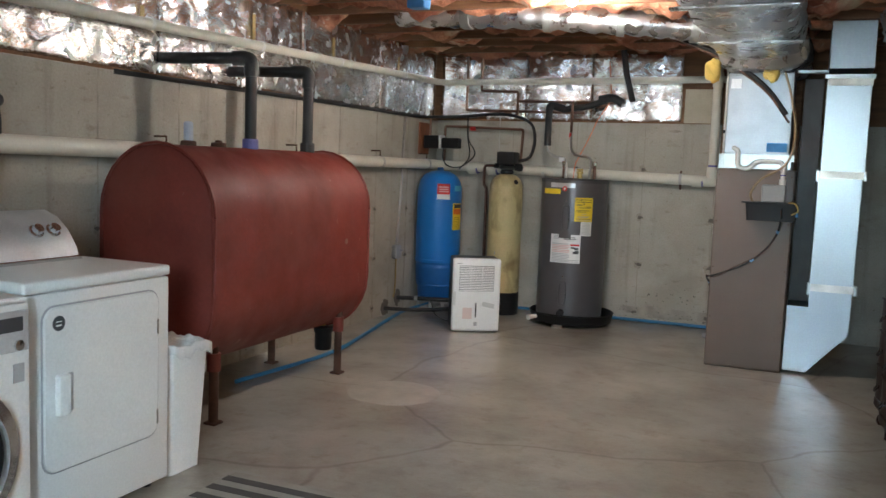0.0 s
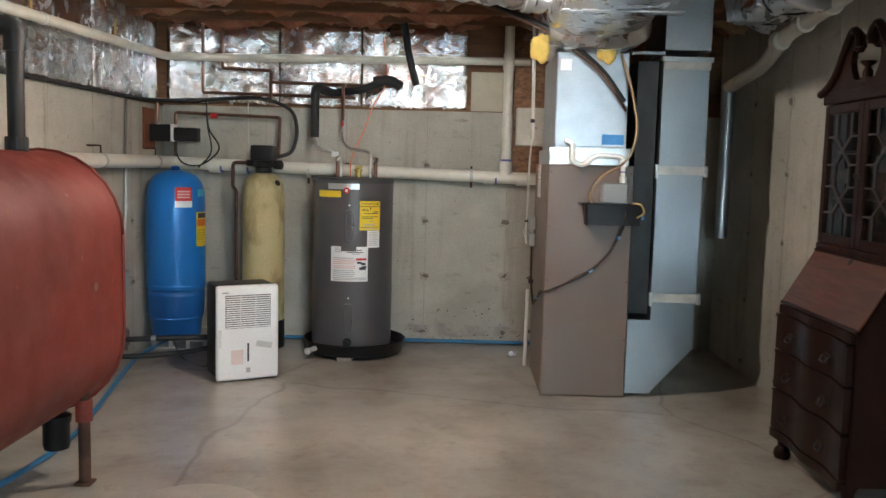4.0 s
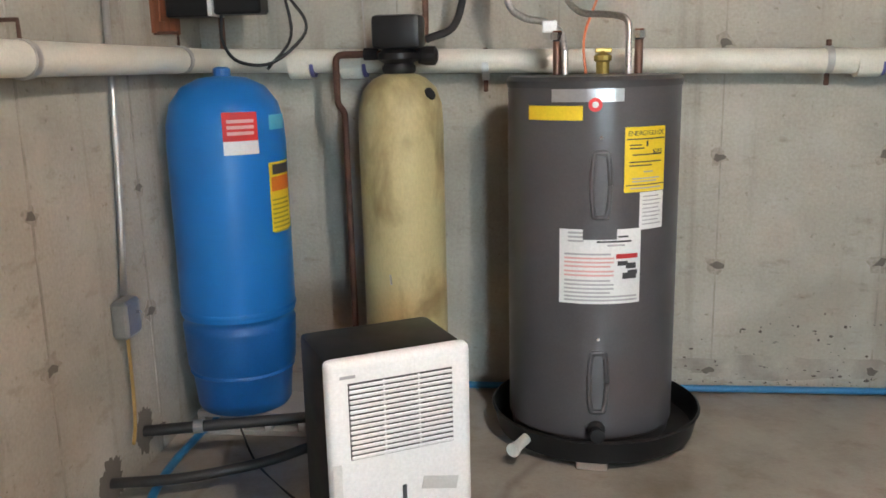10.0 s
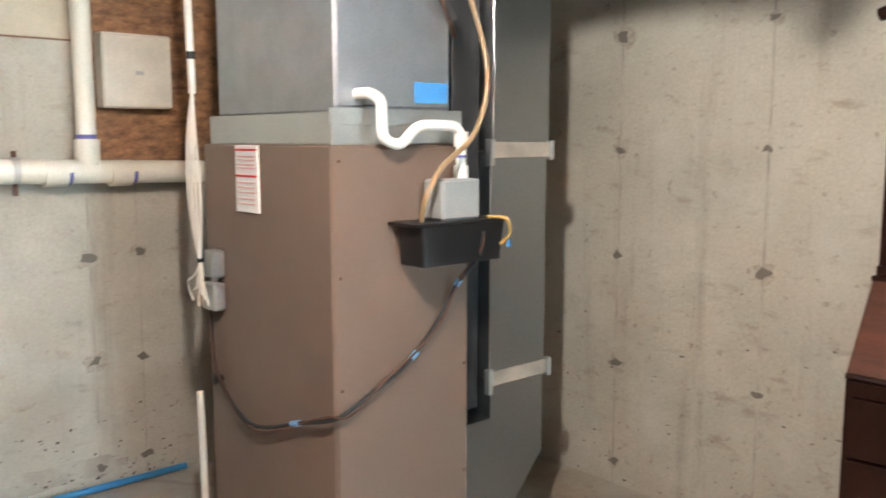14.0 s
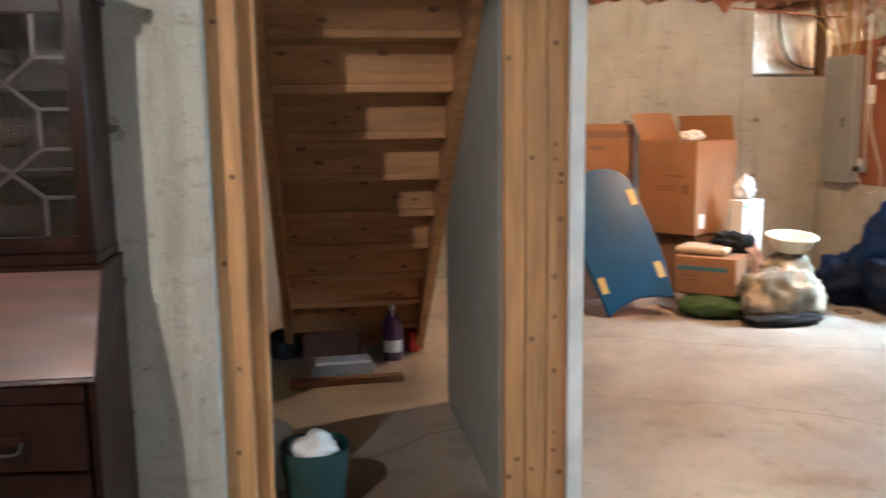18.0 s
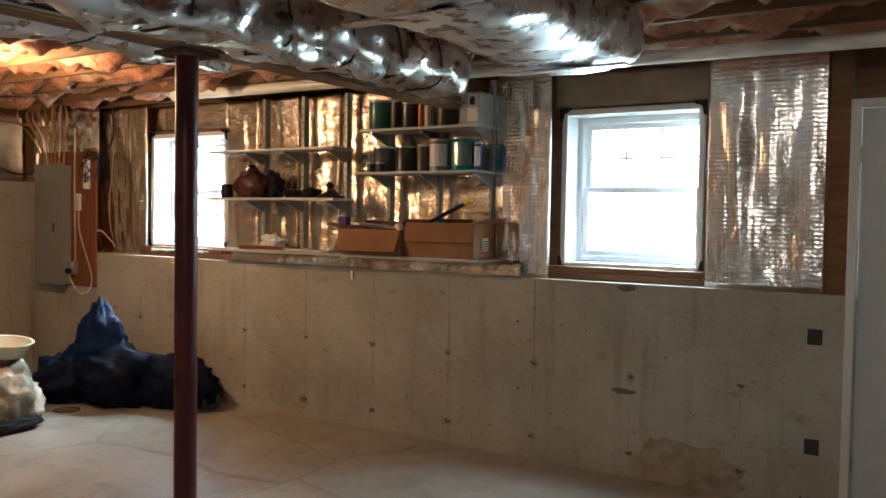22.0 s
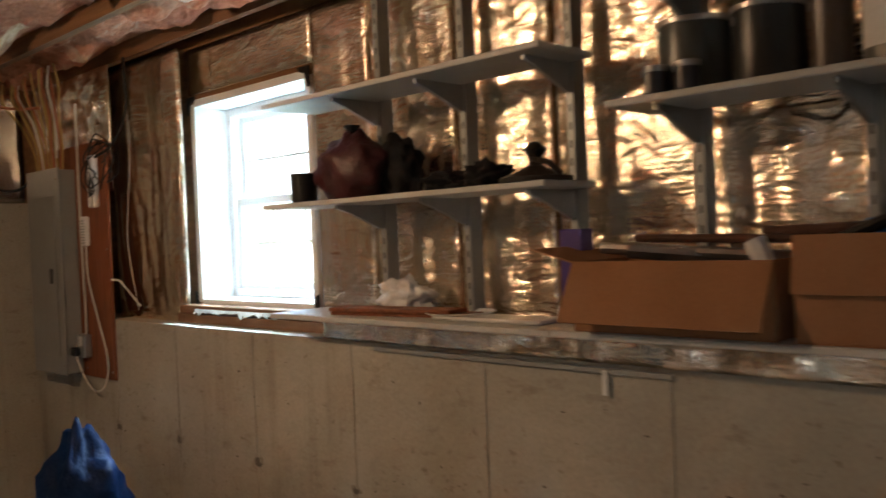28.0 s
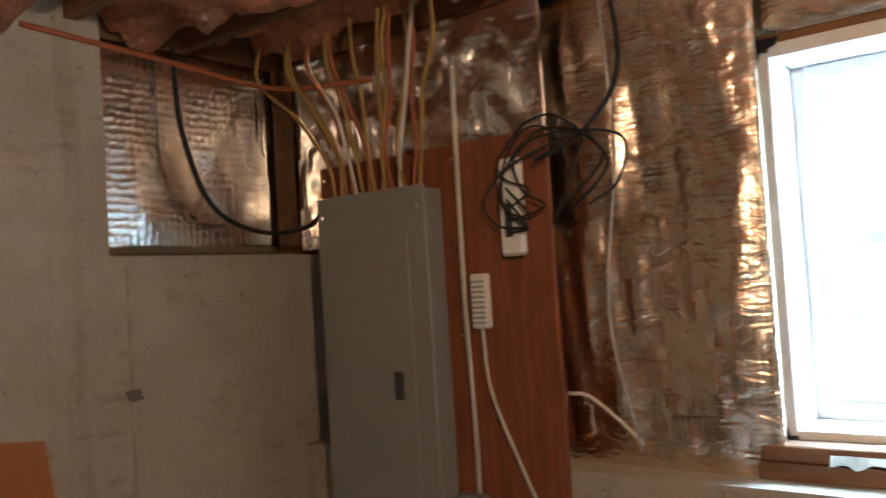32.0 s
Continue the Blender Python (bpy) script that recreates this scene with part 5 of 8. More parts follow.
part("warning_head", wrap_label(HR, on_rating(272.5), on_rating(279), 0.698, 0.713, 0.003), M_INK_RED, wl)
for a0, a1, z0, z1 in ((273, 276, 0.675, 0.69), (275.5, 278.5, 0.665, 0.683), (274.5, 278.7, 0.632, 0.652), (276, 279, 0.645, 0.66)):
    part("pictogram", wrap_label(HR, on_rating(a0), on_rating(a1), z0, z1, 0.003), M_INK, wl)
part("drain_valve", moved(lathe([(0.016, 0), (0.03, 0.004), (0.03, 0.012), (0.016, 0.02), (0.016, 0.05), (0.024, 0.052), (0.024, 0.065), (0, 0.066)], 14), on_cyl(HR, 271, 0.13, 0)), M_BLACK, wh)
part("relief_valve", lathe([(0.022, 0), (0.022, 0.04), (0.03, 0.045), (0.03, 0.06), (0.012, 0.07), (0, 0.09)], 12, (0.03, 0.02, 1.26)), M_BRASS, wh)
part("lever", box(0.005, 0.06, 0.012, 0.028, 1.33, 1.345, 0.003), M_BRASS, wh)
for x, y in ((-0.12, 0.05), (0.15, 0.05)):
    part("nipple", lathe([(0.014, 1.258), (0.014, 1.40)], 12, (x, y, 0)), M_COPPER, wh, smooth=40)
    part("union_nut", lathe([(0.02, 1.37), (0.022, 1.375), (0.022, 1.40), (0.018, 1.405)], 8, (x, y, 0)), M_CHROME, wh)
pan = thing("drain_pan", "round black plastic drain pan under the heater", "pan", pose(1.515, -0.385, 0.028))
part("tray", lathe([(0, 0.0), (0.345, 0.0), (0.362, 0.075), (0.368, 0.078), (0.360, 0.084), (0.338, 0.010), (0, 0.010)], 48), M_BLACK, pan, smooth=30)
part("pan_outlet", tube([(-0.235, -0.25, 0.045), (-0.27, -0.315, 0.04), (-0.285, -0.345, 0.038)], [0.018, 0.018, 0.024], 12), M_PVC_NEW, pan, "white pipe stub", smooth=40)
for a in (265, 35, 150):
    b = thing("brick", "small grey brick wedged under the drain pan", "brick", pose(1.515 + 0.30 * math.cos(radians(a)), -0.385 + 0.30 * math.sin(radians(a)), 0, 0, 0, a + 90), "bricks under the pan")
    part("body", box(-0.05, 0.05, -0.04, 0.04, 0, 0.028, 0.003), M_BRICK, b)

dh = thing("dehumidifier", "white-fronted portable dehumidifier with a black body on the floor", "dehumidifier", pose(0.96, -1.295, 0, 0, 0, 29))
part("body", box(-0.188, 0.188, 0.03, 0.285, 0.018, 0.595, 0.02, seg=2), M_BLACK, dh, smooth=40)
part("front_panel", box(-0.195, 0.195, -0.012, 0.032, 0.008, 0.60, 0.022, seg=3), M_WHITE_P, dh, smooth=40)
# flat dark sheet, the shade between the slats painted as colour
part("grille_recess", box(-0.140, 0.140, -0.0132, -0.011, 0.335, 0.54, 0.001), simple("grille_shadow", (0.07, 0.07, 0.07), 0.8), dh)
for k in range(15):
    z = 0.338 + 0.0135 * k
    part("grille_slat", box(-0.138, 0.138, -0.0185, -0.013, z, z + 0.0085, 0.002), M_WHITE_P, dh)
for x in (-0.047, 0.047):
    part("grille_rib", box(x - 0.002, x + 0.002, -0.0165, -0.0131, 0.337, 0.538), M_WHITE_P, dh)
part("bucket_window", box(-0.006, 0.006, -0.0145, -0.011, 0.125, 0.24, 0.002), M_INK, dh)
part("maker_mark", box(-0.16, -0.12, -0.0138, -0.0118, 0.553, 0.561), M_INK_GREY, dh)
part("small_sticker", box(-0.013, 0.013, -0.0138, -0.0118, 0.055, 0.085), M_INK_GREY, dh)
part("pink_sticker", box(-0.105, -0.03, -0.0136, -0.0118, 0.11, 0.20), simple("faded_sticker", (0.72, 0.58, 0.55), 0.6), dh)
part("sticker_remains", moved(box(-0.05, 0.05, 0, 0.002, -0.018, 0.018), pose(0.10, -0.0138, 0.225, 0, 12, 0)), simple("torn_sticker", (0.62, 0.62, 0.60), 0.6), dh)
part("torn_label", box(-0.188, -0.165, -0.0136, -0.0118, 0.22, 0.33), simple("clear_film", (0.68, 0.68, 0.66), 0.3), dh)
for x in (-0.15, 0.15):
    for y in (0.07, 0.25):
        part("caster", lathe([(0.014, 0), (0.014, 0.018)], 10, (x, y, 0)), M_BLACK, dh)
part("power_cord", tube(curve_through([(-0.15, 0.28, 0.10), (-0.18, 0.42, 0.012), (-0.25, 0.75, 0.006), (-0.28, 0.9, 0.10)]), 0.004, 6), M_RUBBER, dh, smooth=True)


# ---- pipework ----
def pipe(name, pts, r, mat, label, cat="pipe", bend=0.05, n=14, group=""):
    """One run of pipe with swept corners, and a collar at each corner."""
    t = thing(name, label, cat, pose(0, 0, 0), group)
    part("run", tube(bent(pts, bend, 5), r, n), mat, t, smooth=40)
    return t


p = pipe("drain_pipe", [(0.085, -7.8, 1.36), (0.085, -0.09, 1.335), (3.05, -0.087, 1.27)], 0.044, M_PVC, "thick cream PVC drain pipe along the walls", bend=0.12, n=18)
for y in (-1.35, -2.6, -3.9, -5.1, -0.42):
    c = part("clamp", tube([(0.085, y - 0.012, 1.338), (0.085, y + 0.012, 1.338)], 0.049, 16), M_CONDUIT, p, smooth=40)
    part("hanger_rod", tube([(0.085, y, 1.37), (0.085, y, 1.43), (0.0, y, 1.43)], 0.006, 6), M_RUST, c)
for x in (1.12, 2.336):
    c = part("clamp", tube([(x - 0.012, -0.087, 1.29), (x + 0.012, -0.087, 1.29)], 0.049, 16), M_CONDUIT, p, smooth=40)
    part("hanger_rod", box(x - 0.008, x + 0.008, -0.094, -0.08, 1.20, 1.36, 0.002), M_RUST, c)
for x in (0.42, 0.62, 2.47, 2.71):
    part("coupling", tube([(x - 0.04, -0.087, 1.318 - 0.017 * x), (x + 0.04, -0.087, 1.318 - 0.017 * x)], 0.050, 16), M_PVC, p, smooth=40)
    part("primer_band", tube([(x + 0.042, -0.087, 1.318 - 0.017 * x), (x + 0.056, -0.087, 1.318 - 0.017 * x)], 0.0448, 16), M_PRIMER, p, smooth=40)
v = pipe("vent_stack", [(2.592, -0.087, 1.28), (2.592, -0.087, 2.40)], 0.036, M_PVC, "upright cream PVC vent pipe on the drain", n=16)
part("tee", tube([(2.592, -0.087, 1.30), (2.592, -0.087, 1.40)], 0.046, 16), M_PVC, v, smooth=40)
part("primer_band", tube([(2.592, -0.087, 1.402), (2.592, -0.087, 1.418)], 0.0368, 16), M_PRIMER, v, smooth=40)
part("tee", tube([(2.592, -0.087, 2.07), (2.592, -0.087, 2.19)], 0.042, 16), M_PVC, v, smooth=40)
p = pipe("upper_drain_pipe", [(0.06, -7.8, 1.93), (0.06, -0.08, 2.115), (2.75, -0.08, 2.135)], 0.029, M_PVC, "cream PVC pipe sloping along the foil", bend=0.1)
for y in (-0.9, -2.0, -3.0, -4.0, -5.0):
    part("strap", tube([(0.06, y - 0.01, 1.93 + 0.185 * (y + 7.8) / 7.72), (0.06, y + 0.01, 1.93 + 0.185 * (y + 7.8) / 7.72)], 0.034, 12), M_PVC_NEW, p, smooth=40)
    part("hanger", box(0.0, 0.006, y - 0.014, y + 0.014, 1.95 + 0.185 * (y + 7.8) / 7.72, 2.25 if y > -3.5 else 2.12), M_CABLE_Y, p)

L_CU = "tarnished brown copper water pipe on the wall"
pipe("copper_pipe", [(0.32, -0.06, 2.36), (0.32, -0.06, 1.86), (1.46, -0.06, 1.845)], 0.012, M_COPPER, L_CU, bend=0.02, n=8, group="copper pipes")
pipe("copper_pipe", [(0.47, -0.07, 2.36), (0.47, -0.07, 2.04), (0.83, -0.07, 2.03), (0.83, -0.07, 1.80)], 0.012, M_COPPER, L_CU, bend=0.02, n=8, group="copper pipes")
pipe("copper_pipe", [(0.83, -0.065, 1.945), (1.75, -0.065, 1.935), (1.39, -0.10, 1.93), (1.39, -0.22, 1.93), (1.39, -0.24, 1.64)], 0.012, M_COPPER, L_CU, bend=0.02, n=8, group="copper pipes")
pipe("copper_pipe", [(0.125, -0.10, 1.30), (0.125, -0.10, 1.705), (0.905, -0.10, 1.685), (0.905, -0.14, 1.40), (0.88, -0.2, 1.36)], 0.012, M_COPPER, L_CU, bend=0.02, n=8, group="copper pipes")
pipe("copper_pipe", [(0.06, -0.30, 1.84), (0.06, -0.30, 1.61)], 0.012, M_COPPER, L_CU, bend=0.02, n=8, group="copper pipes")
pipe("copper_pipe", [(0.78, -0.22, 1.345), (0.585, -0.22, 1.345), (0.585, -0.22, 1.17), (0.61, -0.22, 1.14), (0.615, -0.22, 0.2), (0.5, -0.3, 0.13)], 0.013, M_RUST, "dark drain tube beside the treatment tank", bend=0.03, n=8)
t = pipe("insulated_pipe", [(1.20, -0.30, 1.54), (1.20, -0.30, 1.86)], 0.03, M_RUBBER, "pipe in black foam sleeve above the heater", n=14)
part("foam_elbow", tube(bent([(1.20, -0.30, 1.84), (1.20, -0.27, 1.90), (1.30, -0.14, 1.87)], 0.05), 0.033, 12), M_RUBBER, t, smooth=40)
part("foam_sleeve", tube(bent([(1.30, -0.15, 1.87), (1.50, -0.10, 1.90), (1.66, -0.09, 1.96)], 0.04), 0.028, 12), M_RUBBER, t, smooth=40)
t = pipe("insulated_pipe", [(1.60, -0.12, 1.96), (1.72, -0.12, 1.98), (1.80, -0.1, 1.93)], 0.036, M_RUBBER, "elbow in black foam sleeve on the foil", bend=0.06)
t = pipe("foam_sleeve", [(1.83, -0.30, 2.36), (1.86, -0.28, 2.16), (1.92, -0.26, 1.93)], 0.026, M_RUBBER, "loose black foam sleeve hanging from the joists")
t = pipe("supply_hose", [(1.40, -0.38, 1.25), (1.40, -0.37, 1.34)], 0.012, M_FLEX, "braided flexible hose to the heater", "hose")
part("braid", tube(curve_through([(1.20, -0.30, 1.55), (1.22, -0.30, 1.485), (1.27, -0.31, 1.45), (1.335, -0.32, 1.435), (1.385, -0.35, 1.40), (1.40, -0.37, 1.34)]), 0.012, 8), M_FLEX, t, smooth=True)
part("white_tag", box(1.325, 1.375, -0.355, -0.315, 1.40, 1.44, 0.004), M_PAPER, t)
t = pipe("supply_hose", [(1.61, -0.38, 1.25), (1.61, -0.36, 1.44), (1.55, -0.33, 1.455), (1.45, -0.30, 1.46), (1.40, -0.27, 1.52), (1.39, -0.24, 1.66)], 0.011, M_FLEX, "braided flexible hose to the heater", "hose", bend=0.05)
part("red_tag", box(1.380, 1.400, -0.258, -0.236, 1.60, 1.66, 0.003), M_INK_RED, t)
pipe("orange_wire", [(1.66, -0.05, 2.3), (1.70, -0.07, 1.95), (1.60, -0.12, 1.80), (1.555, -0.22, 1.62), (1.46, -0.32, 1.38), (1.47, -0.38, 1.26)], 0.0045, M_ORANGE, "loose orange wire down to the heater", "wire", bend=0.2, n=6)
t = thing("black_hose", "thick black hose looping down to the valve head", "hose", pose(0, 0, 0))
part("run", tube(curve_through([(-0.0, -4.2, 1.75), (0.02, -2.0, 1.765), (0.04, -0.5, 1.77), (0.3, -0.1, 1.80), (0.72, -0.12, 1.82), (0.98, -0.16, 1.75), (1.05, -0.2, 1.6), (1.02, -0.22, 1.44), (0.92, -0.25, 1.39)], 8), 0.014, 8), M_RUBBER, t, smooth=True)
ctl = thing("pump_controller", "black pump control box on a small plywood board", "control box", pose(0, 0, 0))
part("backboard", box(0.0, 0.014, -0.44, -0.22, 1.43, 1.72, 0.003), M_PLY, ctl)
part("backboard", box(0.0145, 0.02, -0.40, -0.25, 1.47, 1.60, 0.001), M_PLY, ctl)
part("body", box(0.0205, 0.174, -0.36, -0.25, 1.485, 1.605, 0.006), M_BLACK, ctl)
part("cover", box(0.192, 0.36, -0.355, -0.255, 1.49, 1.585, 0.008), M_BLACK, ctl)
part("clip", box(0.175, 0.191, -0.366, -0.245, 1.485, 1.607, 0.002), M_PAPER, ctl)
part("cord", tube(curve_through([(0.33, -0.22, 1.30), (0.42, -0.2, 1.42), (0.38, -0.16, 1.62), (0.37, -0.14, 1.80)]), 0.006, 6), M_RUBBER, ctl, smooth=True)
part("cord", tube(curve_through([(0.20, -0.30, 1.50), (0.205, -0.32, 1.40), (0.26, -0.33, 1.33), (0.37, -0.31, 1.32), (0.47, -0.26, 1.40), (0.48, -0.22, 1.47), (0.40, -0.18, 1.58), (0.37, -0.15, 1.72)]), 0.006, 6), M_RUBBER, ctl, smooth=True)
part("red_clip", box(0.40, 0.45, -0.16, -0.13, 1.665, 1.70, 0.004), M_INK_RED, ctl)
pipe("grey_wire", [(0.65, -0.03, 1.80), (0.66, -0.05, 1.4), (0.70, -0.07, 0.9), (0.80, -0.45, 0.55)], 0.004, M_CONDUIT, "thin grey wire behind the tanks", "wire", bend=0.2, n=6)
cd = thing("conduit_box", "steel conduit down to a grey junction box on the wall", "junction box", pose(0, -0.87, 0))
part("conduit", tube(bent([(0.02, 0.10, 1.75), (0.02, 0.06, 1.0), (0.022, 0.01, 0.62)], 0.3), 0.011, 10), M_CONDUIT, cd, smooth=True)
part("conduit_coupling", tube([(0.02, 0.075, 1.02), (0.02, 0.073, 1.06)], 0.014, 10), M_CONDUIT, cd)
jb = part("box", box(0.0, 0.055, -0.05, 0.05, 0.49, 0.61, 0.01), M_BOX_STEEL, cd)
part("switch", moved(lathe([(0.006, 0), (0.005, 0.014), (0, 0.015)], 8), pose(0.055, 0.015, 0.565, 0, 90, 0)), M_CHROME, jb)
part("cable", tube(curve_through([(0.025, 0.0, 0.49), (0.022, 0.005, 0.3), (0.03, -0.02, 0.2), (0.05, -0.08, 0.16)]), 0.006, 6), M_CABLE_Y, cd, smooth=True)
t = pipe("black_water_line", [(0.0, -0.78, 0.125), (0.18, -0.74, 0.13), (0.62, -0.62, 0.13), (0.75, -0.45, 0.15), (0.62, -0.33, 0.18), (0.47, -0.3, 0.20)], 0.019, M_BLACKPIPE, "black water line out of the wall to the tank", bend=0.12)
part("hose_clamp", tube([(0.16, -0.745, 0.13), (0.19, -0.738, 0.13)], 0.023, 12), M_CONDUIT, t)
pipe("black_water_line", [(0.0, -1.02, 0.06), (0.22, -0.98, 0.062), (0.5, -0.85, 0.075), (0.72, -0.62, 0.11)], 0.017, M_BLACKPIPE, "black plastic line out of the wall", bend=0.15)
t = thing("blue_tube", "blue plastic tube along the foot of the walls", "tube", pose(0, 0, 0))
part("run", tube(curve_through([(0.35, -3.6, 0.02), (0.42, -2.7, 0.02), (0.34, -2.1, 0.02), (0.16, -1.2, 0.02), (0.10, -0.7, 0.022), (0.18, -0.09, 0.022), (0.6, -0.045, 0.022), (1.5, -0.04, 0.022), (2.4, -0.035, 0.022), (2.95, -0.04, 0.022)], 8), 0.014, 8), M_BLUE_HOSE, t, smooth=True)
# white box and board on the north wall
ob_ = thing("wall_backboard", "brown strand board fixed above the drain pipe", "board", pose(0, 0, 0))
part("board", box(2.64, 3.25, -0.02, -0.002, 1.31, 2.30, 0.002), M_OSB, ob_)
wb = thing("white_panel_box", "small cream steel control box on strand board", "control box", pose(0, 0, 0))
part("body", box(2.66, 2.93, -0.10, -0.022, 1.52, 1.80, 0.006), simple("cream_box_paint", (0.60, 0.57, 0.49), 0.5), wb)
part("cover_seam", box(2.664, 2.926, -0.104, -0.1005, 1.53, 1.79, 0.003), simple("cream_box_paint_front", (0.63, 0.60, 0.52), 0.45), wb)
part("badge", box(2.785, 2.815, -0.1065, -0.1042, 1.645, 1.66), M_INK_GREY, wb)

# ---- furnace ----
fu = thing("furnace", "tall taupe furnace cabinet with a grey coil box above", "furnace", pose(0, 0, 0))
part("cabinet", box(2.76, 3.265, -1.45, -0.70, 0.0, 1.385, 0.006), M_BRONZE_CAB, fu)
part("front_panel", box(2.766, 3.259, -1.456, -1.4505, 0.01, 1.375, 0.003), M_BRONZE_CAB, fu)
for x in (2.78, 3.245):
    for z in (0.35, 0.70, 1.02, 1.34):
        part("screw", moved(lathe([(0, 0.003), (0.005, 0.002), (0.005, 0)], 8), pose(x, -1.456, z, 90, 0, 0)), M_RUST, fu)
part("transition", box(2.775, 3.235, -1.43, -0.72, 1.385, 1.475, 0.003), M_TAPE_CLEAR, fu, "foil-taped transition collar")
part("tape_strip", box(2.765, 3.25, -1.437, -1.4305, 1.44, 1.485, 0.001), M_TAPE_CLEAR, fu)
part("tape_corner", box(2.768, 2.80, -1.442, -1.4375, 1.378, 1.47, 0.001), M_TAPE_CLEAR, fu)
coil = part("coil_box", box(2.795, 3.215, -1.42, -0.75, 1.477, 2.035, 0.004), M_GALV_DULL, fu, "grey painted coil box")
part("access_panel", box(2.80, 3.205, -1.426, -1.4205, 1.49, 2.02, 0.003), M_GALV_DULL, coil)
part("sticker", box(2.815, 2.88, -1.4285, -1.4265, 1.93, 1.995), M_PAPER, coil)
part("blue_tape", box(3.07, 3.20, -1.4295, -1.4268, 1.505, 1.565), M_TAPE_BLUE, coil)
part("side_label", box(2.752, 2.7595, -1.07, -0.93, 1.175, 1.382, 0.002), M_PAPER, fu, "curled white instruction sheet")
for z in (1.365, 1.285):
    part("sheet_print", box(2.749, 2.7518, -1.065, -0.935, z, z + 0.006), M_INK_RED, fu)
for z in (1.345, 1.335, 1.32, 1.31, 1.265, 1.25, 1.235, 1.215, 1.20):
    part("sheet_print", box(2.7495, 2.7518, -1.055, -0.945, z, z + 0.004), M_INK_PINK, fu)
part("gas_cock", moved(lathe([(0.012, 0), (0.012, 0.02), (0.02, 0.03), (0, 0.035)], 10), pose(2.76, -0.78, 0.60, 0, -90, 0)), M_BLACK, fu)
pump = thing("condensate_pump", "grey condensate pump on a black tray on the furnace", "pump", pose(0, 0, 0))
part("tray", taper(0.155, 0.055, 0.165, 0.062, 0.118, 0.004, 0.012), M_BLACK, pump, smooth=50).matrix_basis = pose(3.135, -1.52, 1.042)
part("tray_lip", box(2.945, 3.30, -1.585, -1.457, 1.157, 1.166, 0.002), M_BLACK, pump)
part("housing", box(3.065, 3.215, -1.56, -1.47, 1.166, 1.285, 0.008), M_GREY_PANEL, pump)
part("yellow_wire", tube(curve_through([(3.24, -1.56, 1.17), (3.28, -1.60, 1.165), (3.30, -1.60, 1.12), (3.26, -1.60, 1.09)]), 0.006, 6), M_CABLE_Y, pump, smooth=True)
part("wire_nut", lathe([(0.009, 0), (0.004, 0.025), (0, 0.026)], 8, (3.295, -1.60, 1.08)), M_TAPE_BLUE, pump)
part("drain_tube", tube(curve_through([(3.01, -1.53, 1.165), (3.0, -1.56, 1.23), (3.06, -1.56, 1.32), (3.20, -1.55, 1.42), (3.25, -1.55, 1.6), (3.21, -1.50, 1.85), (3.15, -1.46, 2.05)]), 0.008, 8), simple("amber_vinyl_tube", (0.30, 0.20, 0.11), 0.3), pump, smooth=True)
trap = pipe("condensate_trap", [(2.865, -1.42, 1.525), (2.865, -1.49, 1.525), (2.895, -1.50, 1.505), (2.895, -1.50, 1.40), (2.96, -1.50, 1.38), (3.02, -1.50, 1.44), (3.19, -1.50, 1.44), (3.19, -1.50, 1.29)], 0.0155, M_PVC_NEW, "white PVC condensate trap on the coil box", bend=0.05, n=12)
for z in (1.30, 1.40):
    part("coupling", tube([(3.19, -1.50, z - 0.022), (3.19, -1.50, z + 0.022)], 0.022, 12), M_PVC_NEW, trap, smooth=40)
part("primer_band", tube([(3.19, -1.50, 1.345), (3.19, -1.50, 1.353)], 0.0175, 12), M_PRIMER, trap, smooth=40)
t = thing("furnace_cable", "black cable bundle hanging across the furnace front", "cable", pose(0, 0, 0))
pts = curve_through([(2.745, -0.74, 0.90), (2.745, -0.77, 0.63), (2.742, -0.99, 0.50), (2.742, -1.29, 0.575), (2.742, -1.455, 0.625), (2.79, -1.466, 0.64), (2.88, -1.466, 0.68), (3.0, -1.468, 0.74), (3.12, -1.47, 0.85), (3.18, -1.49, 0.96), (3.20, -1.57, 1.06), (3.20, -1.59, 1.13)], 6)
part("main_cable", tube(pts, 0.0065, 8), M_RUBBER, t, smooth=True)
part("thin_wire", tube([q + Vector((-0.004, -0.006, 0.014 * math.sin(k * 0.35))) for k, q in enumerate(pts)], 0.0035, 5), M_RUST, t, smooth=True)
for k in (17, 43, 54):
    part("blue_tape", tube([pts[k], pts[k + 1]], 0.0095, 8), simple("pale_blue_tape", (0.20, 0.42, 0.68), 0.6) if k == 17 else bpy.data.materials["pale_blue_tape"], t)
t = thing("white_cables", "bunch of white cables hanging beside the furnace", "cable", pose(0, 0, 0))
part("main_cable", tube(curve_through([(2.72, -0.665, 2.3), (2.725, -0.69, 1.95), (2.728, -0.70, 1.55)]), 0.012, 10), M_CABLE_W, t, smooth=True)
for bow, end, tip in ((0.055, -0.79, 0.875), (-0.035, -0.71, 0.90), (0.02, -0.815, 0.86), (-0.005, -0.745, 0.85), (0.035, -0.77, 0.89)):
    part("cable", tube(curve_through([(2.727, -0.70, 1.56), (2.715, -0.715 + bow * 0.7, 1.40), (2.71, -0.735 + bow, 1.22), (2.705, -0.755 + 0.4 * bow, 1.06), (2.70, -0.77 - 0.3 * bow, 0.97), (2.700, (end - 0.77) / 2, 0.915), (2.703, end, tip)]), 0.0042, 6), M_CABLE_W, t, smooth=True)
part("loose_end", tube(curve_through([(2.70, -0.765, 0.99), (2.695, -0.73, 0.95), (2.69, -0.695, 0.93), (2.70, -0.68, 0.90), (2.71, -0.69, 0.86)]), 0.004, 6), M_CABLE_W, t, smooth=True)
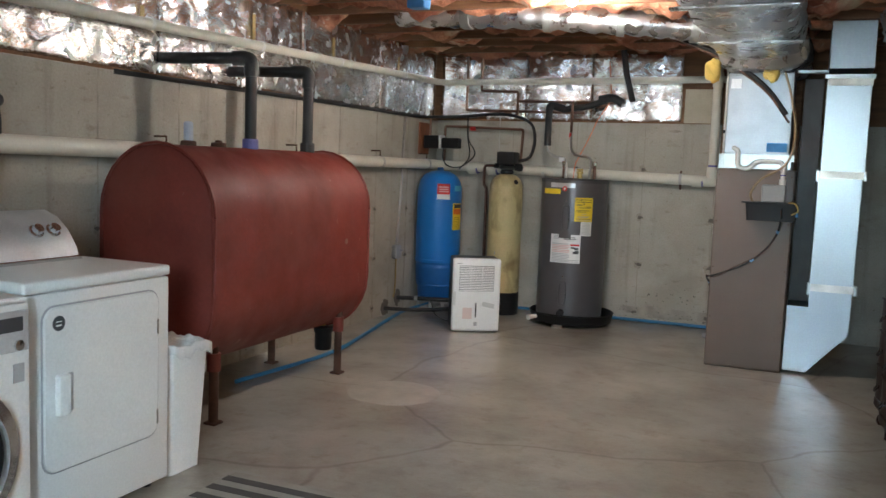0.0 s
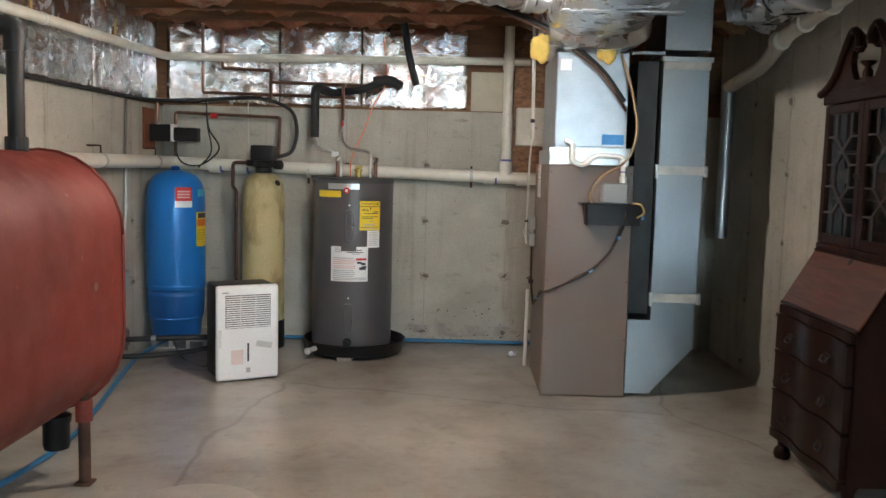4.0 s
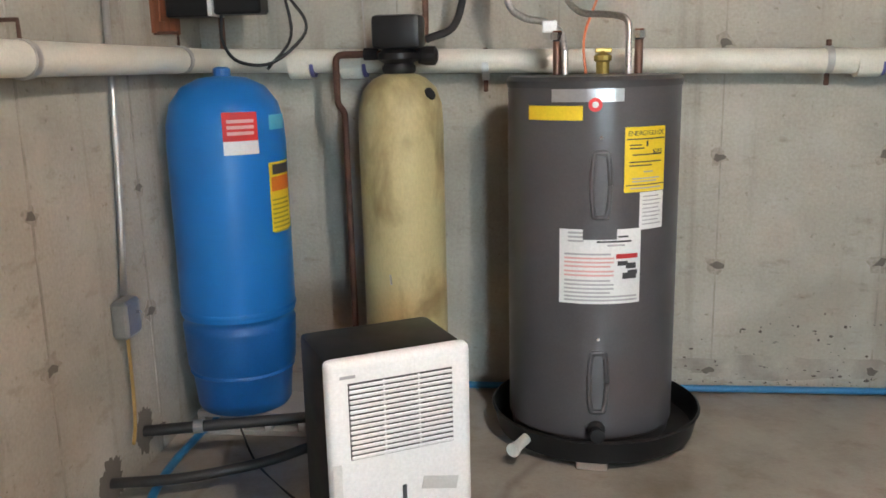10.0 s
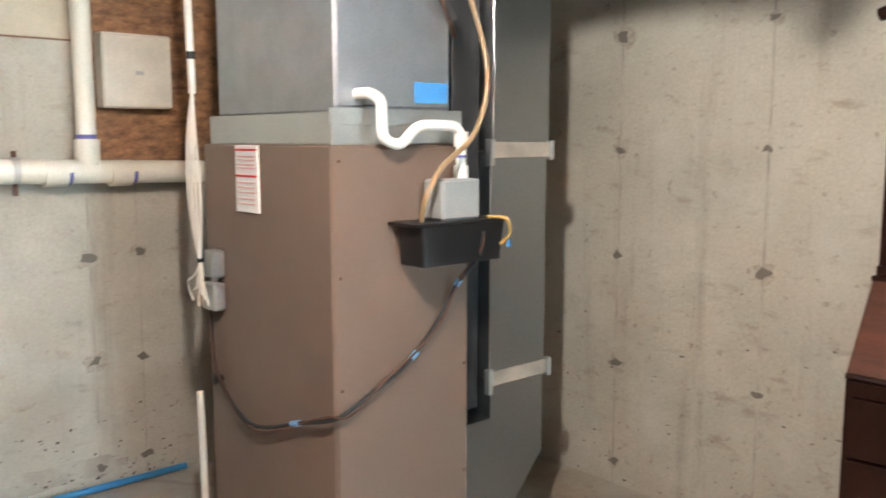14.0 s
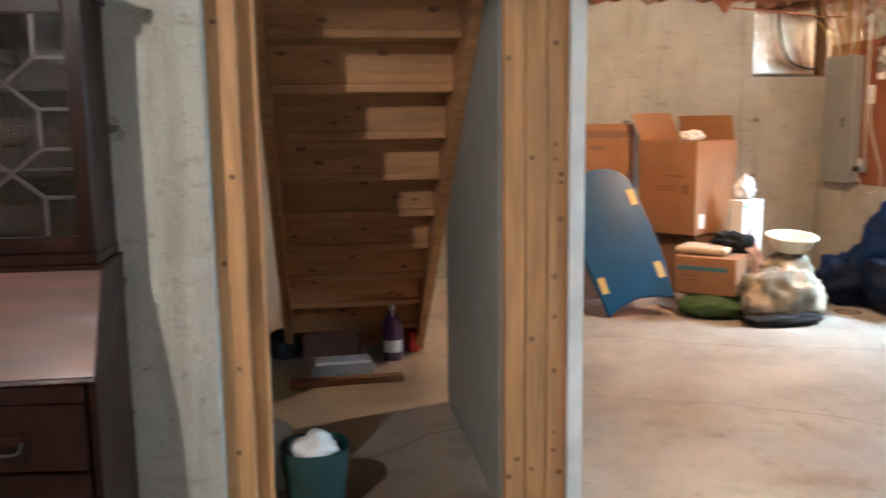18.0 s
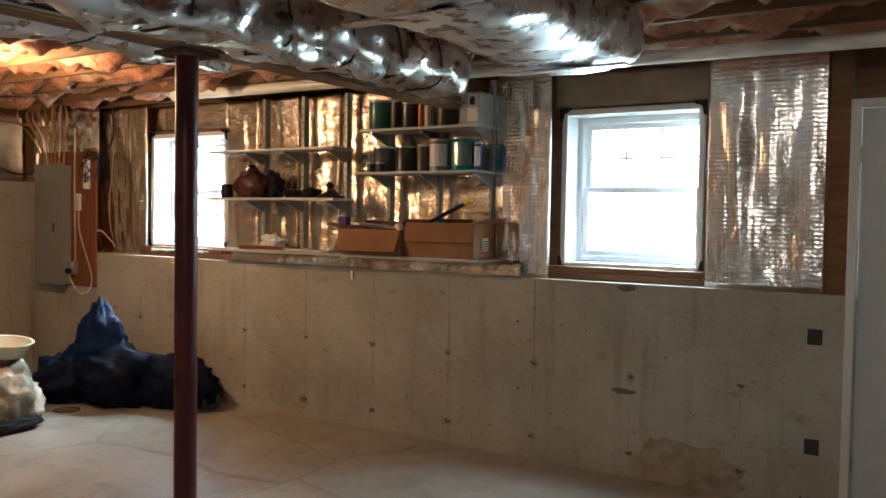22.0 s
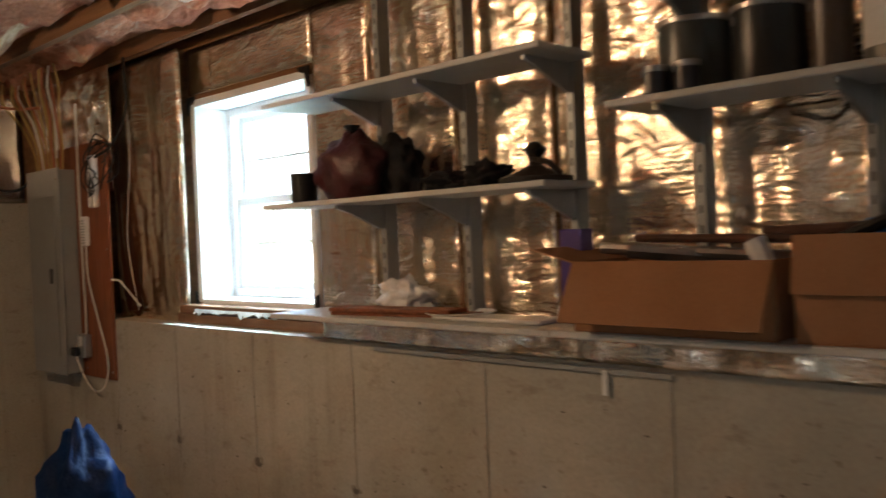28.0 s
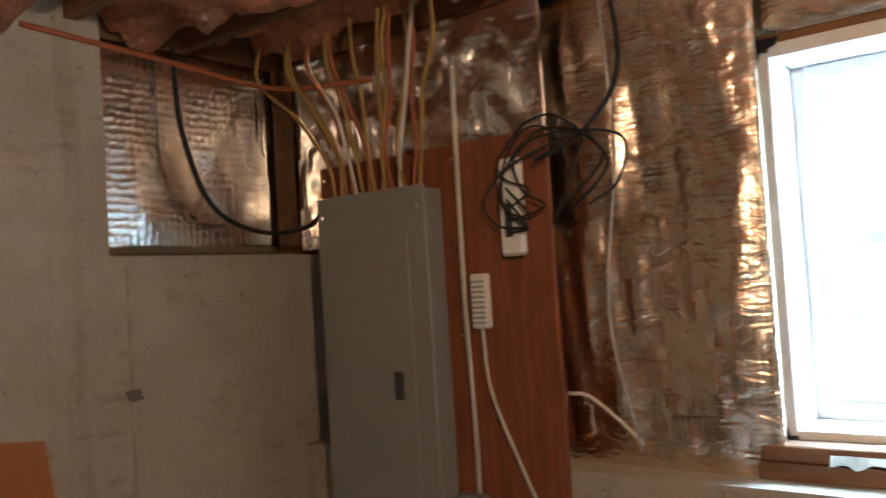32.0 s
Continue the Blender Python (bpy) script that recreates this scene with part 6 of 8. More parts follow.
part("tie", tube([(2.7272, -0.697, 1.66), (2.7275, -0.698, 1.685)], 0.0155, 8), M_BLACK, t)
part("tie", tube([(2.704, -0.762, 1.0), (2.703, -0.764, 1.012)], 0.013, 8), M_BLACK, t)
sb = thing("service_switch", "two steel switch boxes on the furnace side", "junction box", pose(0, 0, 0))
part("box", box(2.715, 2.76, -0.83, -0.76, 0.95, 1.04, 0.006), M_BOX_STEEL, sb)
part("box", box(2.715, 2.76, -0.83, -0.74, 0.84, 0.93, 0.006), M_BOX_STEEL, sb)
part("conduit", tube([(2.738, -0.79, 0.93), (2.738, -0.79, 0.95)], 0.012, 8), M_CONDUIT, sb)
t = pipe("floor_pipe", [(2.728, -0.686, 0.0), (2.735, -0.66, 0.53)], 0.012, M_PVC_NEW, "short white pipe leaning beside the furnace")
sm = thing("crumpled_wrap", "scrap of crumpled clear plastic on the floor", "litter", pose(2.66, -0.42, 0.0))
bm = bmesh.new()
bmesh.ops.create_icosphere(bm, subdivisions=2, radius=0.035)
for q in bm.verts:
    q.co *= random.uniform(0.6, 1.2)
    q.co.z = max(q.co.z * 0.7 + 0.02, 0)
part("scrap", bm, M_CLEAR_P, sm)
# return air duct beside the furnace
rd = thing("return_duct", "shiny galvanised upright return duct with tan taped joints", "duct", pose(0, 0, 0))
part("upper_section", box(3.415, 3.685, -1.41, -0.85, 1.365, 2.02, 0.003), M_GALV, rd)
part("lower_section", box(3.405, 3.675, -1.41, -0.85, 0.60, 1.355, 0.003), M_GALV, rd)
prof = [(3.275, 0.02), (3.42, 0.02), (3.668, 0.30), (3.668, 0.60), (3.41, 0.60), (3.41, 0.47), (3.275, 0.47)]
part("boot", moved(prism(prof, 0.56), pose(0, -1.41, 0)), M_GALV, rd)
part("top_section", box(3.42, 3.69, -1.405, -0.86, 2.06, 2.37, 0.003), M_GALV, rd)
for z in (0.60, 1.36):
    part("joint_tape", box(3.40, 3.69, -1.416, -1.411, z - 0.02, z + 0.03, 0.001), M_TAPE_TAN, rd)
    part("drive_cleat", box(3.39, 3.412, -1.425, -1.40, z - 0.045, z + 0.04, 0.003), M_TAPE_CLEAR, rd)
    part("drive_cleat", box(3.678, 3.70, -1.425, -1.40, z - 0.03, z + 0.035, 0.003), M_TAPE_CLEAR, rd)
part("joint_tape", box(3.42, 3.69, -1.42, -1.411, 1.95, 1.995, 0.001), M_TAPE_TAN, rd)
part("flange", box(3.40, 3.70, -1.43, -1.40, 1.995, 2.022, 0.002), M_TAPE_CLEAR, rd)
# added black block: the shade between furnace and duct, put in as colour
part("side_backing", box(3.28, 3.40, -1.36, -0.9, 0.5, 2.0, 0.002), M_BLACKPIPE, rd, "black block standing in for shade in the gap")
part("damper_rail", box(3.23, 3.42, -1.43, -1.40, 2.03, 2.05, 0.002), M_GALV, rd)
# trunk ducts wrapped in foil
def trunk(name, x0, x1, y0, y1, z0, z1, label, wob=0.012, n=60, m=28, seed=0.0, mat=None):
    """A soft foil-wrapped duct of rounded section along y."""
    bm = bmesh.new()
    cx, cz, a, b = (x0 + x1) / 2, (z0 + z1) / 2, (x1 - x0) / 2, (z1 - z0) / 2
    rings = []
    for i in range(n + 1):
        y = y0 + (y1 - y0) * i / n
        ring = []
        for k in range(m):
            t = 2 * math.pi * k / m
            c, s = math.cos(t), math.sin(t)
            e = 0.62
            w = 1 + wob / max(a, b) * noise.fractal(Vector((c * 2 + seed, y * 5, s * 2)), 1.0, 2.0, 3) * 2
            sag = 0.012 * math.sin(y * 7.7 + seed)
            f = 0.96 if i in (0, n) else 1.0
            ring.append(bm.verts.new((cx + f * a * w * math.copysign(abs(c) ** e, c), y, cz + f * b * w * math.copysign(abs(s) ** e, s) + sag * 0.4)))
        rings.append(ring)
    for p_, q_ in zip(rings, rings[1:]):
        for k in range(m):
            bm.faces.new((p_[k], p_[(k + 1) % m], q_[(k + 1) % m], q_[k]))
    bm.faces.new(rings[0])
    bm.faces.new(rings[-1])
    bmesh.ops.recalc_face_normals(bm, faces=bm.faces[:])
    t = thing(name, label, "duct", pose(0, 0, 0), "foil-wrapped ducts")
    part("wrap", bm, mat or M_DUCT_FOIL, t, smooth=True)
    return t


t = trunk("supply_duct", 2.70, 3.26, -7.22, -1.55, 2.10, 2.40, "foil-wrapped supply trunk duct under the joists", 0.014, 110)
for y in (-7.0, -5.9, -4.7, -3.5, -2.4):
    part("tape_band", box(2.695, 3.265, y - 0.03, y + 0.03, 2.088, 2.10, 0.004), M_DUCT_FOIL, t)
trunk("supply_plenum", 2.72, 3.30, -1.60, -0.72, 2.036, 2.40, "foil-wrapped plenum above the coil box", 0.02, 24, seed=3)
bd_ = trunk("branch_duct", 3.80, 4.12, -7.62, -3.6, 2.115, 2.395, "crinkled foil flexible duct under the joists", 0.03, 120, seed=9)
be_ = trunk("branch_duct", 4.62, 4.86, -6.7, -4.9, 2.18, 2.40, "crinkled foil flexible duct under the joists", 0.02, 50, seed=15)
bf_ = trunk("branch_duct", 3.72, 4.0, -2.35, -1.55, 2.16, 2.40, "crinkled foil flexible duct under the joists", 0.03, 30, seed=21)
for duct, cx, cz, a, b, ys in ((bd_, 3.96, 2.255, 0.163, 0.143, (-7.3, -6.95, -6.6, -6.2, -5.7, -5.2, -4.6)), (be_, 4.74, 2.29, 0.123, 0.113, (-6.4, -5.9, -5.4)), (bf_, 3.86, 2.28, 0.143, 0.123, (-2.1, -1.8))):
    for y in ys:
        ring = [(cx + a * math.copysign(abs(math.cos(q)) ** 0.62, math.cos(q)), y + 0.02 * math.sin(3 * q), cz + b * math.copysign(abs(math.sin(q)) ** 0.62, math.sin(q))) for q in [2 * math.pi * k / 24 for k in range(25)]]
        part("strap", tube(ring, 0.006, 5), M_RUBBER, duct, "thin dark tie strap", smooth=True)
t = thing("flexible_duct", "crinkled foil flexible duct across the joists", "duct", pose(0, 0, 0), "foil-wrapped ducts")
pts = curve_through([(0.5, -1.9, 2.42), (1.4, -1.95, 2.37), (2.1, -1.85, 2.33), (2.75, -1.70, 2.28)], 14)
part("wrap", tube(pts, [0.085 + 0.010 * math.sin(k * 2.1) for k in range(len(pts))], 16), M_DUCT_FOIL, t, smooth=True)
for k in (8, 18, 28, 38):
    part("strap", tube([pts[k], pts[k + 1]], 0.097, 14), M_TAPE_CLEAR, t, smooth=40)
for x, y in ((2.9, -1.47), (3.28, -1.5)):
    part_ = thing("yellow_insulation", "scrap of yellow glass wool by the plenum", "insulation", pose(x - 0.2, y + 0.02, 2.05))
    bm = bmesh.new()
    bmesh.ops.create_icosphere(bm, subdivisions=3, radius=0.07)
    for q in bm.verts:
        q.co *= 0.8 + 0.5 * noise.noise(q.co * 22)
        q.co.z *= 1.3
    part("wad", bm, simple("yellow_wool", (0.62, 0.45, 0.12), 0.95, bump=0.01) if x < 3 else bpy.data.materials["yellow_wool"], part_, smooth=True)
t = pipe("refrigerant_line", [(1.5, -1.3, 2.40), (2.2, -1.42, 2.36), (2.75, -1.47, 2.16), (3.05, -1.48, 1.93), (3.18, -1.48, 1.75)], 0.018, M_RUBBER, "black foam-covered refrigerant line to the coil box", bend=0.35)
part("copper_line", tube(bent([(1.5, -1.34, 2.40), (2.2, -1.46, 2.345), (2.75, -1.51, 2.13), (3.06, -1.51, 1.90), (3.20, -1.46, 1.70)], 0.35), 0.008, 8), M_COPPER, t, smooth=True)
t = pipe("vent_pipe", [(4.10, -0.45, 1.95), (4.10, -1.1, 2.02), (4.07, -1.5, 2.14), (4.06, -2.62, 2.26)], 0.045, M_PVC, "jointed white PVC vent pipe along the wall top", bend=0.12, n=16)
for y, z in ((-1.45, 2.12), (-1.78, 2.17), (-2.1, 2.205), (-2.6, 2.258)):
    part("coupling", tube([(4.063, y - 0.04, z - 0.004), (4.063, y + 0.04, z + 0.004)], 0.054, 16), M_PVC, t, smooth=40)
pipe("vent_pipe", [(4.10, -0.45, 0.9), (4.10, -0.45, 1.95)], 0.045, M_GALV_DULL, "dull upright vent pipe behind the duct", n=14)
bt2 = thing("outlet_box", "blue plastic outlet box behind the coil box", "junction box", pose(0, 0, 0))
part("body", box(3.30, 3.36, -0.25, -0.02, 1.60, 1.70, 0.004), M_TAPE_BLUE, bt2)
bt2 = thing("outlet_box", "blue plastic ceiling box on a joist", "junction box", pose(1.05, -2.75, 2.32))
part("body", box(-0.06, 0.06, -0.05, 0.05, -0.03, 0.05, 0.006), M_TAPE_BLUE, bt2)


def bulb(at, mat, label, bar):
    b = thing("light_bulb", label, "light", pose(*at))
    part("socket", lathe([(0.055, 0.10), (0.055, 0.075), (0.03, 0.065), (0.024, 0.03)], 20), M_PAPER, b, smooth=40)
    part("ceiling_box", lathe([(0, 0.10), (0.05, 0.10), (0.05, 0.14), (0, 0.14)], 8), M_TAPE_CLEAR, b, "galvanised steel ceiling box")
    part("hanger_bar", box(-0.012, 0.012, *bar, 0.141, 0.147), M_TAPE_CLEAR, b)
    part("glass", lathe([(0.014, 0.032), (0.02, 0.015), (0.030, -0.008), (0.030, -0.022), (0.018, -0.036), (0, -0.042)], 20), mat, b, smooth=True)


bulb(N_BULB, M_BULB_N, "bare lit bulb in a ceiling socket", (-0.097, 0.271))
bulb(S_BULB, M_BULB_S, "bare warm lit bulb in a ceiling socket", (-0.227, 0.141))


# ---- secretary desk ----
sd = thing("secretary_desk", "dark mahogany secretary desk with glazed bookcase doors", "secretary", pose(0, 0, 0))
Y0, Y1, XF, XB = -3.18, -2.40, 3.80, 4.175


def wavy(z0, z1, x_front, depth, bulge):
    """A serpentine front board between two heights."""
    n, out = 20, []
    for k in range(n + 1):
        s = k / n
        out.append((x_front - bulge * math.cos(4 * math.pi * s) * 0.5 - bulge * 0.5, Y0 + 0.025 + (Y1 - Y0 - 0.05) * s))
    bm = bmesh.new()
    lo = [bm.verts.new((x, y, z0)) for x, y in out] + [bm.verts.new((x_front + depth, out[-1][1], z0)), bm.verts.new((x_front + depth, out[0][1], z0))]
    hi = [bm.verts.new((v.co.x, v.co.y, z1)) for v in lo]
    m = len(lo)
    bm.faces.new(lo)
    bm.faces.new(hi[::-1])
    for k in range(m):
        bm.faces.new((lo[k], lo[(k + 1) % m], hi[(k + 1) % m], hi[k]))
    bmesh.ops.recalc_face_normals(bm, faces=bm.faces[:])
    return bm


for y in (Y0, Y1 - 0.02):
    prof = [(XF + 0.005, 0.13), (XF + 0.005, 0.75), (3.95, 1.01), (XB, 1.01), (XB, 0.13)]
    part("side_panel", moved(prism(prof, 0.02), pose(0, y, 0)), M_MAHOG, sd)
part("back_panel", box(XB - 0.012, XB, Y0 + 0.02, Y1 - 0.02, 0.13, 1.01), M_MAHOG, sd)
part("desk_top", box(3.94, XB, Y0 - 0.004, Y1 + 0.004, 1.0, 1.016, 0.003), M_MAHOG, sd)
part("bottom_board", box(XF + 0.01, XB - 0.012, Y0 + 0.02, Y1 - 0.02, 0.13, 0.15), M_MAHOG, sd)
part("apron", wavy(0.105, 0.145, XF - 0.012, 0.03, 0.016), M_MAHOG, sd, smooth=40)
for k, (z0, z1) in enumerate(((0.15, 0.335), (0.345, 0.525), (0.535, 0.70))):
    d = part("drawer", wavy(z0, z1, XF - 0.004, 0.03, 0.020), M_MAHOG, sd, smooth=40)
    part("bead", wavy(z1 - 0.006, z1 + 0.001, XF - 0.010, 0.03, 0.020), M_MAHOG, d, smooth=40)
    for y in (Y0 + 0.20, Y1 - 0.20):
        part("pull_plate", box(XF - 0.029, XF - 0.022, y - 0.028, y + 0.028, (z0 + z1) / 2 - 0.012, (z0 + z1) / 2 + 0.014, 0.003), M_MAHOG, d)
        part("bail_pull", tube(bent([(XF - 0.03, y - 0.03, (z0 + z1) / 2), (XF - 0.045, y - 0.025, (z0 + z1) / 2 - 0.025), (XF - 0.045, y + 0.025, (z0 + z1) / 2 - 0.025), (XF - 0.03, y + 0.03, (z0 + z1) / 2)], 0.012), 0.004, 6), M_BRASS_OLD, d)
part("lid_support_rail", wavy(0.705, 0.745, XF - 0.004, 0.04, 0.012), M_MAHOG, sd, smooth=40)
ang = math.degrees(math.atan2(1.01 - 0.75, 3.95 - XF))
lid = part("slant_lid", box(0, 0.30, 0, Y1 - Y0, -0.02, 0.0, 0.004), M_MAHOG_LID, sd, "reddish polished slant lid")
lid.matrix_basis = pose(XF - 0.004, Y0, 0.752, 0, -ang, 0)
part("lid_edge", box(-0.004, 0.012, 0, Y1 - Y0, -0.022, 0.003, 0.003), M_MAHOG, lid)
part("lock_plate", moved(lathe([(0, 0.0015), (0.014, 0.0015), (0.016, 0)], 14), pose(0.275, (Y1 - Y0) / 2, 0)), M_BRASS_OLD, lid)
for y in (Y0 + 0.05, Y1 - 0.05):
    for x in (XF + 0.03, XB - 0.05):
        part("claw_foot", lathe([(0.035, 0.0), (0.042, 0.02), (0.036, 0.045), (0.022, 0.06), (0.03, 0.10), (0.045, 0.13), (0, 0.131)], 12, (x, y, 0)), M_MAHOG, sd, smooth=50)
CX, CZ0, CZ1 = 3.945, 1.016, 1.685
U0, U1 = Y0 + 0.012, Y1 - 0.012
for y in (U0, U1 - 0.022):
    part("case_side", box(CX + 0.02, XB, y, y + 0.022, CZ0, CZ1, 0.002), M_MAHOG, sd)
part("case_back", box(XB - 0.01, XB, U0 + 0.022, U1 - 0.022, CZ0, CZ1), M_MAHOG, sd)
part("case_base", box(CX - 0.004, XB, U0 - 0.004, U1 + 0.004, CZ0, CZ0 + 0.03, 0.004), M_MAHOG, sd)
for z in (1.24, 1.46):
    part("bookshelf", box(CX + 0.05, XB - 0.01, U0 + 0.022, U1 - 0.022, z, z + 0.014), M_MAHOG, sd)
mid = (U0 + U1) / 2
for ya, yb in ((mid + 0.002, U1), (U0, mid - 0.002)):
    z0, z1 = CZ0 + 0.032, CZ1 - 0.004
    dr = new("glazed_door")
    dr.parent = sd
    st_ = 0.042
    for a in ((ya, ya + st_, z0, z1), (yb - st_, yb, z0, z1), (ya + st_, yb - st_, z0, z0 + st_), (ya + st_, yb - st_, z1 - st_, z1)):
        part("stile", box(CX, CX + 0.02, a[0], a[1], a[2], a[3], 0.003), M_MAHOG, dr)
    gy0, gy1, gz0, gz1 = ya + st_, yb - st_, z0 + st_, z1 - st_
    g = part("pane", box(CX + 0.012, CX + 0.014, gy0, gy1, gz0, gz1), M_GLASS_CAB, dr)
    g.visible_shadow = False

    def at(u, v):
        return Vector((CX + 0.008, gy1 - (gy1 - gy0) * u, gz1 - (gz1 - gz0) * v))

    lines = [((0.25, 0), (0.25, 0.19)), ((0.75, 0), (0.75, 0.19)), ((0, 0.19), (0.25, 0.19)), ((0.75, 0.19), (1, 0.19)), ((0.25, 0.19), (0.75, 0.42)), ((0.75, 0.19), (0.25, 0.42)),
             ((0, 0.42), (0.25, 0.42)), ((0.75, 0.42), (1, 0.42)), ((0.25, 0.42), (0.25, 0.60)), ((0.75, 0.42), (0.75, 0.60)), ((0, 0.60), (0.25, 0.60)), ((0.75, 0.60), (1, 0.60)),
             ((0.25, 0.60), (0.75, 0.82)), ((0.75, 0.60), (0.25, 0.82)), ((0, 0.82), (0.25, 0.82)), ((0.75, 0.82), (1, 0.82)), ((0.25, 0.82), (0.25, 1)), ((0.75, 0.82), (0.75, 1))]
    for a, b in lines:
        part("muntin", tube([at(*a), at(*b)], 0.006, 4), bpy.data.materials.get("muntin_wood") or simple("muntin_wood", (0.040, 0.024, 0.019), 0.5), dr)
    kn = part("door_knob", moved(lathe([(0.005, 0), (0.009, 0.012), (0, 0.016)], 10), pose(CX, (ya if ya > mid else yb) + (0.02 if ya > mid else -0.02), 1.36, 0, -90, 0)), M_BRASS_OLD, dr)
# cornice and swan-neck pediment
prof = [(CX - 0.004, 1.685), (CX - 0.008, 1.692), (CX - 0.008, 1.735), (CX + 0.02, 1.74), (CX + 0.02, 1.685)]
part("cornice", moved(prism(prof, Y1 - Y0 + 0.004), pose(0, Y0 - 0.002, 0)), M_MAHOG, sd)
part("case_top", box(CX + 0.02, XB, Y0, Y1, 1.685, 1.70, 0.002), M_MAHOG, sd)
half = (Y1 - Y0) / 2
pc = (Y0 + Y1) / 2
for s in (1, -1):
    up = [(half + 0.02, 1.735), (half - 0.03, 1.75), (half - 0.12, 1.80), (half - 0.20, 1.90), (half - 0.25, 1.965), (0.10, 1.985), (0.055, 1.955), (0.050, 1.91), (0.085, 1.89)]
    dn = [(0.11, 1.905), (0.128, 1.885), (0.132, 1.85), (0.118, 1.812), (0.09, 1.775), (0.055, 1.766), (0.026, 1.778), (0.022, 1.762), (0.0, 1.762), (0.0, 1.735)]
    out = [(q * s, z) for q, z in up + dn]
    bm = prism(out, 0.028)
    part("swan_neck", moved(bm, Matrix.Translation((CX - 0.01, pc, 0)) @ Matrix(((0, 1, 0, 0), (1, 0, 0, 0), (0, 0, 1, 0), (0, 0, 0, 1)))), M_MAHOG, sd)
    line = curve_through([(CX - 0.016, pc + s * q, z) for q, z in up[:8]], 5)
    part("neck_moulding", tube(line, 0.019, 8), M_MAHOG, sd, smooth=True)
    part("rosette", moved(lathe([(0, 0.012), (0.02, 0.01), (0.026, 0)], 14), pose(CX - 0.012, pc + s * 0.085, 1.925, 0, -90, 0)), M_MAHOG, sd)
part("finial_block", lathe([(0.022, 1.758), (0.022, 1.80), (0.012, 1.82), (0.03, 1.835), (0.034, 1.845), (0, 1.846)], 12, (CX + 0.005, pc, 0)), M_MAHOG, sd, smooth=40)

# ---- things under the stairs ----
bx = thing("storage_box", "old brown carton full of clutter under the stairs", "box", pose(6.70, -3.78, 0, 0, 0, 3))
part("carton", taper(0.12, 0.17, 0.12, 0.17, 0.15, 0.006, 0.006), simple("old_reddish_carton", (0.17, 0.085, 0.06), 0.85, vary=0.2), bx)
part("flap", moved(box(0, 0.08, -0.16, 0.16, 0, 0.004), pose(-0.12, 0, 0.15, 0, -150, 0)), M_CARD, bx)
part("folded_paper", moved(box(-0.08, 0.08, -0.10, 0.10, 0, 0.008, 0.003), pose(0, 0.02, 0.14, 2, 3, 12)), M_PAPER, bx)
dk = thing("dark_bag", "dark cloth bag in the corner under the stairs", "bag", pose(6.66, -3.50, 0))
bm = bmesh.new()
bmesh.ops.create_icosphere(bm, subdivisions=3, radius=0.10)
for q in bm.verts:
    q.co *= 1 + 0.3 * noise.noise(q.co * 9)
    q.co.z = max(q.co.z + 0.08, 0)
part("sack", bm, M_DARKCLOTH, dk, smooth=True)
bo = thing("spray_bottle", "dark purple cleaner bottle with a clear trigger", "bottle", pose(6.52, -4.13, 0))
part("bottle", lathe([(0, 0), (0.058, 0), (0.06, 0.015), (0.06, 0.20), (0.05, 0.24), (0.025, 0.27), (0.02, 0.29)], 20), M_PURPLE, bo, smooth=50)
part("label", wrap_label(0.06, 120, 240, 0.05, 0.12), M_PAPER, bo)
part("trigger_head", box(-0.03, 0.045, -0.014, 0.014, 0.29, 0.335, 0.006), M_CLEAR_P, bo)
part("trigger", box(-0.035, -0.022, -0.008, 0.008, 0.245, 0.295, 0.003), M_CLEAR_P, bo)
rc = thing("red_can", "small red plastic container on the floor", "container", pose(6.68, -4.262, 0))
part("body", lathe([(0, 0), (0.045, 0), (0.045, 0.12), (0.03, 0.13), (0.015, 0.14), (0.015, 0.16), (0, 0.16)], 16), M_RED_P, rc, smooth=40)
sl = thing("paver", "grey flat paver lying under the stairs", "paver", pose(6.31, -3.83, 0, 0, 0, 3))
part("slab", box(-0.07, 0.07, -0.17, 0.17, 0.0, 0.055, 0.004), M_GREY_SLAB, sl)
part("slab", box(-0.065, 0.06, -0.155, 0.15, 0.0565, 0.075, 0.003), M_PAPER, sl)
bd = thing("loose_board", "brown wooden board lying on the floor", "board", pose(6.08, -3.85, 0, 0, 0, 3))
part("plank", box(-0.03, 0.03, -0.30, 0.30, 0.0, 0.035, 0.003), M_JOIST, bd)
bk = thing("bucket", "dark green plastic bucket with a white rag inside", "bucket", pose(4.59, -3.69, 0))
part("pail", taper(0.095, 0.095, 0.12, 0.12, 0.25, 0.004, 0.09), M_TEAL_P, bk, smooth=50)
bm = bmesh.new()
bmesh.ops.create_icosphere(bm, subdivisions=3, radius=0.08)
for q in bm.verts:
    q.co *= 1 + 0.45 * noise.noise(q.co * 20)
    q.co.z = q.co.z * 0.8 + 0.23
part("rag", bm, M_CLEAR_P, bk, "crumpled white rag", smooth=True)
wb2 = thing("white_bag", "crumpled white plastic bag on the floor", "bag", pose(4.83, -3.52, 0))
bm = bmesh.new()
bmesh.ops.create_icosphere(bm, subdivisions=3, radius=0.11)
for q in bm.verts:
    q.co *= 1 + 0.5 * noise.noise(q.co * 15)
    q.co.z = max(q.co.z * 1.3 + 0.12, 0)
part("bag", bm, M_CLEAR_P, wb2, smooth=True)


# ---- shelves on the south wall ----
YB = YF + 0.117


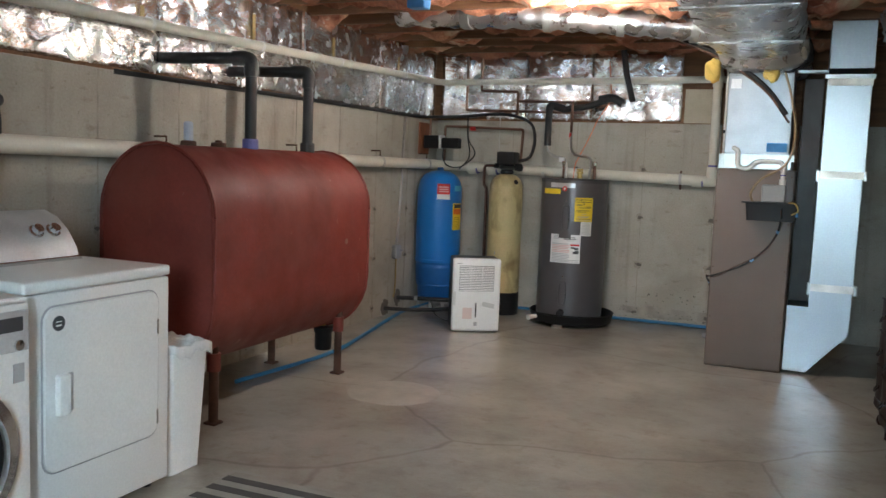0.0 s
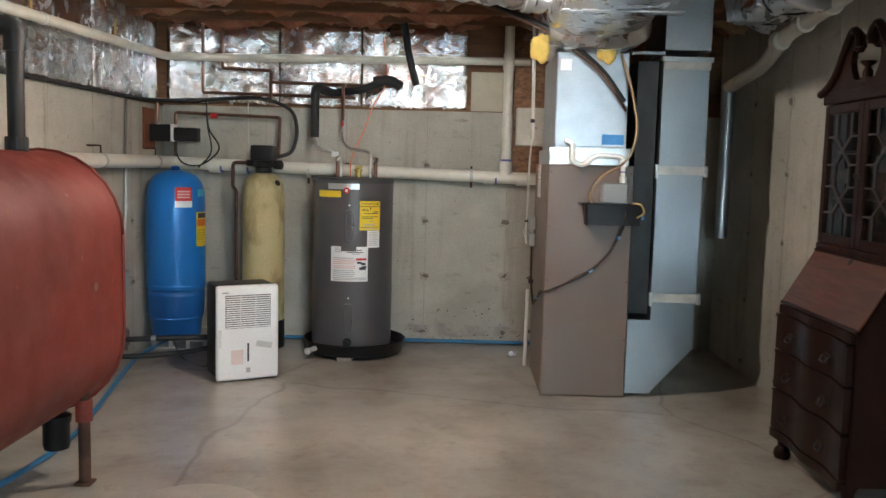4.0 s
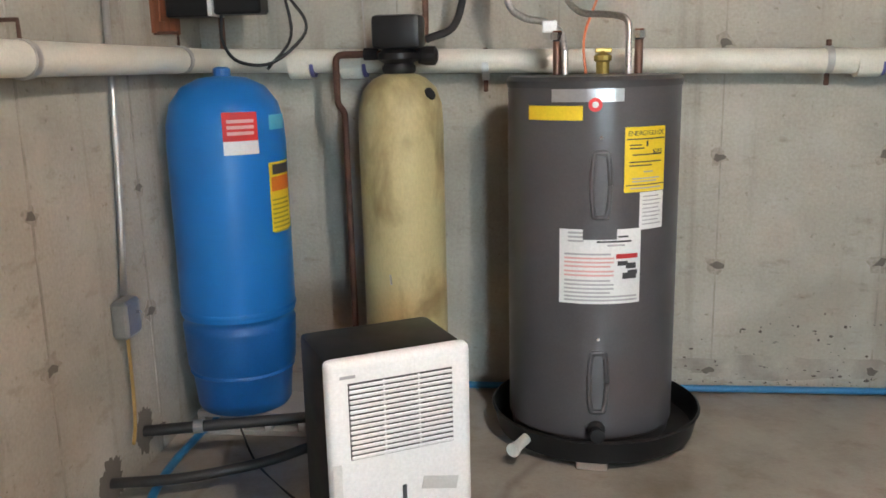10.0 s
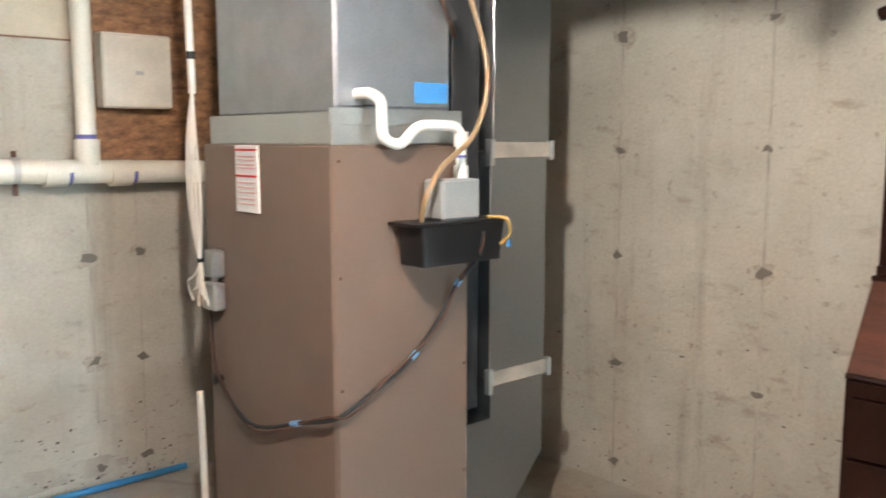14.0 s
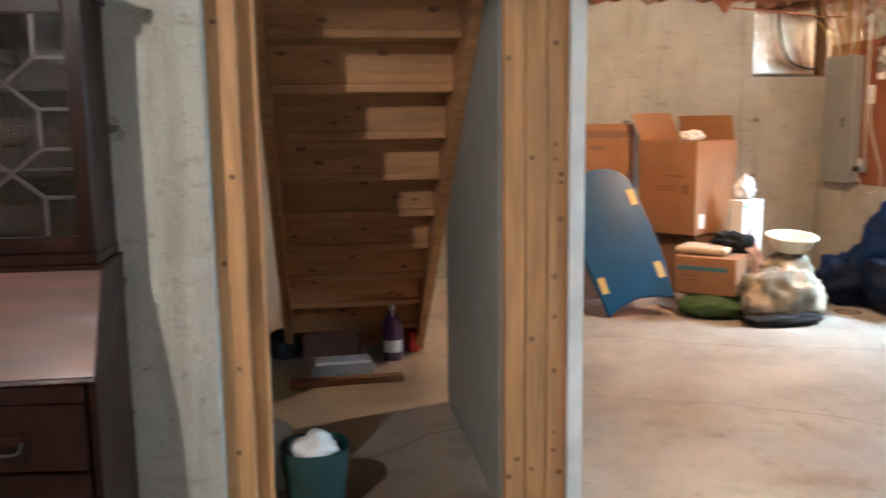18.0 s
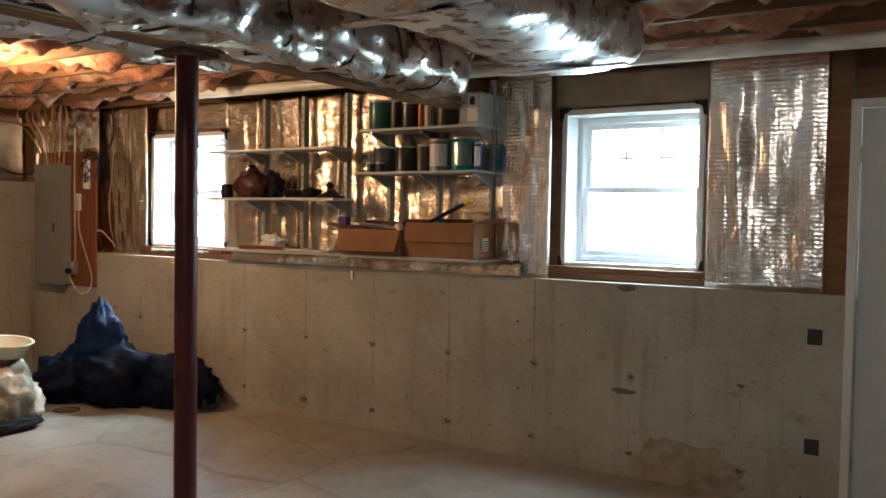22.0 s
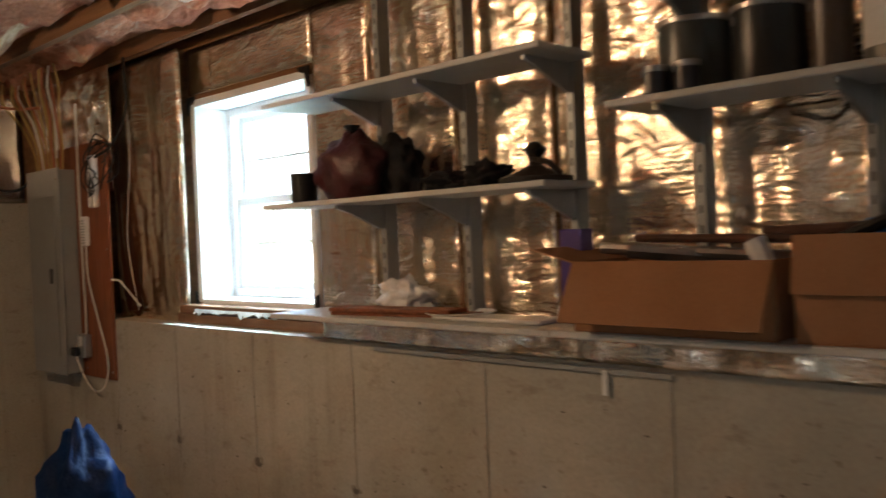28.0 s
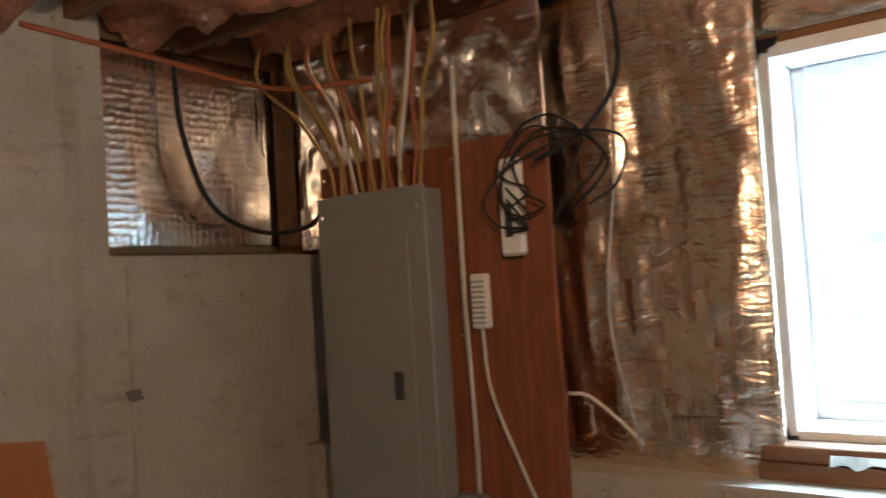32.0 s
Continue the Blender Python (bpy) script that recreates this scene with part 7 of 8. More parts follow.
def standard(x, z0=1.21, z1=2.33):
    t = thing("shelf_standard", "slotted grey steel shelf upright on the foil", "bracket", pose(x, 0, 0), "shelf uprights")
    part("channel", box(-0.013, 0.013, YB - 0.05, YB + 0.006, z0, z1, 0.002), M_BRACKET, t)
    for k in range(int((z1 - z0) / 0.05)):
        part("slot", box(-0.004, 0.004, YB + 0.0058, YB + 0.0068, z0 + 0.02 + 0.05 * k, z0 + 0.04 + 0.05 * k), M_INK, t)


for x in (6.08, 5.69, 5.286, 4.905, 4.507, 4.107):
    standard(x)


def shelf(x0, x1, z, brackets, label="grey-white laminate shelf board on steel brackets"):
    t = thing("wall_shelf", label, "shelf", pose(0, 0, 0), "wall shelves")
    part("board", box(x0, x1, YB + 0.008, -8.13, z, z + 0.017, 0.003), M_SHELF, t)
    for x in brackets:
        prof = [(YB + 0.007, z - 0.002), (-8.165, z - 0.002), (-8.165, z - 0.014), (-8.22, z - 0.03), (YB + 0.025, z - 0.082), (YB + 0.007, z - 0.082)]
        bm = prism(prof, 0.012)
        part("bracket", moved(bm, Matrix(((0, 1, 0, x - 0.006), (1, 0, 0, 0), (0, 0, 1, 0), (0, 0, 0, 1)))), M_BRACKET, t)


shelf(4.072, 4.985, 2.015, (4.107, 4.507, 4.905))
shelf(4.072, 5.02, 1.735, (4.107, 4.507, 4.905))
shelf(5.205, 6.43, 1.915, (5.286, 5.69, 6.08))
shelf(5.205, 6.45, 1.565, (5.286, 5.69, 6.08))
lb = thing("wall_shelf", "long grey-white shelf board along the wall top", "shelf", pose(0, 0, 0), "wall shelves")
part("board", box(4.04, 5.20, Y_S - 0.10, -8.12, 1.185, 1.203, 0.003), M_SHELF, lb)
part("board", box(5.203, 6.42, Y_S - 0.10, -8.12, 1.185, 1.203, 0.003), M_SHELF, lb)
part("cleat", box(3.98, 6.30, Y_S - 0.09, Y_S - 0.02, 1.101, 1.184, 0.003), M_JOIST, lb)
fe = foil_sheet("foil_blanket", (6.34, Y_S - 0.02, 1.095), (-2.49, 0, 0), (0, 0, 0.088), 110, 6, 0.03, M_FOIL_S, "ragged foil edge hanging under the shelf", 93, thick=0.012)
st2 = thing("loose_strip", "grey strip hanging under the long shelf", "strip", pose(0, 0, 0))
part("strip", box(4.95, 6.05, Y_S - 0.012, Y_S + 0.012, 1.075, 1.09, 0.002), M_BRACKET, st2)
part("tag", box(5.135, 5.15, Y_S + 0.0125, Y_S + 0.016, 1.02, 1.085), M_PAPER, st2)


def can(x, z, r, h, mat, label, y=-8.26, lidm=None, band=None):
    t = thing("paint_can", label, "can", pose(x, y, z), "paint cans")
    part("body", lathe([(0, 0), (r, 0), (r * 1.02, 0.004), (r, 0.009), (r, h - 0.008), (r * 1.02, h - 0.004), (r, h)], 24), mat, t, smooth=40)
    part("rim", lathe([(r * 0.985, h - 0.012), (r * 1.035, h - 0.009), (r * 1.035, h + 0.002), (r * 0.985, h + 0.003)], 24), M_TIN, t, smooth=40)
    part("lid", lathe([(r, h), (r * 0.88, h + 0.002), (r * 0.85, h - 0.006), (0, h - 0.006)], 24), lidm or M_TIN, t, smooth=40)
    if band:
        part("label", wrap_label(r, 30, 150, h * 0.15, h * 0.85, 0.001), band, t)
    part("ear", moved(lathe([(0, 0.004), (0.010, 0.003), (0.010, 0)], 10), pose(r * 0.71, r * 0.71, h * 0.82, -90, 0, -45)), M_TIN, t)


CANS_TOP = ((4.89, 0.086, 0.19, (0.03, 0.15, 0.13), "green"), (4.765, 0.045, 0.19, (0.03, 0.03, 0.03), "black"), (4.656, 0.058, 0.17, (0.05, 0.05, 0.05), "charcoal"), (4.567, 0.026, 0.18, (0.45, 0.13, 0.05), "copper"), (4.508, 0.032, 0.16, (0.55, 0.52, 0.46), "cream"), (4.37, 0.07, 0.13, (0.05, 0.045, 0.04), "dark"))
for x, r, h, c, nm in CANS_TOP:
    can(x, 2.033, r, h, simple(f"{nm}_can_paint", c, 0.31, 0.4 if nm == "copper" else 0.0), f"{nm} paint can with a tin lid on the shelf")
CANS_LOW = ((4.845, 0.084, 0.165, (0.07, 0.072, 0.066), "grey"), (4.672, 0.078, 0.165, (0.025, 0.025, 0.025), "black"), (4.541, 0.042, 0.17, (0.09, 0.07, 0.06), "brown"), (4.404, 0.075, 0.20, (0.22, 0.22, 0.21), "bare tin"), (4.10, 0.025, 0.17, (0.02, 0.04, 0.30), "blue"))
for x, r, h, c, nm in CANS_LOW:
    can(x, 1.753, r, h, simple(f"{nm}_can_body", c, 0.31, 0.6 if nm == "bare tin" else 0.0), f"{nm} can on the lower shelf", y=-8.20 if nm == "blue" else -8.25, band=M_PAPER if nm in ("blue", "bare tin") else None)
small_jar = simple("small_jar_tint", (0.04, 0.04, 0.05), 0.31)
for x in (4.90, 4.82):
    can(x, 1.753, 0.028, 0.06, small_jar, "small dark jar at the shelf front", y=-8.16)
can(4.222, 1.753, 0.087, 0.205, simple("teal_can_paint", (0.02, 0.28, 0.33), 0.24, 0.6), "shiny teal paint can with a tin rim", y=-8.24, lidm=M_TIN, band=simple("silver_band", (0.30, 0.42, 0.42), 0.24, 0.9))
cb = thing("carton", "small white and grey carton on the top shelf", "box", pose(4.12, -8.27, 2.033))
part("body", box(-0.03, 0.11, -0.09, 0.09, 0, 0.20, 0.003), simple("grey_print_carton", (0.40, 0.41, 0.41), 0.6), cb)
part("panel", box(-0.022, 0.05, 0.0905, 0.092, 0.02, 0.19), M_PAPER, cb)
part("mark", box(0.0, 0.035, 0.0925, 0.0935, 0.12, 0.17), M_INK, cb)


def flap_carton(x0, x1, y0, y1, z, h, label, flaps, mark=None):
    """An open shipping carton with its flaps folded out."""
    t = thing("carton", label, "box", pose(0, 0, z), "open cartons")
    w = 0.005
    for nm, a in (("front_wall", (x0, x1, y1 - w, y1)), ("back_wall", (x0, x1, y0, y0 + w)), ("end_wall", (x0, x0 + w, y0 + w, y1 - w)), ("end_wall", (x1 - w, x1, y0 + w, y1 - w))):
        part(nm, box(a[0], a[1], a[2], a[3], 0.004, h, 0.001), M_CARD, t)
    part("bottom", box(x0, x1, y0, y1, 0, 0.004), M_CARD, t)
    for side, length, angle in flaps:
        if side == "front":
            part("flap", moved(box(x0, x1, 0, length, -0.004, 0), pose(0, y1, h, angle, 0, 0)), M_CARD, t)
        elif side == "left":
            part("flap", moved(box(-length, 0, y0, y1, -0.004, 0), pose(x0, 0, h, 0, angle, 0)), M_CARD, t)
        else:
            part("flap", moved(box(0, length, y0, y1, -0.004, 0), pose(x1, 0, h, 0, angle, 0)), M_CARD, t)
    return t


c1 = flap_carton(4.63, 5.13, -8.38, -8.13, 1.204, 0.17, "open brown carton of tools with flaps hanging out", (("front", 0.16, -62), ("right", 0.13, -15)))
for k, (a, b, m, r) in enumerate((((4.62, -8.25, 0.17), (5.10, -8.22, 0.20), M_TIN, 0.014), ((4.55, -8.2, 0.21), (5.05, -8.3, 0.22), M_RUST, 0.010), ((4.7, -8.3, 0.16), (5.0, -8.18, 0.195), M_TIN, 0.02), ((4.66, -8.2, 0.12), (4.7, -8.2, 0.21), M_PAPER, 0.025))):
    tl = thing("tool", "metal rod or tool lying in the open carton", "tool", pose(0, 0, 1.204), "tools in the carton")
    part("rod", tube([a, b], r, 8), m, tl, smooth=40)
pb = thing("purple_box", "small purple carton in the tool box", "box", pose(5.245, -8.315, 1.204))
part("body", box(-0.035, 0.035, -0.03, 0.03, 0, 0.25, 0.003), simple("purple_carton", (0.06, 0.03, 0.22), 0.5), pb)
c2 = flap_carton(4.085, 4.59, -8.39, -8.13, 1.204, 0.22, "brown carton with a printed label and an open flap", (("front", 0.12, -80), ("left", 0.10, 20)))
part("label", box(4.0755, 4.0848, -8.30, -8.23, 0.05, 0.13), M_PAPER, c2)
for z in (0.06, 0.075, 0.09, 0.105):
    part("print_bar", box(4.0745, 4.0754, -8.29, -8.24, z, z + 0.006), M_INK, c2)
tb = thing("long_tool", "black bar tool with a yellow end sticking out", "tool", pose(0, 0, 0))
part("bar", tube([(4.66, -8.28, 1.36), (4.20, -8.24, 1.555)], 0.014, 8), M_BLACK, tb, smooth=40)
part("tip", tube([(4.215, -8.2413, 1.5486), (4.165, -8.237, 1.57)], 0.016, 8), M_YELLOW, tb)
tb = thing("long_tool", "blue handled tool on the carton", "tool", pose(0, 0, 0))
part("bar", tube([(4.72, -8.3, 1.43), (4.2, -8.3, 1.44)], 0.012, 8), M_RUST, tb, smooth=40)
part("grip", tube([(4.50, -8.3, 1.434), (4.40, -8.3, 1.436)], 0.018, 8), M_TAPE_BLUE, tb, smooth=40)
# middle-left shelf things
mg = thing("mug", "small dark cup at the shelf end", "cup", pose(6.293, -8.20, 1.583))
part("cup", lathe([(0, 0), (0.045, 0), (0.048, 0.10), (0.044, 0.10), (0.04, 0.01), (0, 0.01)], 18), M_BLACK, mg, smooth=40)


def sack(name, label, at, rx, ry, rz, mat, seed, sub=4, rough=0.28, freq=7.0, neck=0.0):
    """A soft, creased bag that rests flat."""
    t = thing(name, label, "bag", pose(*at))
    bm = bmesh.new()
    bmesh.ops.create_icosphere(bm, subdivisions=sub, radius=1.0)
    for q in bm.verts:
        d = noise.fractal(q.co * freq * 0.3 + Vector((seed, seed, 0)), 0.9, 2.0, 4)
        c = abs(noise.noise(q.co * freq * 0.7 + Vector((0, seed, 3))))
        f = 1 + rough * d - 0.12 * c
        z = q.co.z
        pinch = 1 - neck * max(0, z) ** 2
        q.co = Vector((q.co.x * rx * f * pinch, q.co.y * ry * f * pinch, max(0, (z * f + 0.75) / 1.75 * rz)))
    part("sack", bm, mat, t, smooth=True)
    return t


s = sack("printed_bag", "dark red printed plastic sack with a tied top", (6.085, -8.25, 1.583), 0.155, 0.105, 0.235, M_PINKCLOTH, 1.3, rough=0.16, neck=0.5)
part("knot", lathe([(0.03, 0.205), (0.016, 0.225), (0.03, 0.245), (0, 0.24)], 8), M_DARKCLOTH, s)
sack("dark_bag", "small dark mesh bag on the shelf", (5.93, -8.31, 1.583), 0.10, 0.06, 0.20, M_DARKCLOTH, 4.1)
sack("work_gloves", "pair of black gloves lying on the shelf", (5.62, -8.21, 1.583), 0.075, 0.06, 0.055, M_DARKCLOTH, 7.7, rough=0.5)
sack("work_gloves", "pair of black gloves lying on the shelf", (5.47, -8.22, 1.583), 0.07, 0.06, 0.07, M_DARKCLOTH, 2.7, rough=0.5)
bw = thing("brass_fixture", "old brass lamp fixture lying on the shelf", "fixture", pose(5.30, -8.22, 1.583))
part("plate", lathe([(0, 0), (0.10, 0), (0.10, 0.012), (0.05, 0.03), (0.02, 0.045), (0.02, 0.07), (0.032, 0.085), (0.015, 0.105), (0, 0.11)], 20), M_BRASS_OLD, bw, smooth=40)
part("arm", tube([(-0.10, 0.02, 0.015), (-0.06, 0.03, 0.05), (0.0, 0.02, 0.06)], 0.008, 6), M_BRASS_OLD, bw, smooth=True)
bwr = thing("wooden_board", "thin brown wooden board on the long shelf", "board", pose(5.87, -8.25, 1.204, 0, 0, 8))
part("plank", box(-0.27, 0.27, -0.05, 0.05, 0, 0.012, 0.002), M_PLY, bwr)
part("plank", box(-0.22, 0.27, -0.04, 0.06, 0.0125, 0.024, 0.002), M_PLY, bwr)
pl = thing("plastic_tray", "clear plastic package on the long shelf", "package", pose(5.48, -8.24, 1.204))
part("tray", box(-0.2, 0.2, -0.06, 0.06, 0, 0.012, 0.004), M_CLEAR_P, pl)
pl = sack("clear_wrap", "crumpled clear plastic wrap on the long shelf", (5.95, -8.34, 1.204), 0.11, 0.05, 0.11, M_CLEAR_P, 9.9, rough=0.5)

# torn house wrap left hanging under the window sill
tw = thing("torn_house_wrap", "torn strip of white house wrap under the window sill", "paper", pose(0, 0, 0))
bm = bmesh.new()
top, low = [], []
for k in range(41):
    x = 6.68 + 0.0175 * k
    bow = 0.008 * noise.noise(Vector((x * 9, 3.3, 0)))
    top.append(bm.verts.new((x, Y_S - 0.088 + 0.5 * bow, 1.166)))
    low.append(bm.verts.new((x, Y_S - 0.076 + 2 * bow, 1.146 + 0.022 * noise.noise(Vector((x * 31, 0, 1.7))) + 0.014 * noise.noise(Vector((x * 9, 2, 0))))))
for k in range(40):
    bm.faces.new((low[k], low[k + 1], top[k + 1], top[k]))
bmesh.ops.solidify(bm, geom=bm.faces[:], thickness=0.0015)
part("strip", bm, simple("soiled_house_wrap", (0.30, 0.25, 0.20), 0.8, vary=0.3, scale=14), tw, smooth=True)

# ---- electrical corner ----
pw = thing("plywood_backboard", "orange-brown plywood board on the concrete wall", "board", pose(0, 0, 0))
part("board", box(7.99, 8.84, Y_S, Y_S + 0.016, 0.80, 1.99, 0.002), M_PLY, pw)
for x in (8.01, 8.30, 8.82):
    for z in (0.84, 1.45, 1.95):
        part("screw", moved(lathe([(0, 0.003), (0.006, 0.002), (0.006, 0)], 8), pose(x, Y_S + 0.016, z, -90, 0, 0)), M_CHROME, pw)
ep = thing("breaker_panel", "tall grey steel breaker panel on plywood", "electrical panel", pose(0, 0, 0))
part("cabinet", box(8.345, 8.755, Y_S + 0.017, Y_S + 0.10, 0.815, 1.87, 0.004), M_GREY_PANEL, ep)
cv = part("cover", box(8.335, 8.765, Y_S + 0.101, Y_S + 0.108, 0.805, 1.88, 0.003), M_GREY_PANEL, ep)
part("door", box(8.40, 8.70, Y_S + 0.109, Y_S + 0.114, 0.90, 1.74, 0.003), M_GREY_PANEL, cv)
part("latch", box(8.44, 8.475, Y_S + 0.1145, Y_S + 0.122, 1.28, 1.36, 0.004), M_INK, cv)
for x in (8.36, 8.74):
    for z in (0.86, 1.82):
        part("screw", moved(lathe([(0, 0.003), (0.006, 0.002), (0.006, 0)], 8), pose(x, Y_S + 0.108, z, -90, 0, 0)), M_CHROME, cv)
cols = (M_CABLE_Y, M_CABLE_O, M_CABLE_Y, M_CABLE_W, M_CABLE_O, M_CABLE_Y, M_CABLE_Y)
cbs = thing("panel_cables", "fan of white yellow and orange cables into the panel", "cable", pose(0, 0, 0))
for k in range(15):
    x0 = 8.39 + 0.024 * k
    xe = 8.30 + 0.05 * k + random.uniform(-0.08, 0.08)
    part("cable", tube(curve_through([(x0, Y_S + 0.06, 1.86), (x0 + random.uniform(-0.03, 0.03), Y_S + 0.065, 2.0), ((x0 + xe) / 2 - 0.05, Y_S + 0.09, 2.15), (xe - 0.1, Y_S + 0.10 + random.uniform(0, 0.05), 2.28), (xe - 0.12, Y_S + 0.14, 2.39)]), 0.006, 6), cols[k % 7], cbs, smooth=True)
rt = thing("network_switch", "white wall-mounted network box with black cables", "router", pose(0, 0, 0))
part("case", box(8.06, 8.13, Y_S + 0.017, Y_S + 0.05, 1.66, 1.92, 0.008), M_WHITE_P, rt)
part("ports", box(8.085, 8.108, Y_S + 0.0505, Y_S + 0.053, 1.71, 1.80), M_INK, rt)
part("lower_module", box(8.19, 8.245, Y_S + 0.017, Y_S + 0.045, 1.47, 1.62, 0.006), M_WHITE_P, rt)
for k in range(9):
    part("vent_slot", box(8.195, 8.24, Y_S + 0.0455, Y_S + 0.0465, 1.483 + 0.014 * k, 1.489 + 0.014 * k), M_INK_GREY, rt)
for k in range(5):
    cx, cz, rx, rz, tilt = 7.96 + random.uniform(-0.05, 0.06), 1.87 + random.uniform(-0.05, 0.05), random.uniform(0.10, 0.26), random.uniform(0.05, 0.13), random.uniform(-0.5, 0.3)
    ring = [(8.10, Y_S + 0.05, 1.72 + 0.03 * k)]
    for q in range(9):
        a = -1.2 + q * random.uniform(0.62, 0.72)
        ring.append((cx + rx * math.cos(a), Y_S + 0.06 + 0.012 * math.sin(3 * a + k), cz + rz * math.sin(a) + tilt * rx * math.cos(a) * 0.5))
    part("cable", tube(curve_through(ring), 0.0036, 6), M_RUBBER, rt, smooth=True)
oc = thing("utility_outlet", "steel outlet box with black plugs under the plywood", "outlet", pose(0, 0, 0))
part("box", box(8.235, 8.325, Y_S + 0.017, Y_S + 0.06, 0.90, 1.02, 0.006), M_BOX_STEEL, oc)
part("plug", box(8.27, 8.32, Y_S + 0.06, Y_S + 0.10, 0.91, 0.955, 0.008), M_BLACK, oc)
part("face", box(8.25, 8.29, Y_S + 0.06, Y_S + 0.064, 0.96, 1.01, 0.002), M_PAPER, oc)
wc = thing("hanging_cables", "white cables hanging in loops on the plywood", "cable", pose(0, 0, 0))
part("cable", tube(curve_through([(8.22, Y_S + 0.03, 1.47), (8.20, Y_S + 0.035, 1.3), (8.12, Y_S + 0.03, 1.1), (8.03, Y_S + 0.03, 0.9), (8.05, Y_S + 0.04, 0.78), (8.14, Y_S + 0.05, 0.74), (8.24, Y_S + 0.06, 0.80), (8.29, Y_S + 0.08, 0.92)]), 0.005, 6), M_CABLE_W, wc, smooth=True)
part("cable", tube(curve_through([(8.27, Y_S + 0.03, 2.2), (8.275, Y_S + 0.03, 1.6), (8.265, Y_S + 0.03, 1.2), (8.265, Y_S + 0.03, 1.02)]), 0.007, 6), M_CABLE_W, wc, smooth=True)
part("cable", tube(curve_through([(7.97, Y_S + 0.02, 1.30), (7.92, Y_S + 0.0, 1.29), (7.84, Y_S - 0.02, 1.22), (7.80, Y_S - 0.04, 1.17)]), 0.005, 6), M_CABLE_W, wc, smooth=True)
part("cable", tube(curve_through([(7.83, Y_S - 0.02, 2.3), (7.82, Y_S - 0.03, 1.9), (7.86, Y_S - 0.02, 1.5), (7.80, Y_S - 0.03, 1.15)]), 0.0028, 6), M_CONDUIT, wc, smooth=True)
part("cable", tube(curve_through([(7.80, Y_S - 0.01, 2.36), (7.78, Y_S, 2.1), (7.88, Y_S + 0.03, 1.95), (8.0, Y_S + 0.06, 1.90)]), 0.007, 6), M_RUBBER, wc, smooth=True)
part("cable", tube(curve_through([(9.0, -7.85, 2.36), (8.985, -7.86, 2.1), (8.98, -7.95, 1.88), (8.97, -8.12, 1.80), (8.80, Y_S + 0.12, 1.80), (8.74, Y_S + 0.09, 1.86)]), 0.008, 6), M_RUBBER, wc, smooth=True)
part("cable", tube(curve_through([(8.995, -7.4, 2.33), (8.98, -7.8, 2.30), (8.9, -8.15, 2.25), (8.5, Y_S + 0.12, 2.2)]), 0.008, 6), M_CABLE_O, wc, smooth=True)

# ---- pile by the far wall ----
bb = thing("body_board", "blue foam body board with tan patches leaning on boxes", "body board", pose(7.22, -5.93, 0.075, -16, 24, -8))
out = []
for k in range(13):
    a = math.pi * k / 12
    out.append((0.25 * math.cos(a), 0.86 + 0.20 * math.sin(a)))
out += [(-0.275, 0.4), (-0.245, 0.0), (-0.11, 0.05), (0.0, 0.07), (0.11, 0.05), (0.245, 0.0), (0.275, 0.4)]
bm = prism(out, 0.045, bevel=0.008)
part("slab", moved(bm, Matrix(((0, 1, 0, 0), (1, 0, 0, 0), (0, 0, 1, 0), (0, 0, 0, 1)))), M_BOARD_BLUE, bb, smooth=40)
for y in (-0.21, 0.21):
    for z in (0.22, 0.78):
        part("patch", box(-0.003, -0.0005, y - 0.025, y + 0.025, z - 0.06, z + 0.06, 0.001), simple("tan_patch", (0.62, 0.45, 0.18), 0.6) if (y < 0 and z < 0.3) else bpy.data.materials["tan_patch"], bb)
bigs = thing("large_carton", "large orange-brown moving carton with an open flap", "box", pose(7.84, -6.58, 0.47, 0, 0, 0))
turn = 35
part("body", moved(box(0, 0.52, -0.62, 0, 0, 0.725, 0.004), pose(0, 0, 0, 0, 0, turn)), M_CARD, bigs)
part("flap", moved(box(0.02, 0.50, -0.004, 0, 0, 0.20), pose(0, 0, 0.725, 0, 0, turn) @ pose(0, -0.60, 0, -14, 0, 0)), M_CARD, bigs)
part("flap", moved(box(0, 0.004, -0.60, -0.02, 0, 0.24), pose(0, 0, 0.725, 0, 0, turn) @ pose(0.51, 0, 0, 0, 24, 0)), M_CARD, bigs)
for x0, x1, z in ((0.16, 0.34, 0.34), (0.16, 0.34, 0.365), (0.10, 0.28, 0.45)):
    part("print_bar", moved(box(x0, x1, 0.0005, 0.002, z, z + 0.012), pose(0, 0, 0, 0, 0, turn)), M_CARD_DARK, bigs)
part("print_mark", moved(box(0.06, 0.12, 0.0005, 0.002, 0.32, 0.39), pose(0, 0, 0, 0, 0, turn)), M_CARD_DARK, bigs)
part("label", moved(box(-0.002, -0.0005, -0.14, -0.06, 0.05, 0.16), pose(0, 0, 0, 0, 0, turn)), M_PAPER, bigs)
sack("packing_paper", "crumpled white packing paper sticking out of the carton", (8.20, -6.70, 1.197), 0.07, 0.09, 0.075, M_PAPER, 4.9, rough=0.5)
lo = thing("storage_tote", "dark stacked carton under the large one", "box", pose(7.86, -6.60, 0, 0, 0, turn))
part("body", box(0.01, 0.50, -0.58, -0.02, 0, 0.469, 0.004), M_CARD_DARK, lo)
b2 = thing("carton", "closed orange-brown carton stacked against the wall", "box", pose(8.52, -6.10, 0.62, 0, 0, 5), "stacked cartons")
part("body", box(-0.1, 0.36, -0.2, 0.42, 0, 0.71, 0.004), M_CARD, b2)
part("handle_hole", box(-0.102, -0.1005, 0.05, 0.19, 0.50, 0.54), M_CARD_DARK, b2)
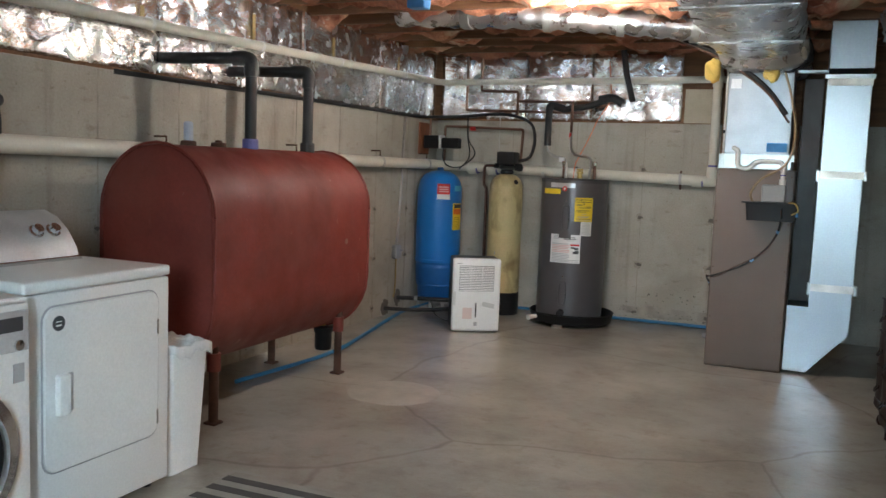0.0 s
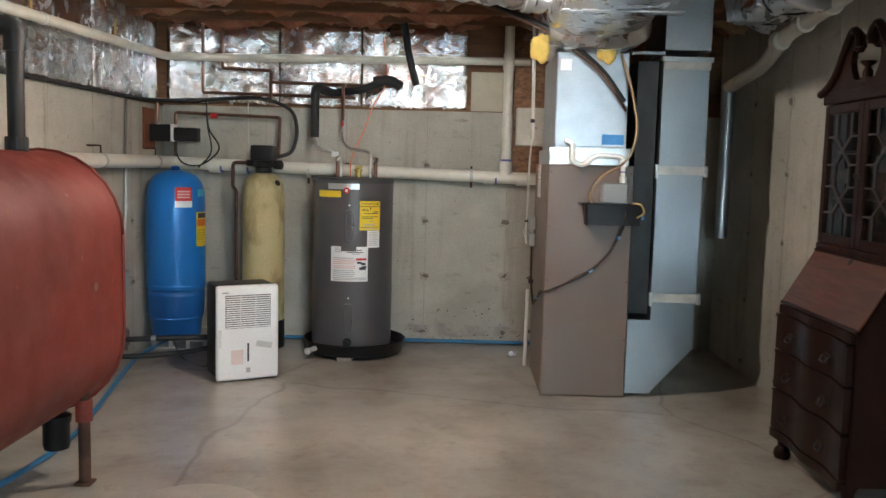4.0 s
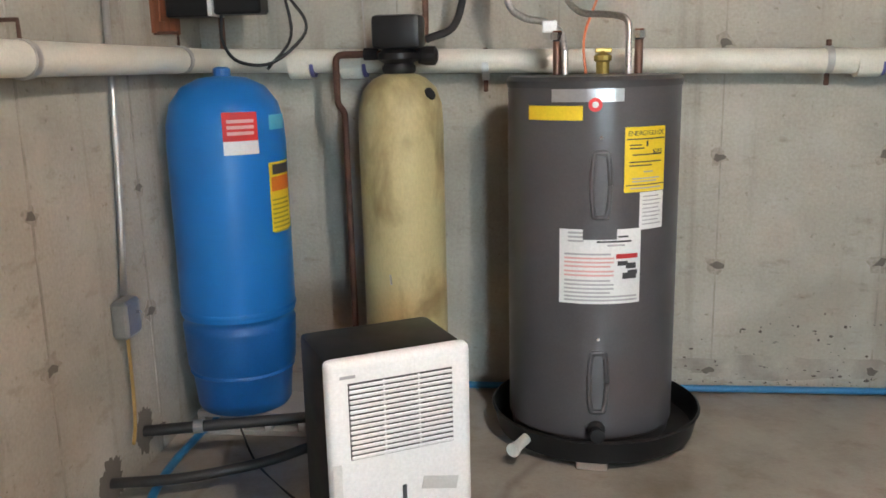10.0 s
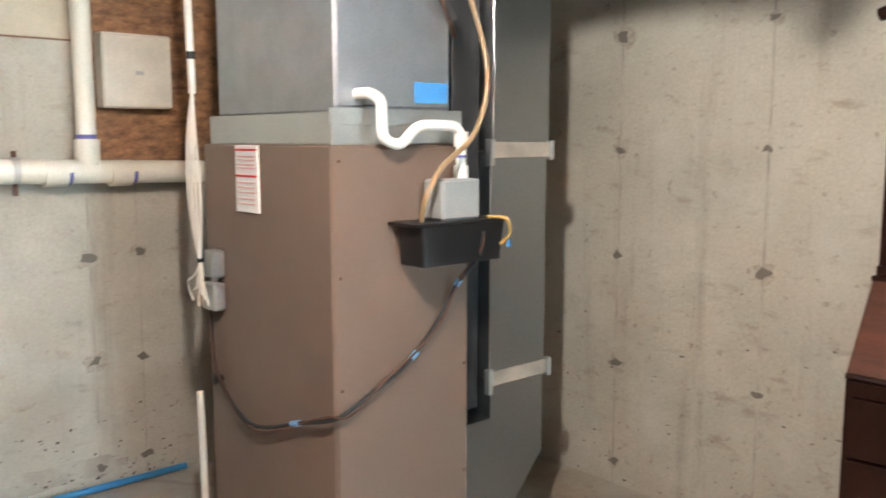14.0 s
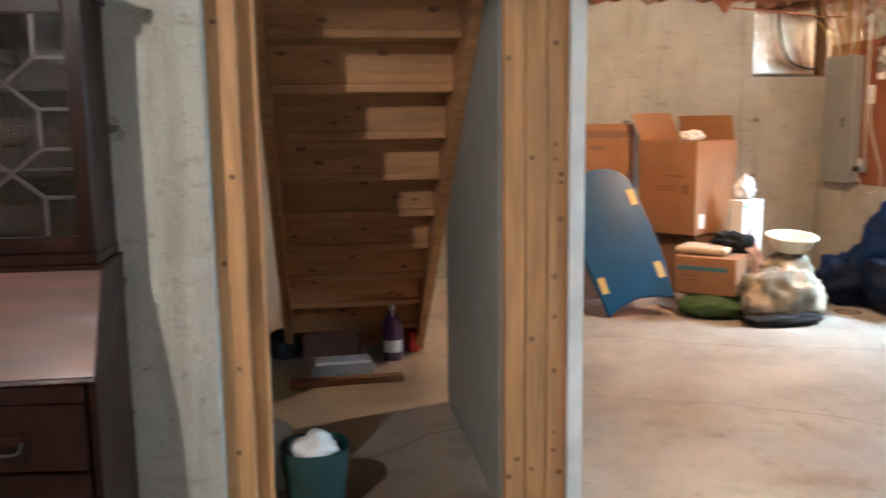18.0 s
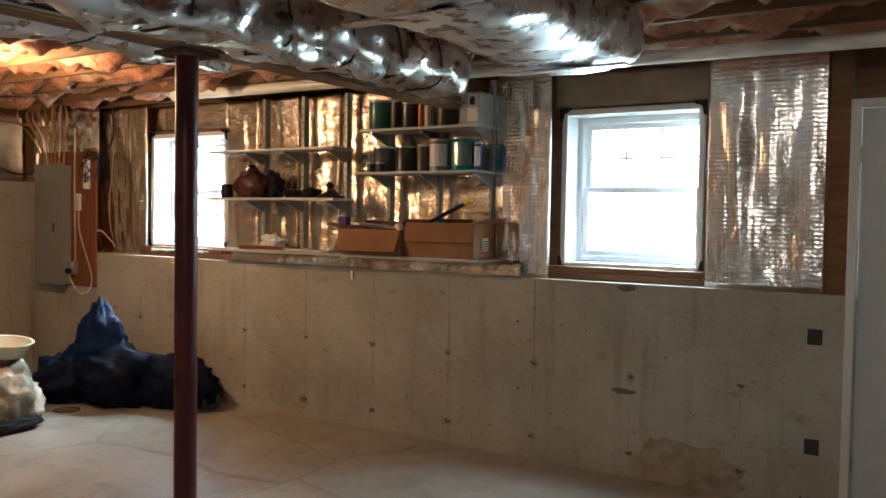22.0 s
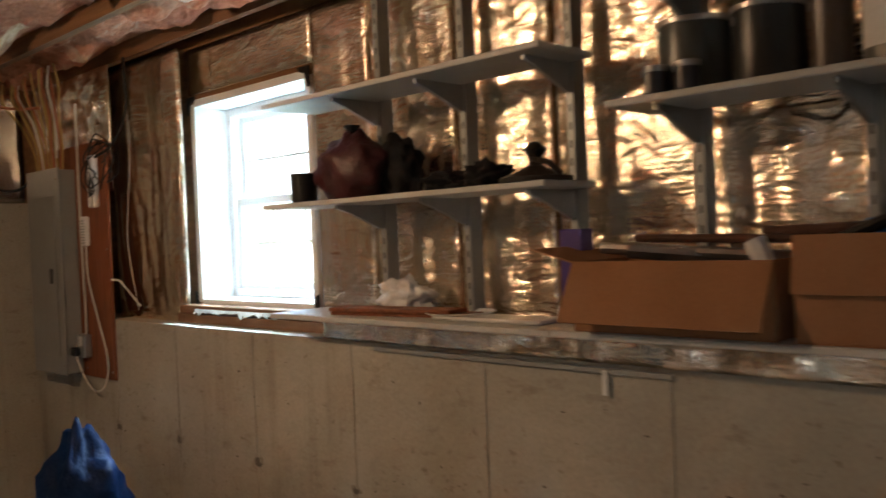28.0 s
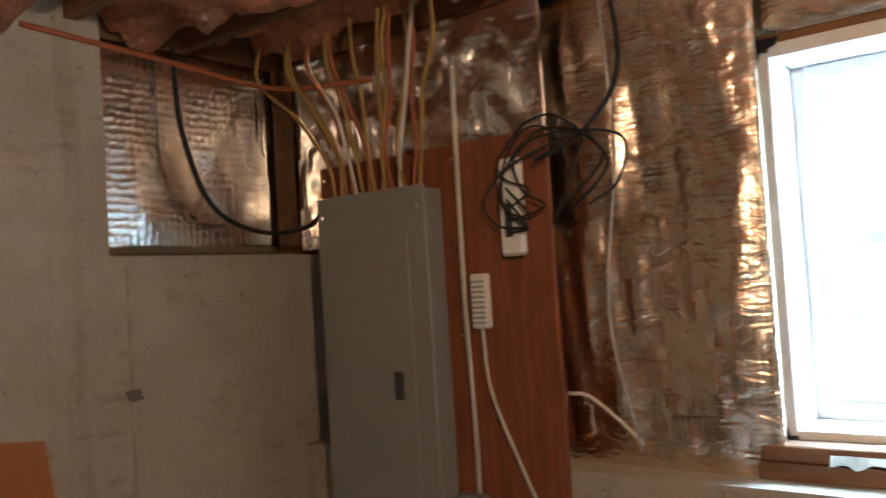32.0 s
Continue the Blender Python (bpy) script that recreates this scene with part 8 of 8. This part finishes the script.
part("lid_edge", box(-0.108, -0.1005, -0.2, 0.42, 0.60, 0.655, 0.002), M_CARD_DARK, b2)
for z in (0.27, 0.315):
    part("print_bar", box(-0.102, -0.1005, 0.02, 0.30, z, z + 0.012), M_CARD_DARK, b2)
b3 = thing("carton", "closed reddish carton at the bottom of the stack", "box", pose(8.35, -5.90, 0, 0, 0, 3), "stacked cartons")
part("body", box(-0.45, 0.5, -0.3, 0.40, 0, 0.619, 0.004), simple("reddish_carton", (0.26, 0.10, 0.06), 0.8), b3)
part("crease", box(-0.4525, -0.4495, -0.29, 0.39, 0.20, 0.212), M_CARD_DARK, b3)
smb = thing("carton", "small brown carton with a teal band of print", "box", pose(7.07, -6.53, 0.15, 0, 0, 49), "stacked cartons")
part("body", box(0, 0.42, -0.28, 0, 0, 0.26, 0.004), M_CARD, smb)
part("print_band", box(0.05, 0.40, 0.0005, 0.002, 0.165, 0.195), M_CARD_TEAL, smb)
for z in (0.12, 0.09):
    part("print_bar", box(0.25, 0.38, 0.0005, 0.002, z, z + 0.01), M_CARD_DARK, smb)
sack("green_bag", "dark green cloth bag under the small carton", (7.22, -6.46, 0), 0.21, 0.26, 0.155, M_GREEN, 3.3, rough=0.12)
sack("camouflage_bag", "camouflage cloth bag slumped on the floor", (7.02, -6.83, 0.0), 0.21, 0.30, 0.36, M_CAMO, 5.2, neck=0.3)
sack("dark_clothes", "dark folded cloth at the foot of the camouflage bag", (6.86, -6.78, 0), 0.11, 0.28, 0.09, M_DARKCLOTH, 8.3, rough=0.15)
cp = thing("grey_cushion", "beige round-ended cushion on the small carton", "cushion", pose(7.36, -6.40, 0.411, 0, 0, 49))
part("pad", box(-0.2, 0.16, -0.22, 0.06, 0, 0.055, 0.025, seg=3), simple("beige_pad", (0.50, 0.40, 0.29), 0.8), cp, smooth=50)
sack("dark_jacket", "dark crumpled jacket on the small carton", (7.42, -6.68, 0.41), 0.15, 0.13, 0.14, M_DARKCLOTH, 11.0, rough=0.4)
wbk = thing("round_basin", "white round plastic basin with a cream inside", "basin", pose(7.42, -7.13, 0.40, 0, -7, 0))
part("bowl", lathe([(0, 0), (0.10, 0), (0.135, 0.03), (0.165, 0.105), (0.184, 0.11), (0.182, 0.118), (0.164, 0.115), (0.13, 0.04), (0.095, 0.012), (0, 0.012)], 30), simple("cream_plastic", (0.70, 0.64, 0.50), 0.4), wbk, smooth=50)
sack("dark_clothes", "dark heap of cloth under the basin", (7.42, -7.11, 0), 0.22, 0.20, 0.395, M_CAMO, 13.0, rough=0.2)
jg = thing("white_carton", "tall white printed carton beside the wall pile", "box", pose(7.88, -7.02, 0, 0, 0, 25))
part("body", box(-0.06, 0.06, -0.125, 0.125, 0, 0.74, 0.004), M_PAPER, jg)
part("print", box(-0.062, -0.0605, -0.03, 0.09, 0.36, 0.42), M_INK_RED, jg)
part("print", box(-0.062, -0.0605, 0.07, 0.105, 0.67, 0.71), M_TAPE_BLUE, jg)
sack("clear_bag", "crumpled clear plastic bag on the tall white carton", (7.89, -7.01, 0.74), 0.05, 0.075, 0.19, M_CLEAR_P, 6.6, rough=0.4, neck=0.4)
sack("printed_bag", "red and white printed bag in the pile", (7.62, -6.92, 0), 0.12, 0.12, 0.50, simple("red_white_print", (0.55, 0.40, 0.38), 0.6, vary=0.5, scale=16), 17.0, neck=0.3)
# bags by the wall
s1 = sack("travel_bag", "navy blue nylon bag slumped by the wall", (7.05, -7.80, 0.0), 0.36, 0.28, 0.46, M_TARP, 21.0, rough=0.3)
sack("travel_bag", "long navy nylon bag lying along the wall", (6.62, -7.98, 0.0), 0.44, 0.22, 0.40, M_TARP, 25.0, rough=0.3)
sack("travel_bag", "dark blue nylon bag on the floor", (7.46, -7.66, 0.0), 0.30, 0.26, 0.34, M_TARP, 29.0, rough=0.35)
sack("blue_hood", "blue nylon hood standing up on the bag", (7.22, -7.76, 0.20), 0.21, 0.17, 0.56, M_TARP_BLUE, 33.0, rough=0.28, neck=0.55)
sack("blue_hood", "dark blue nylon pouch on the bag", (7.38, -7.68, 0.10), 0.15, 0.13, 0.36, M_TARP_BLUE, 37.0, rough=0.3, neck=0.35)
sack("grey_pouch", "grey crumpled pouch by the bag end", (6.36, -8.05, 0.0), 0.12, 0.12, 0.17, simple("grey_nylon", (0.08, 0.085, 0.09), 0.6, bump=0.004), 41.0)
dr_ = thing("floor_drain", "round clean-out cap flush with the floor", "drain", pose(7.11, -7.41, 0))
part("cap", lathe([(0, 0.006), (0.06, 0.006), (0.075, 0.004), (0.08, 0)], 24), M_CONC_DARK, dr_)
part("ring", lathe([(0.08, 0.0), (0.084, 0.006), (0.092, 0.005), (0.094, 0)], 24), M_RUST, dr_)
# pipes and wires under the joists
p = pipe("ceiling_drain_pipe", [(0.2, -7.95, 2.27), (6.6, -7.95, 2.335)], 0.036, M_PVC_NEW, "white PVC pipe under the joists near the windows", n=14)
for k, (y, mm) in enumerate(((-6.12, M_RUBBER), (-6.06, M_CABLE_W), (-6.0, M_CABLE_Y))):
    t = thing("ceiling_cable", "cable stapled along the girder underside", "cable", pose(0, 0, 0), "ceiling cables")
    part("run", tube(curve_through([(4.20 + 0.02 * k, -4.5, 2.16), (4.19, -5.5, 2.155 - 0.01 * k), (4.20, -6.5, 2.165), (4.19, -7.6, 2.155), (4.2, -8.2, 2.17)]), 0.006, 6), mm, t, smooth=True)

plate = thing("paper_plate", "white paper plate lying on the long shelf", "plate", pose(5.66, -8.29, 1.204))
part("dish", lathe([(0, 0.004), (0.075, 0.004), (0.105, 0.016), (0.108, 0.014), (0.077, 0.0), (0, 0.0)], 32), M_PAPER, plate, smooth=40)
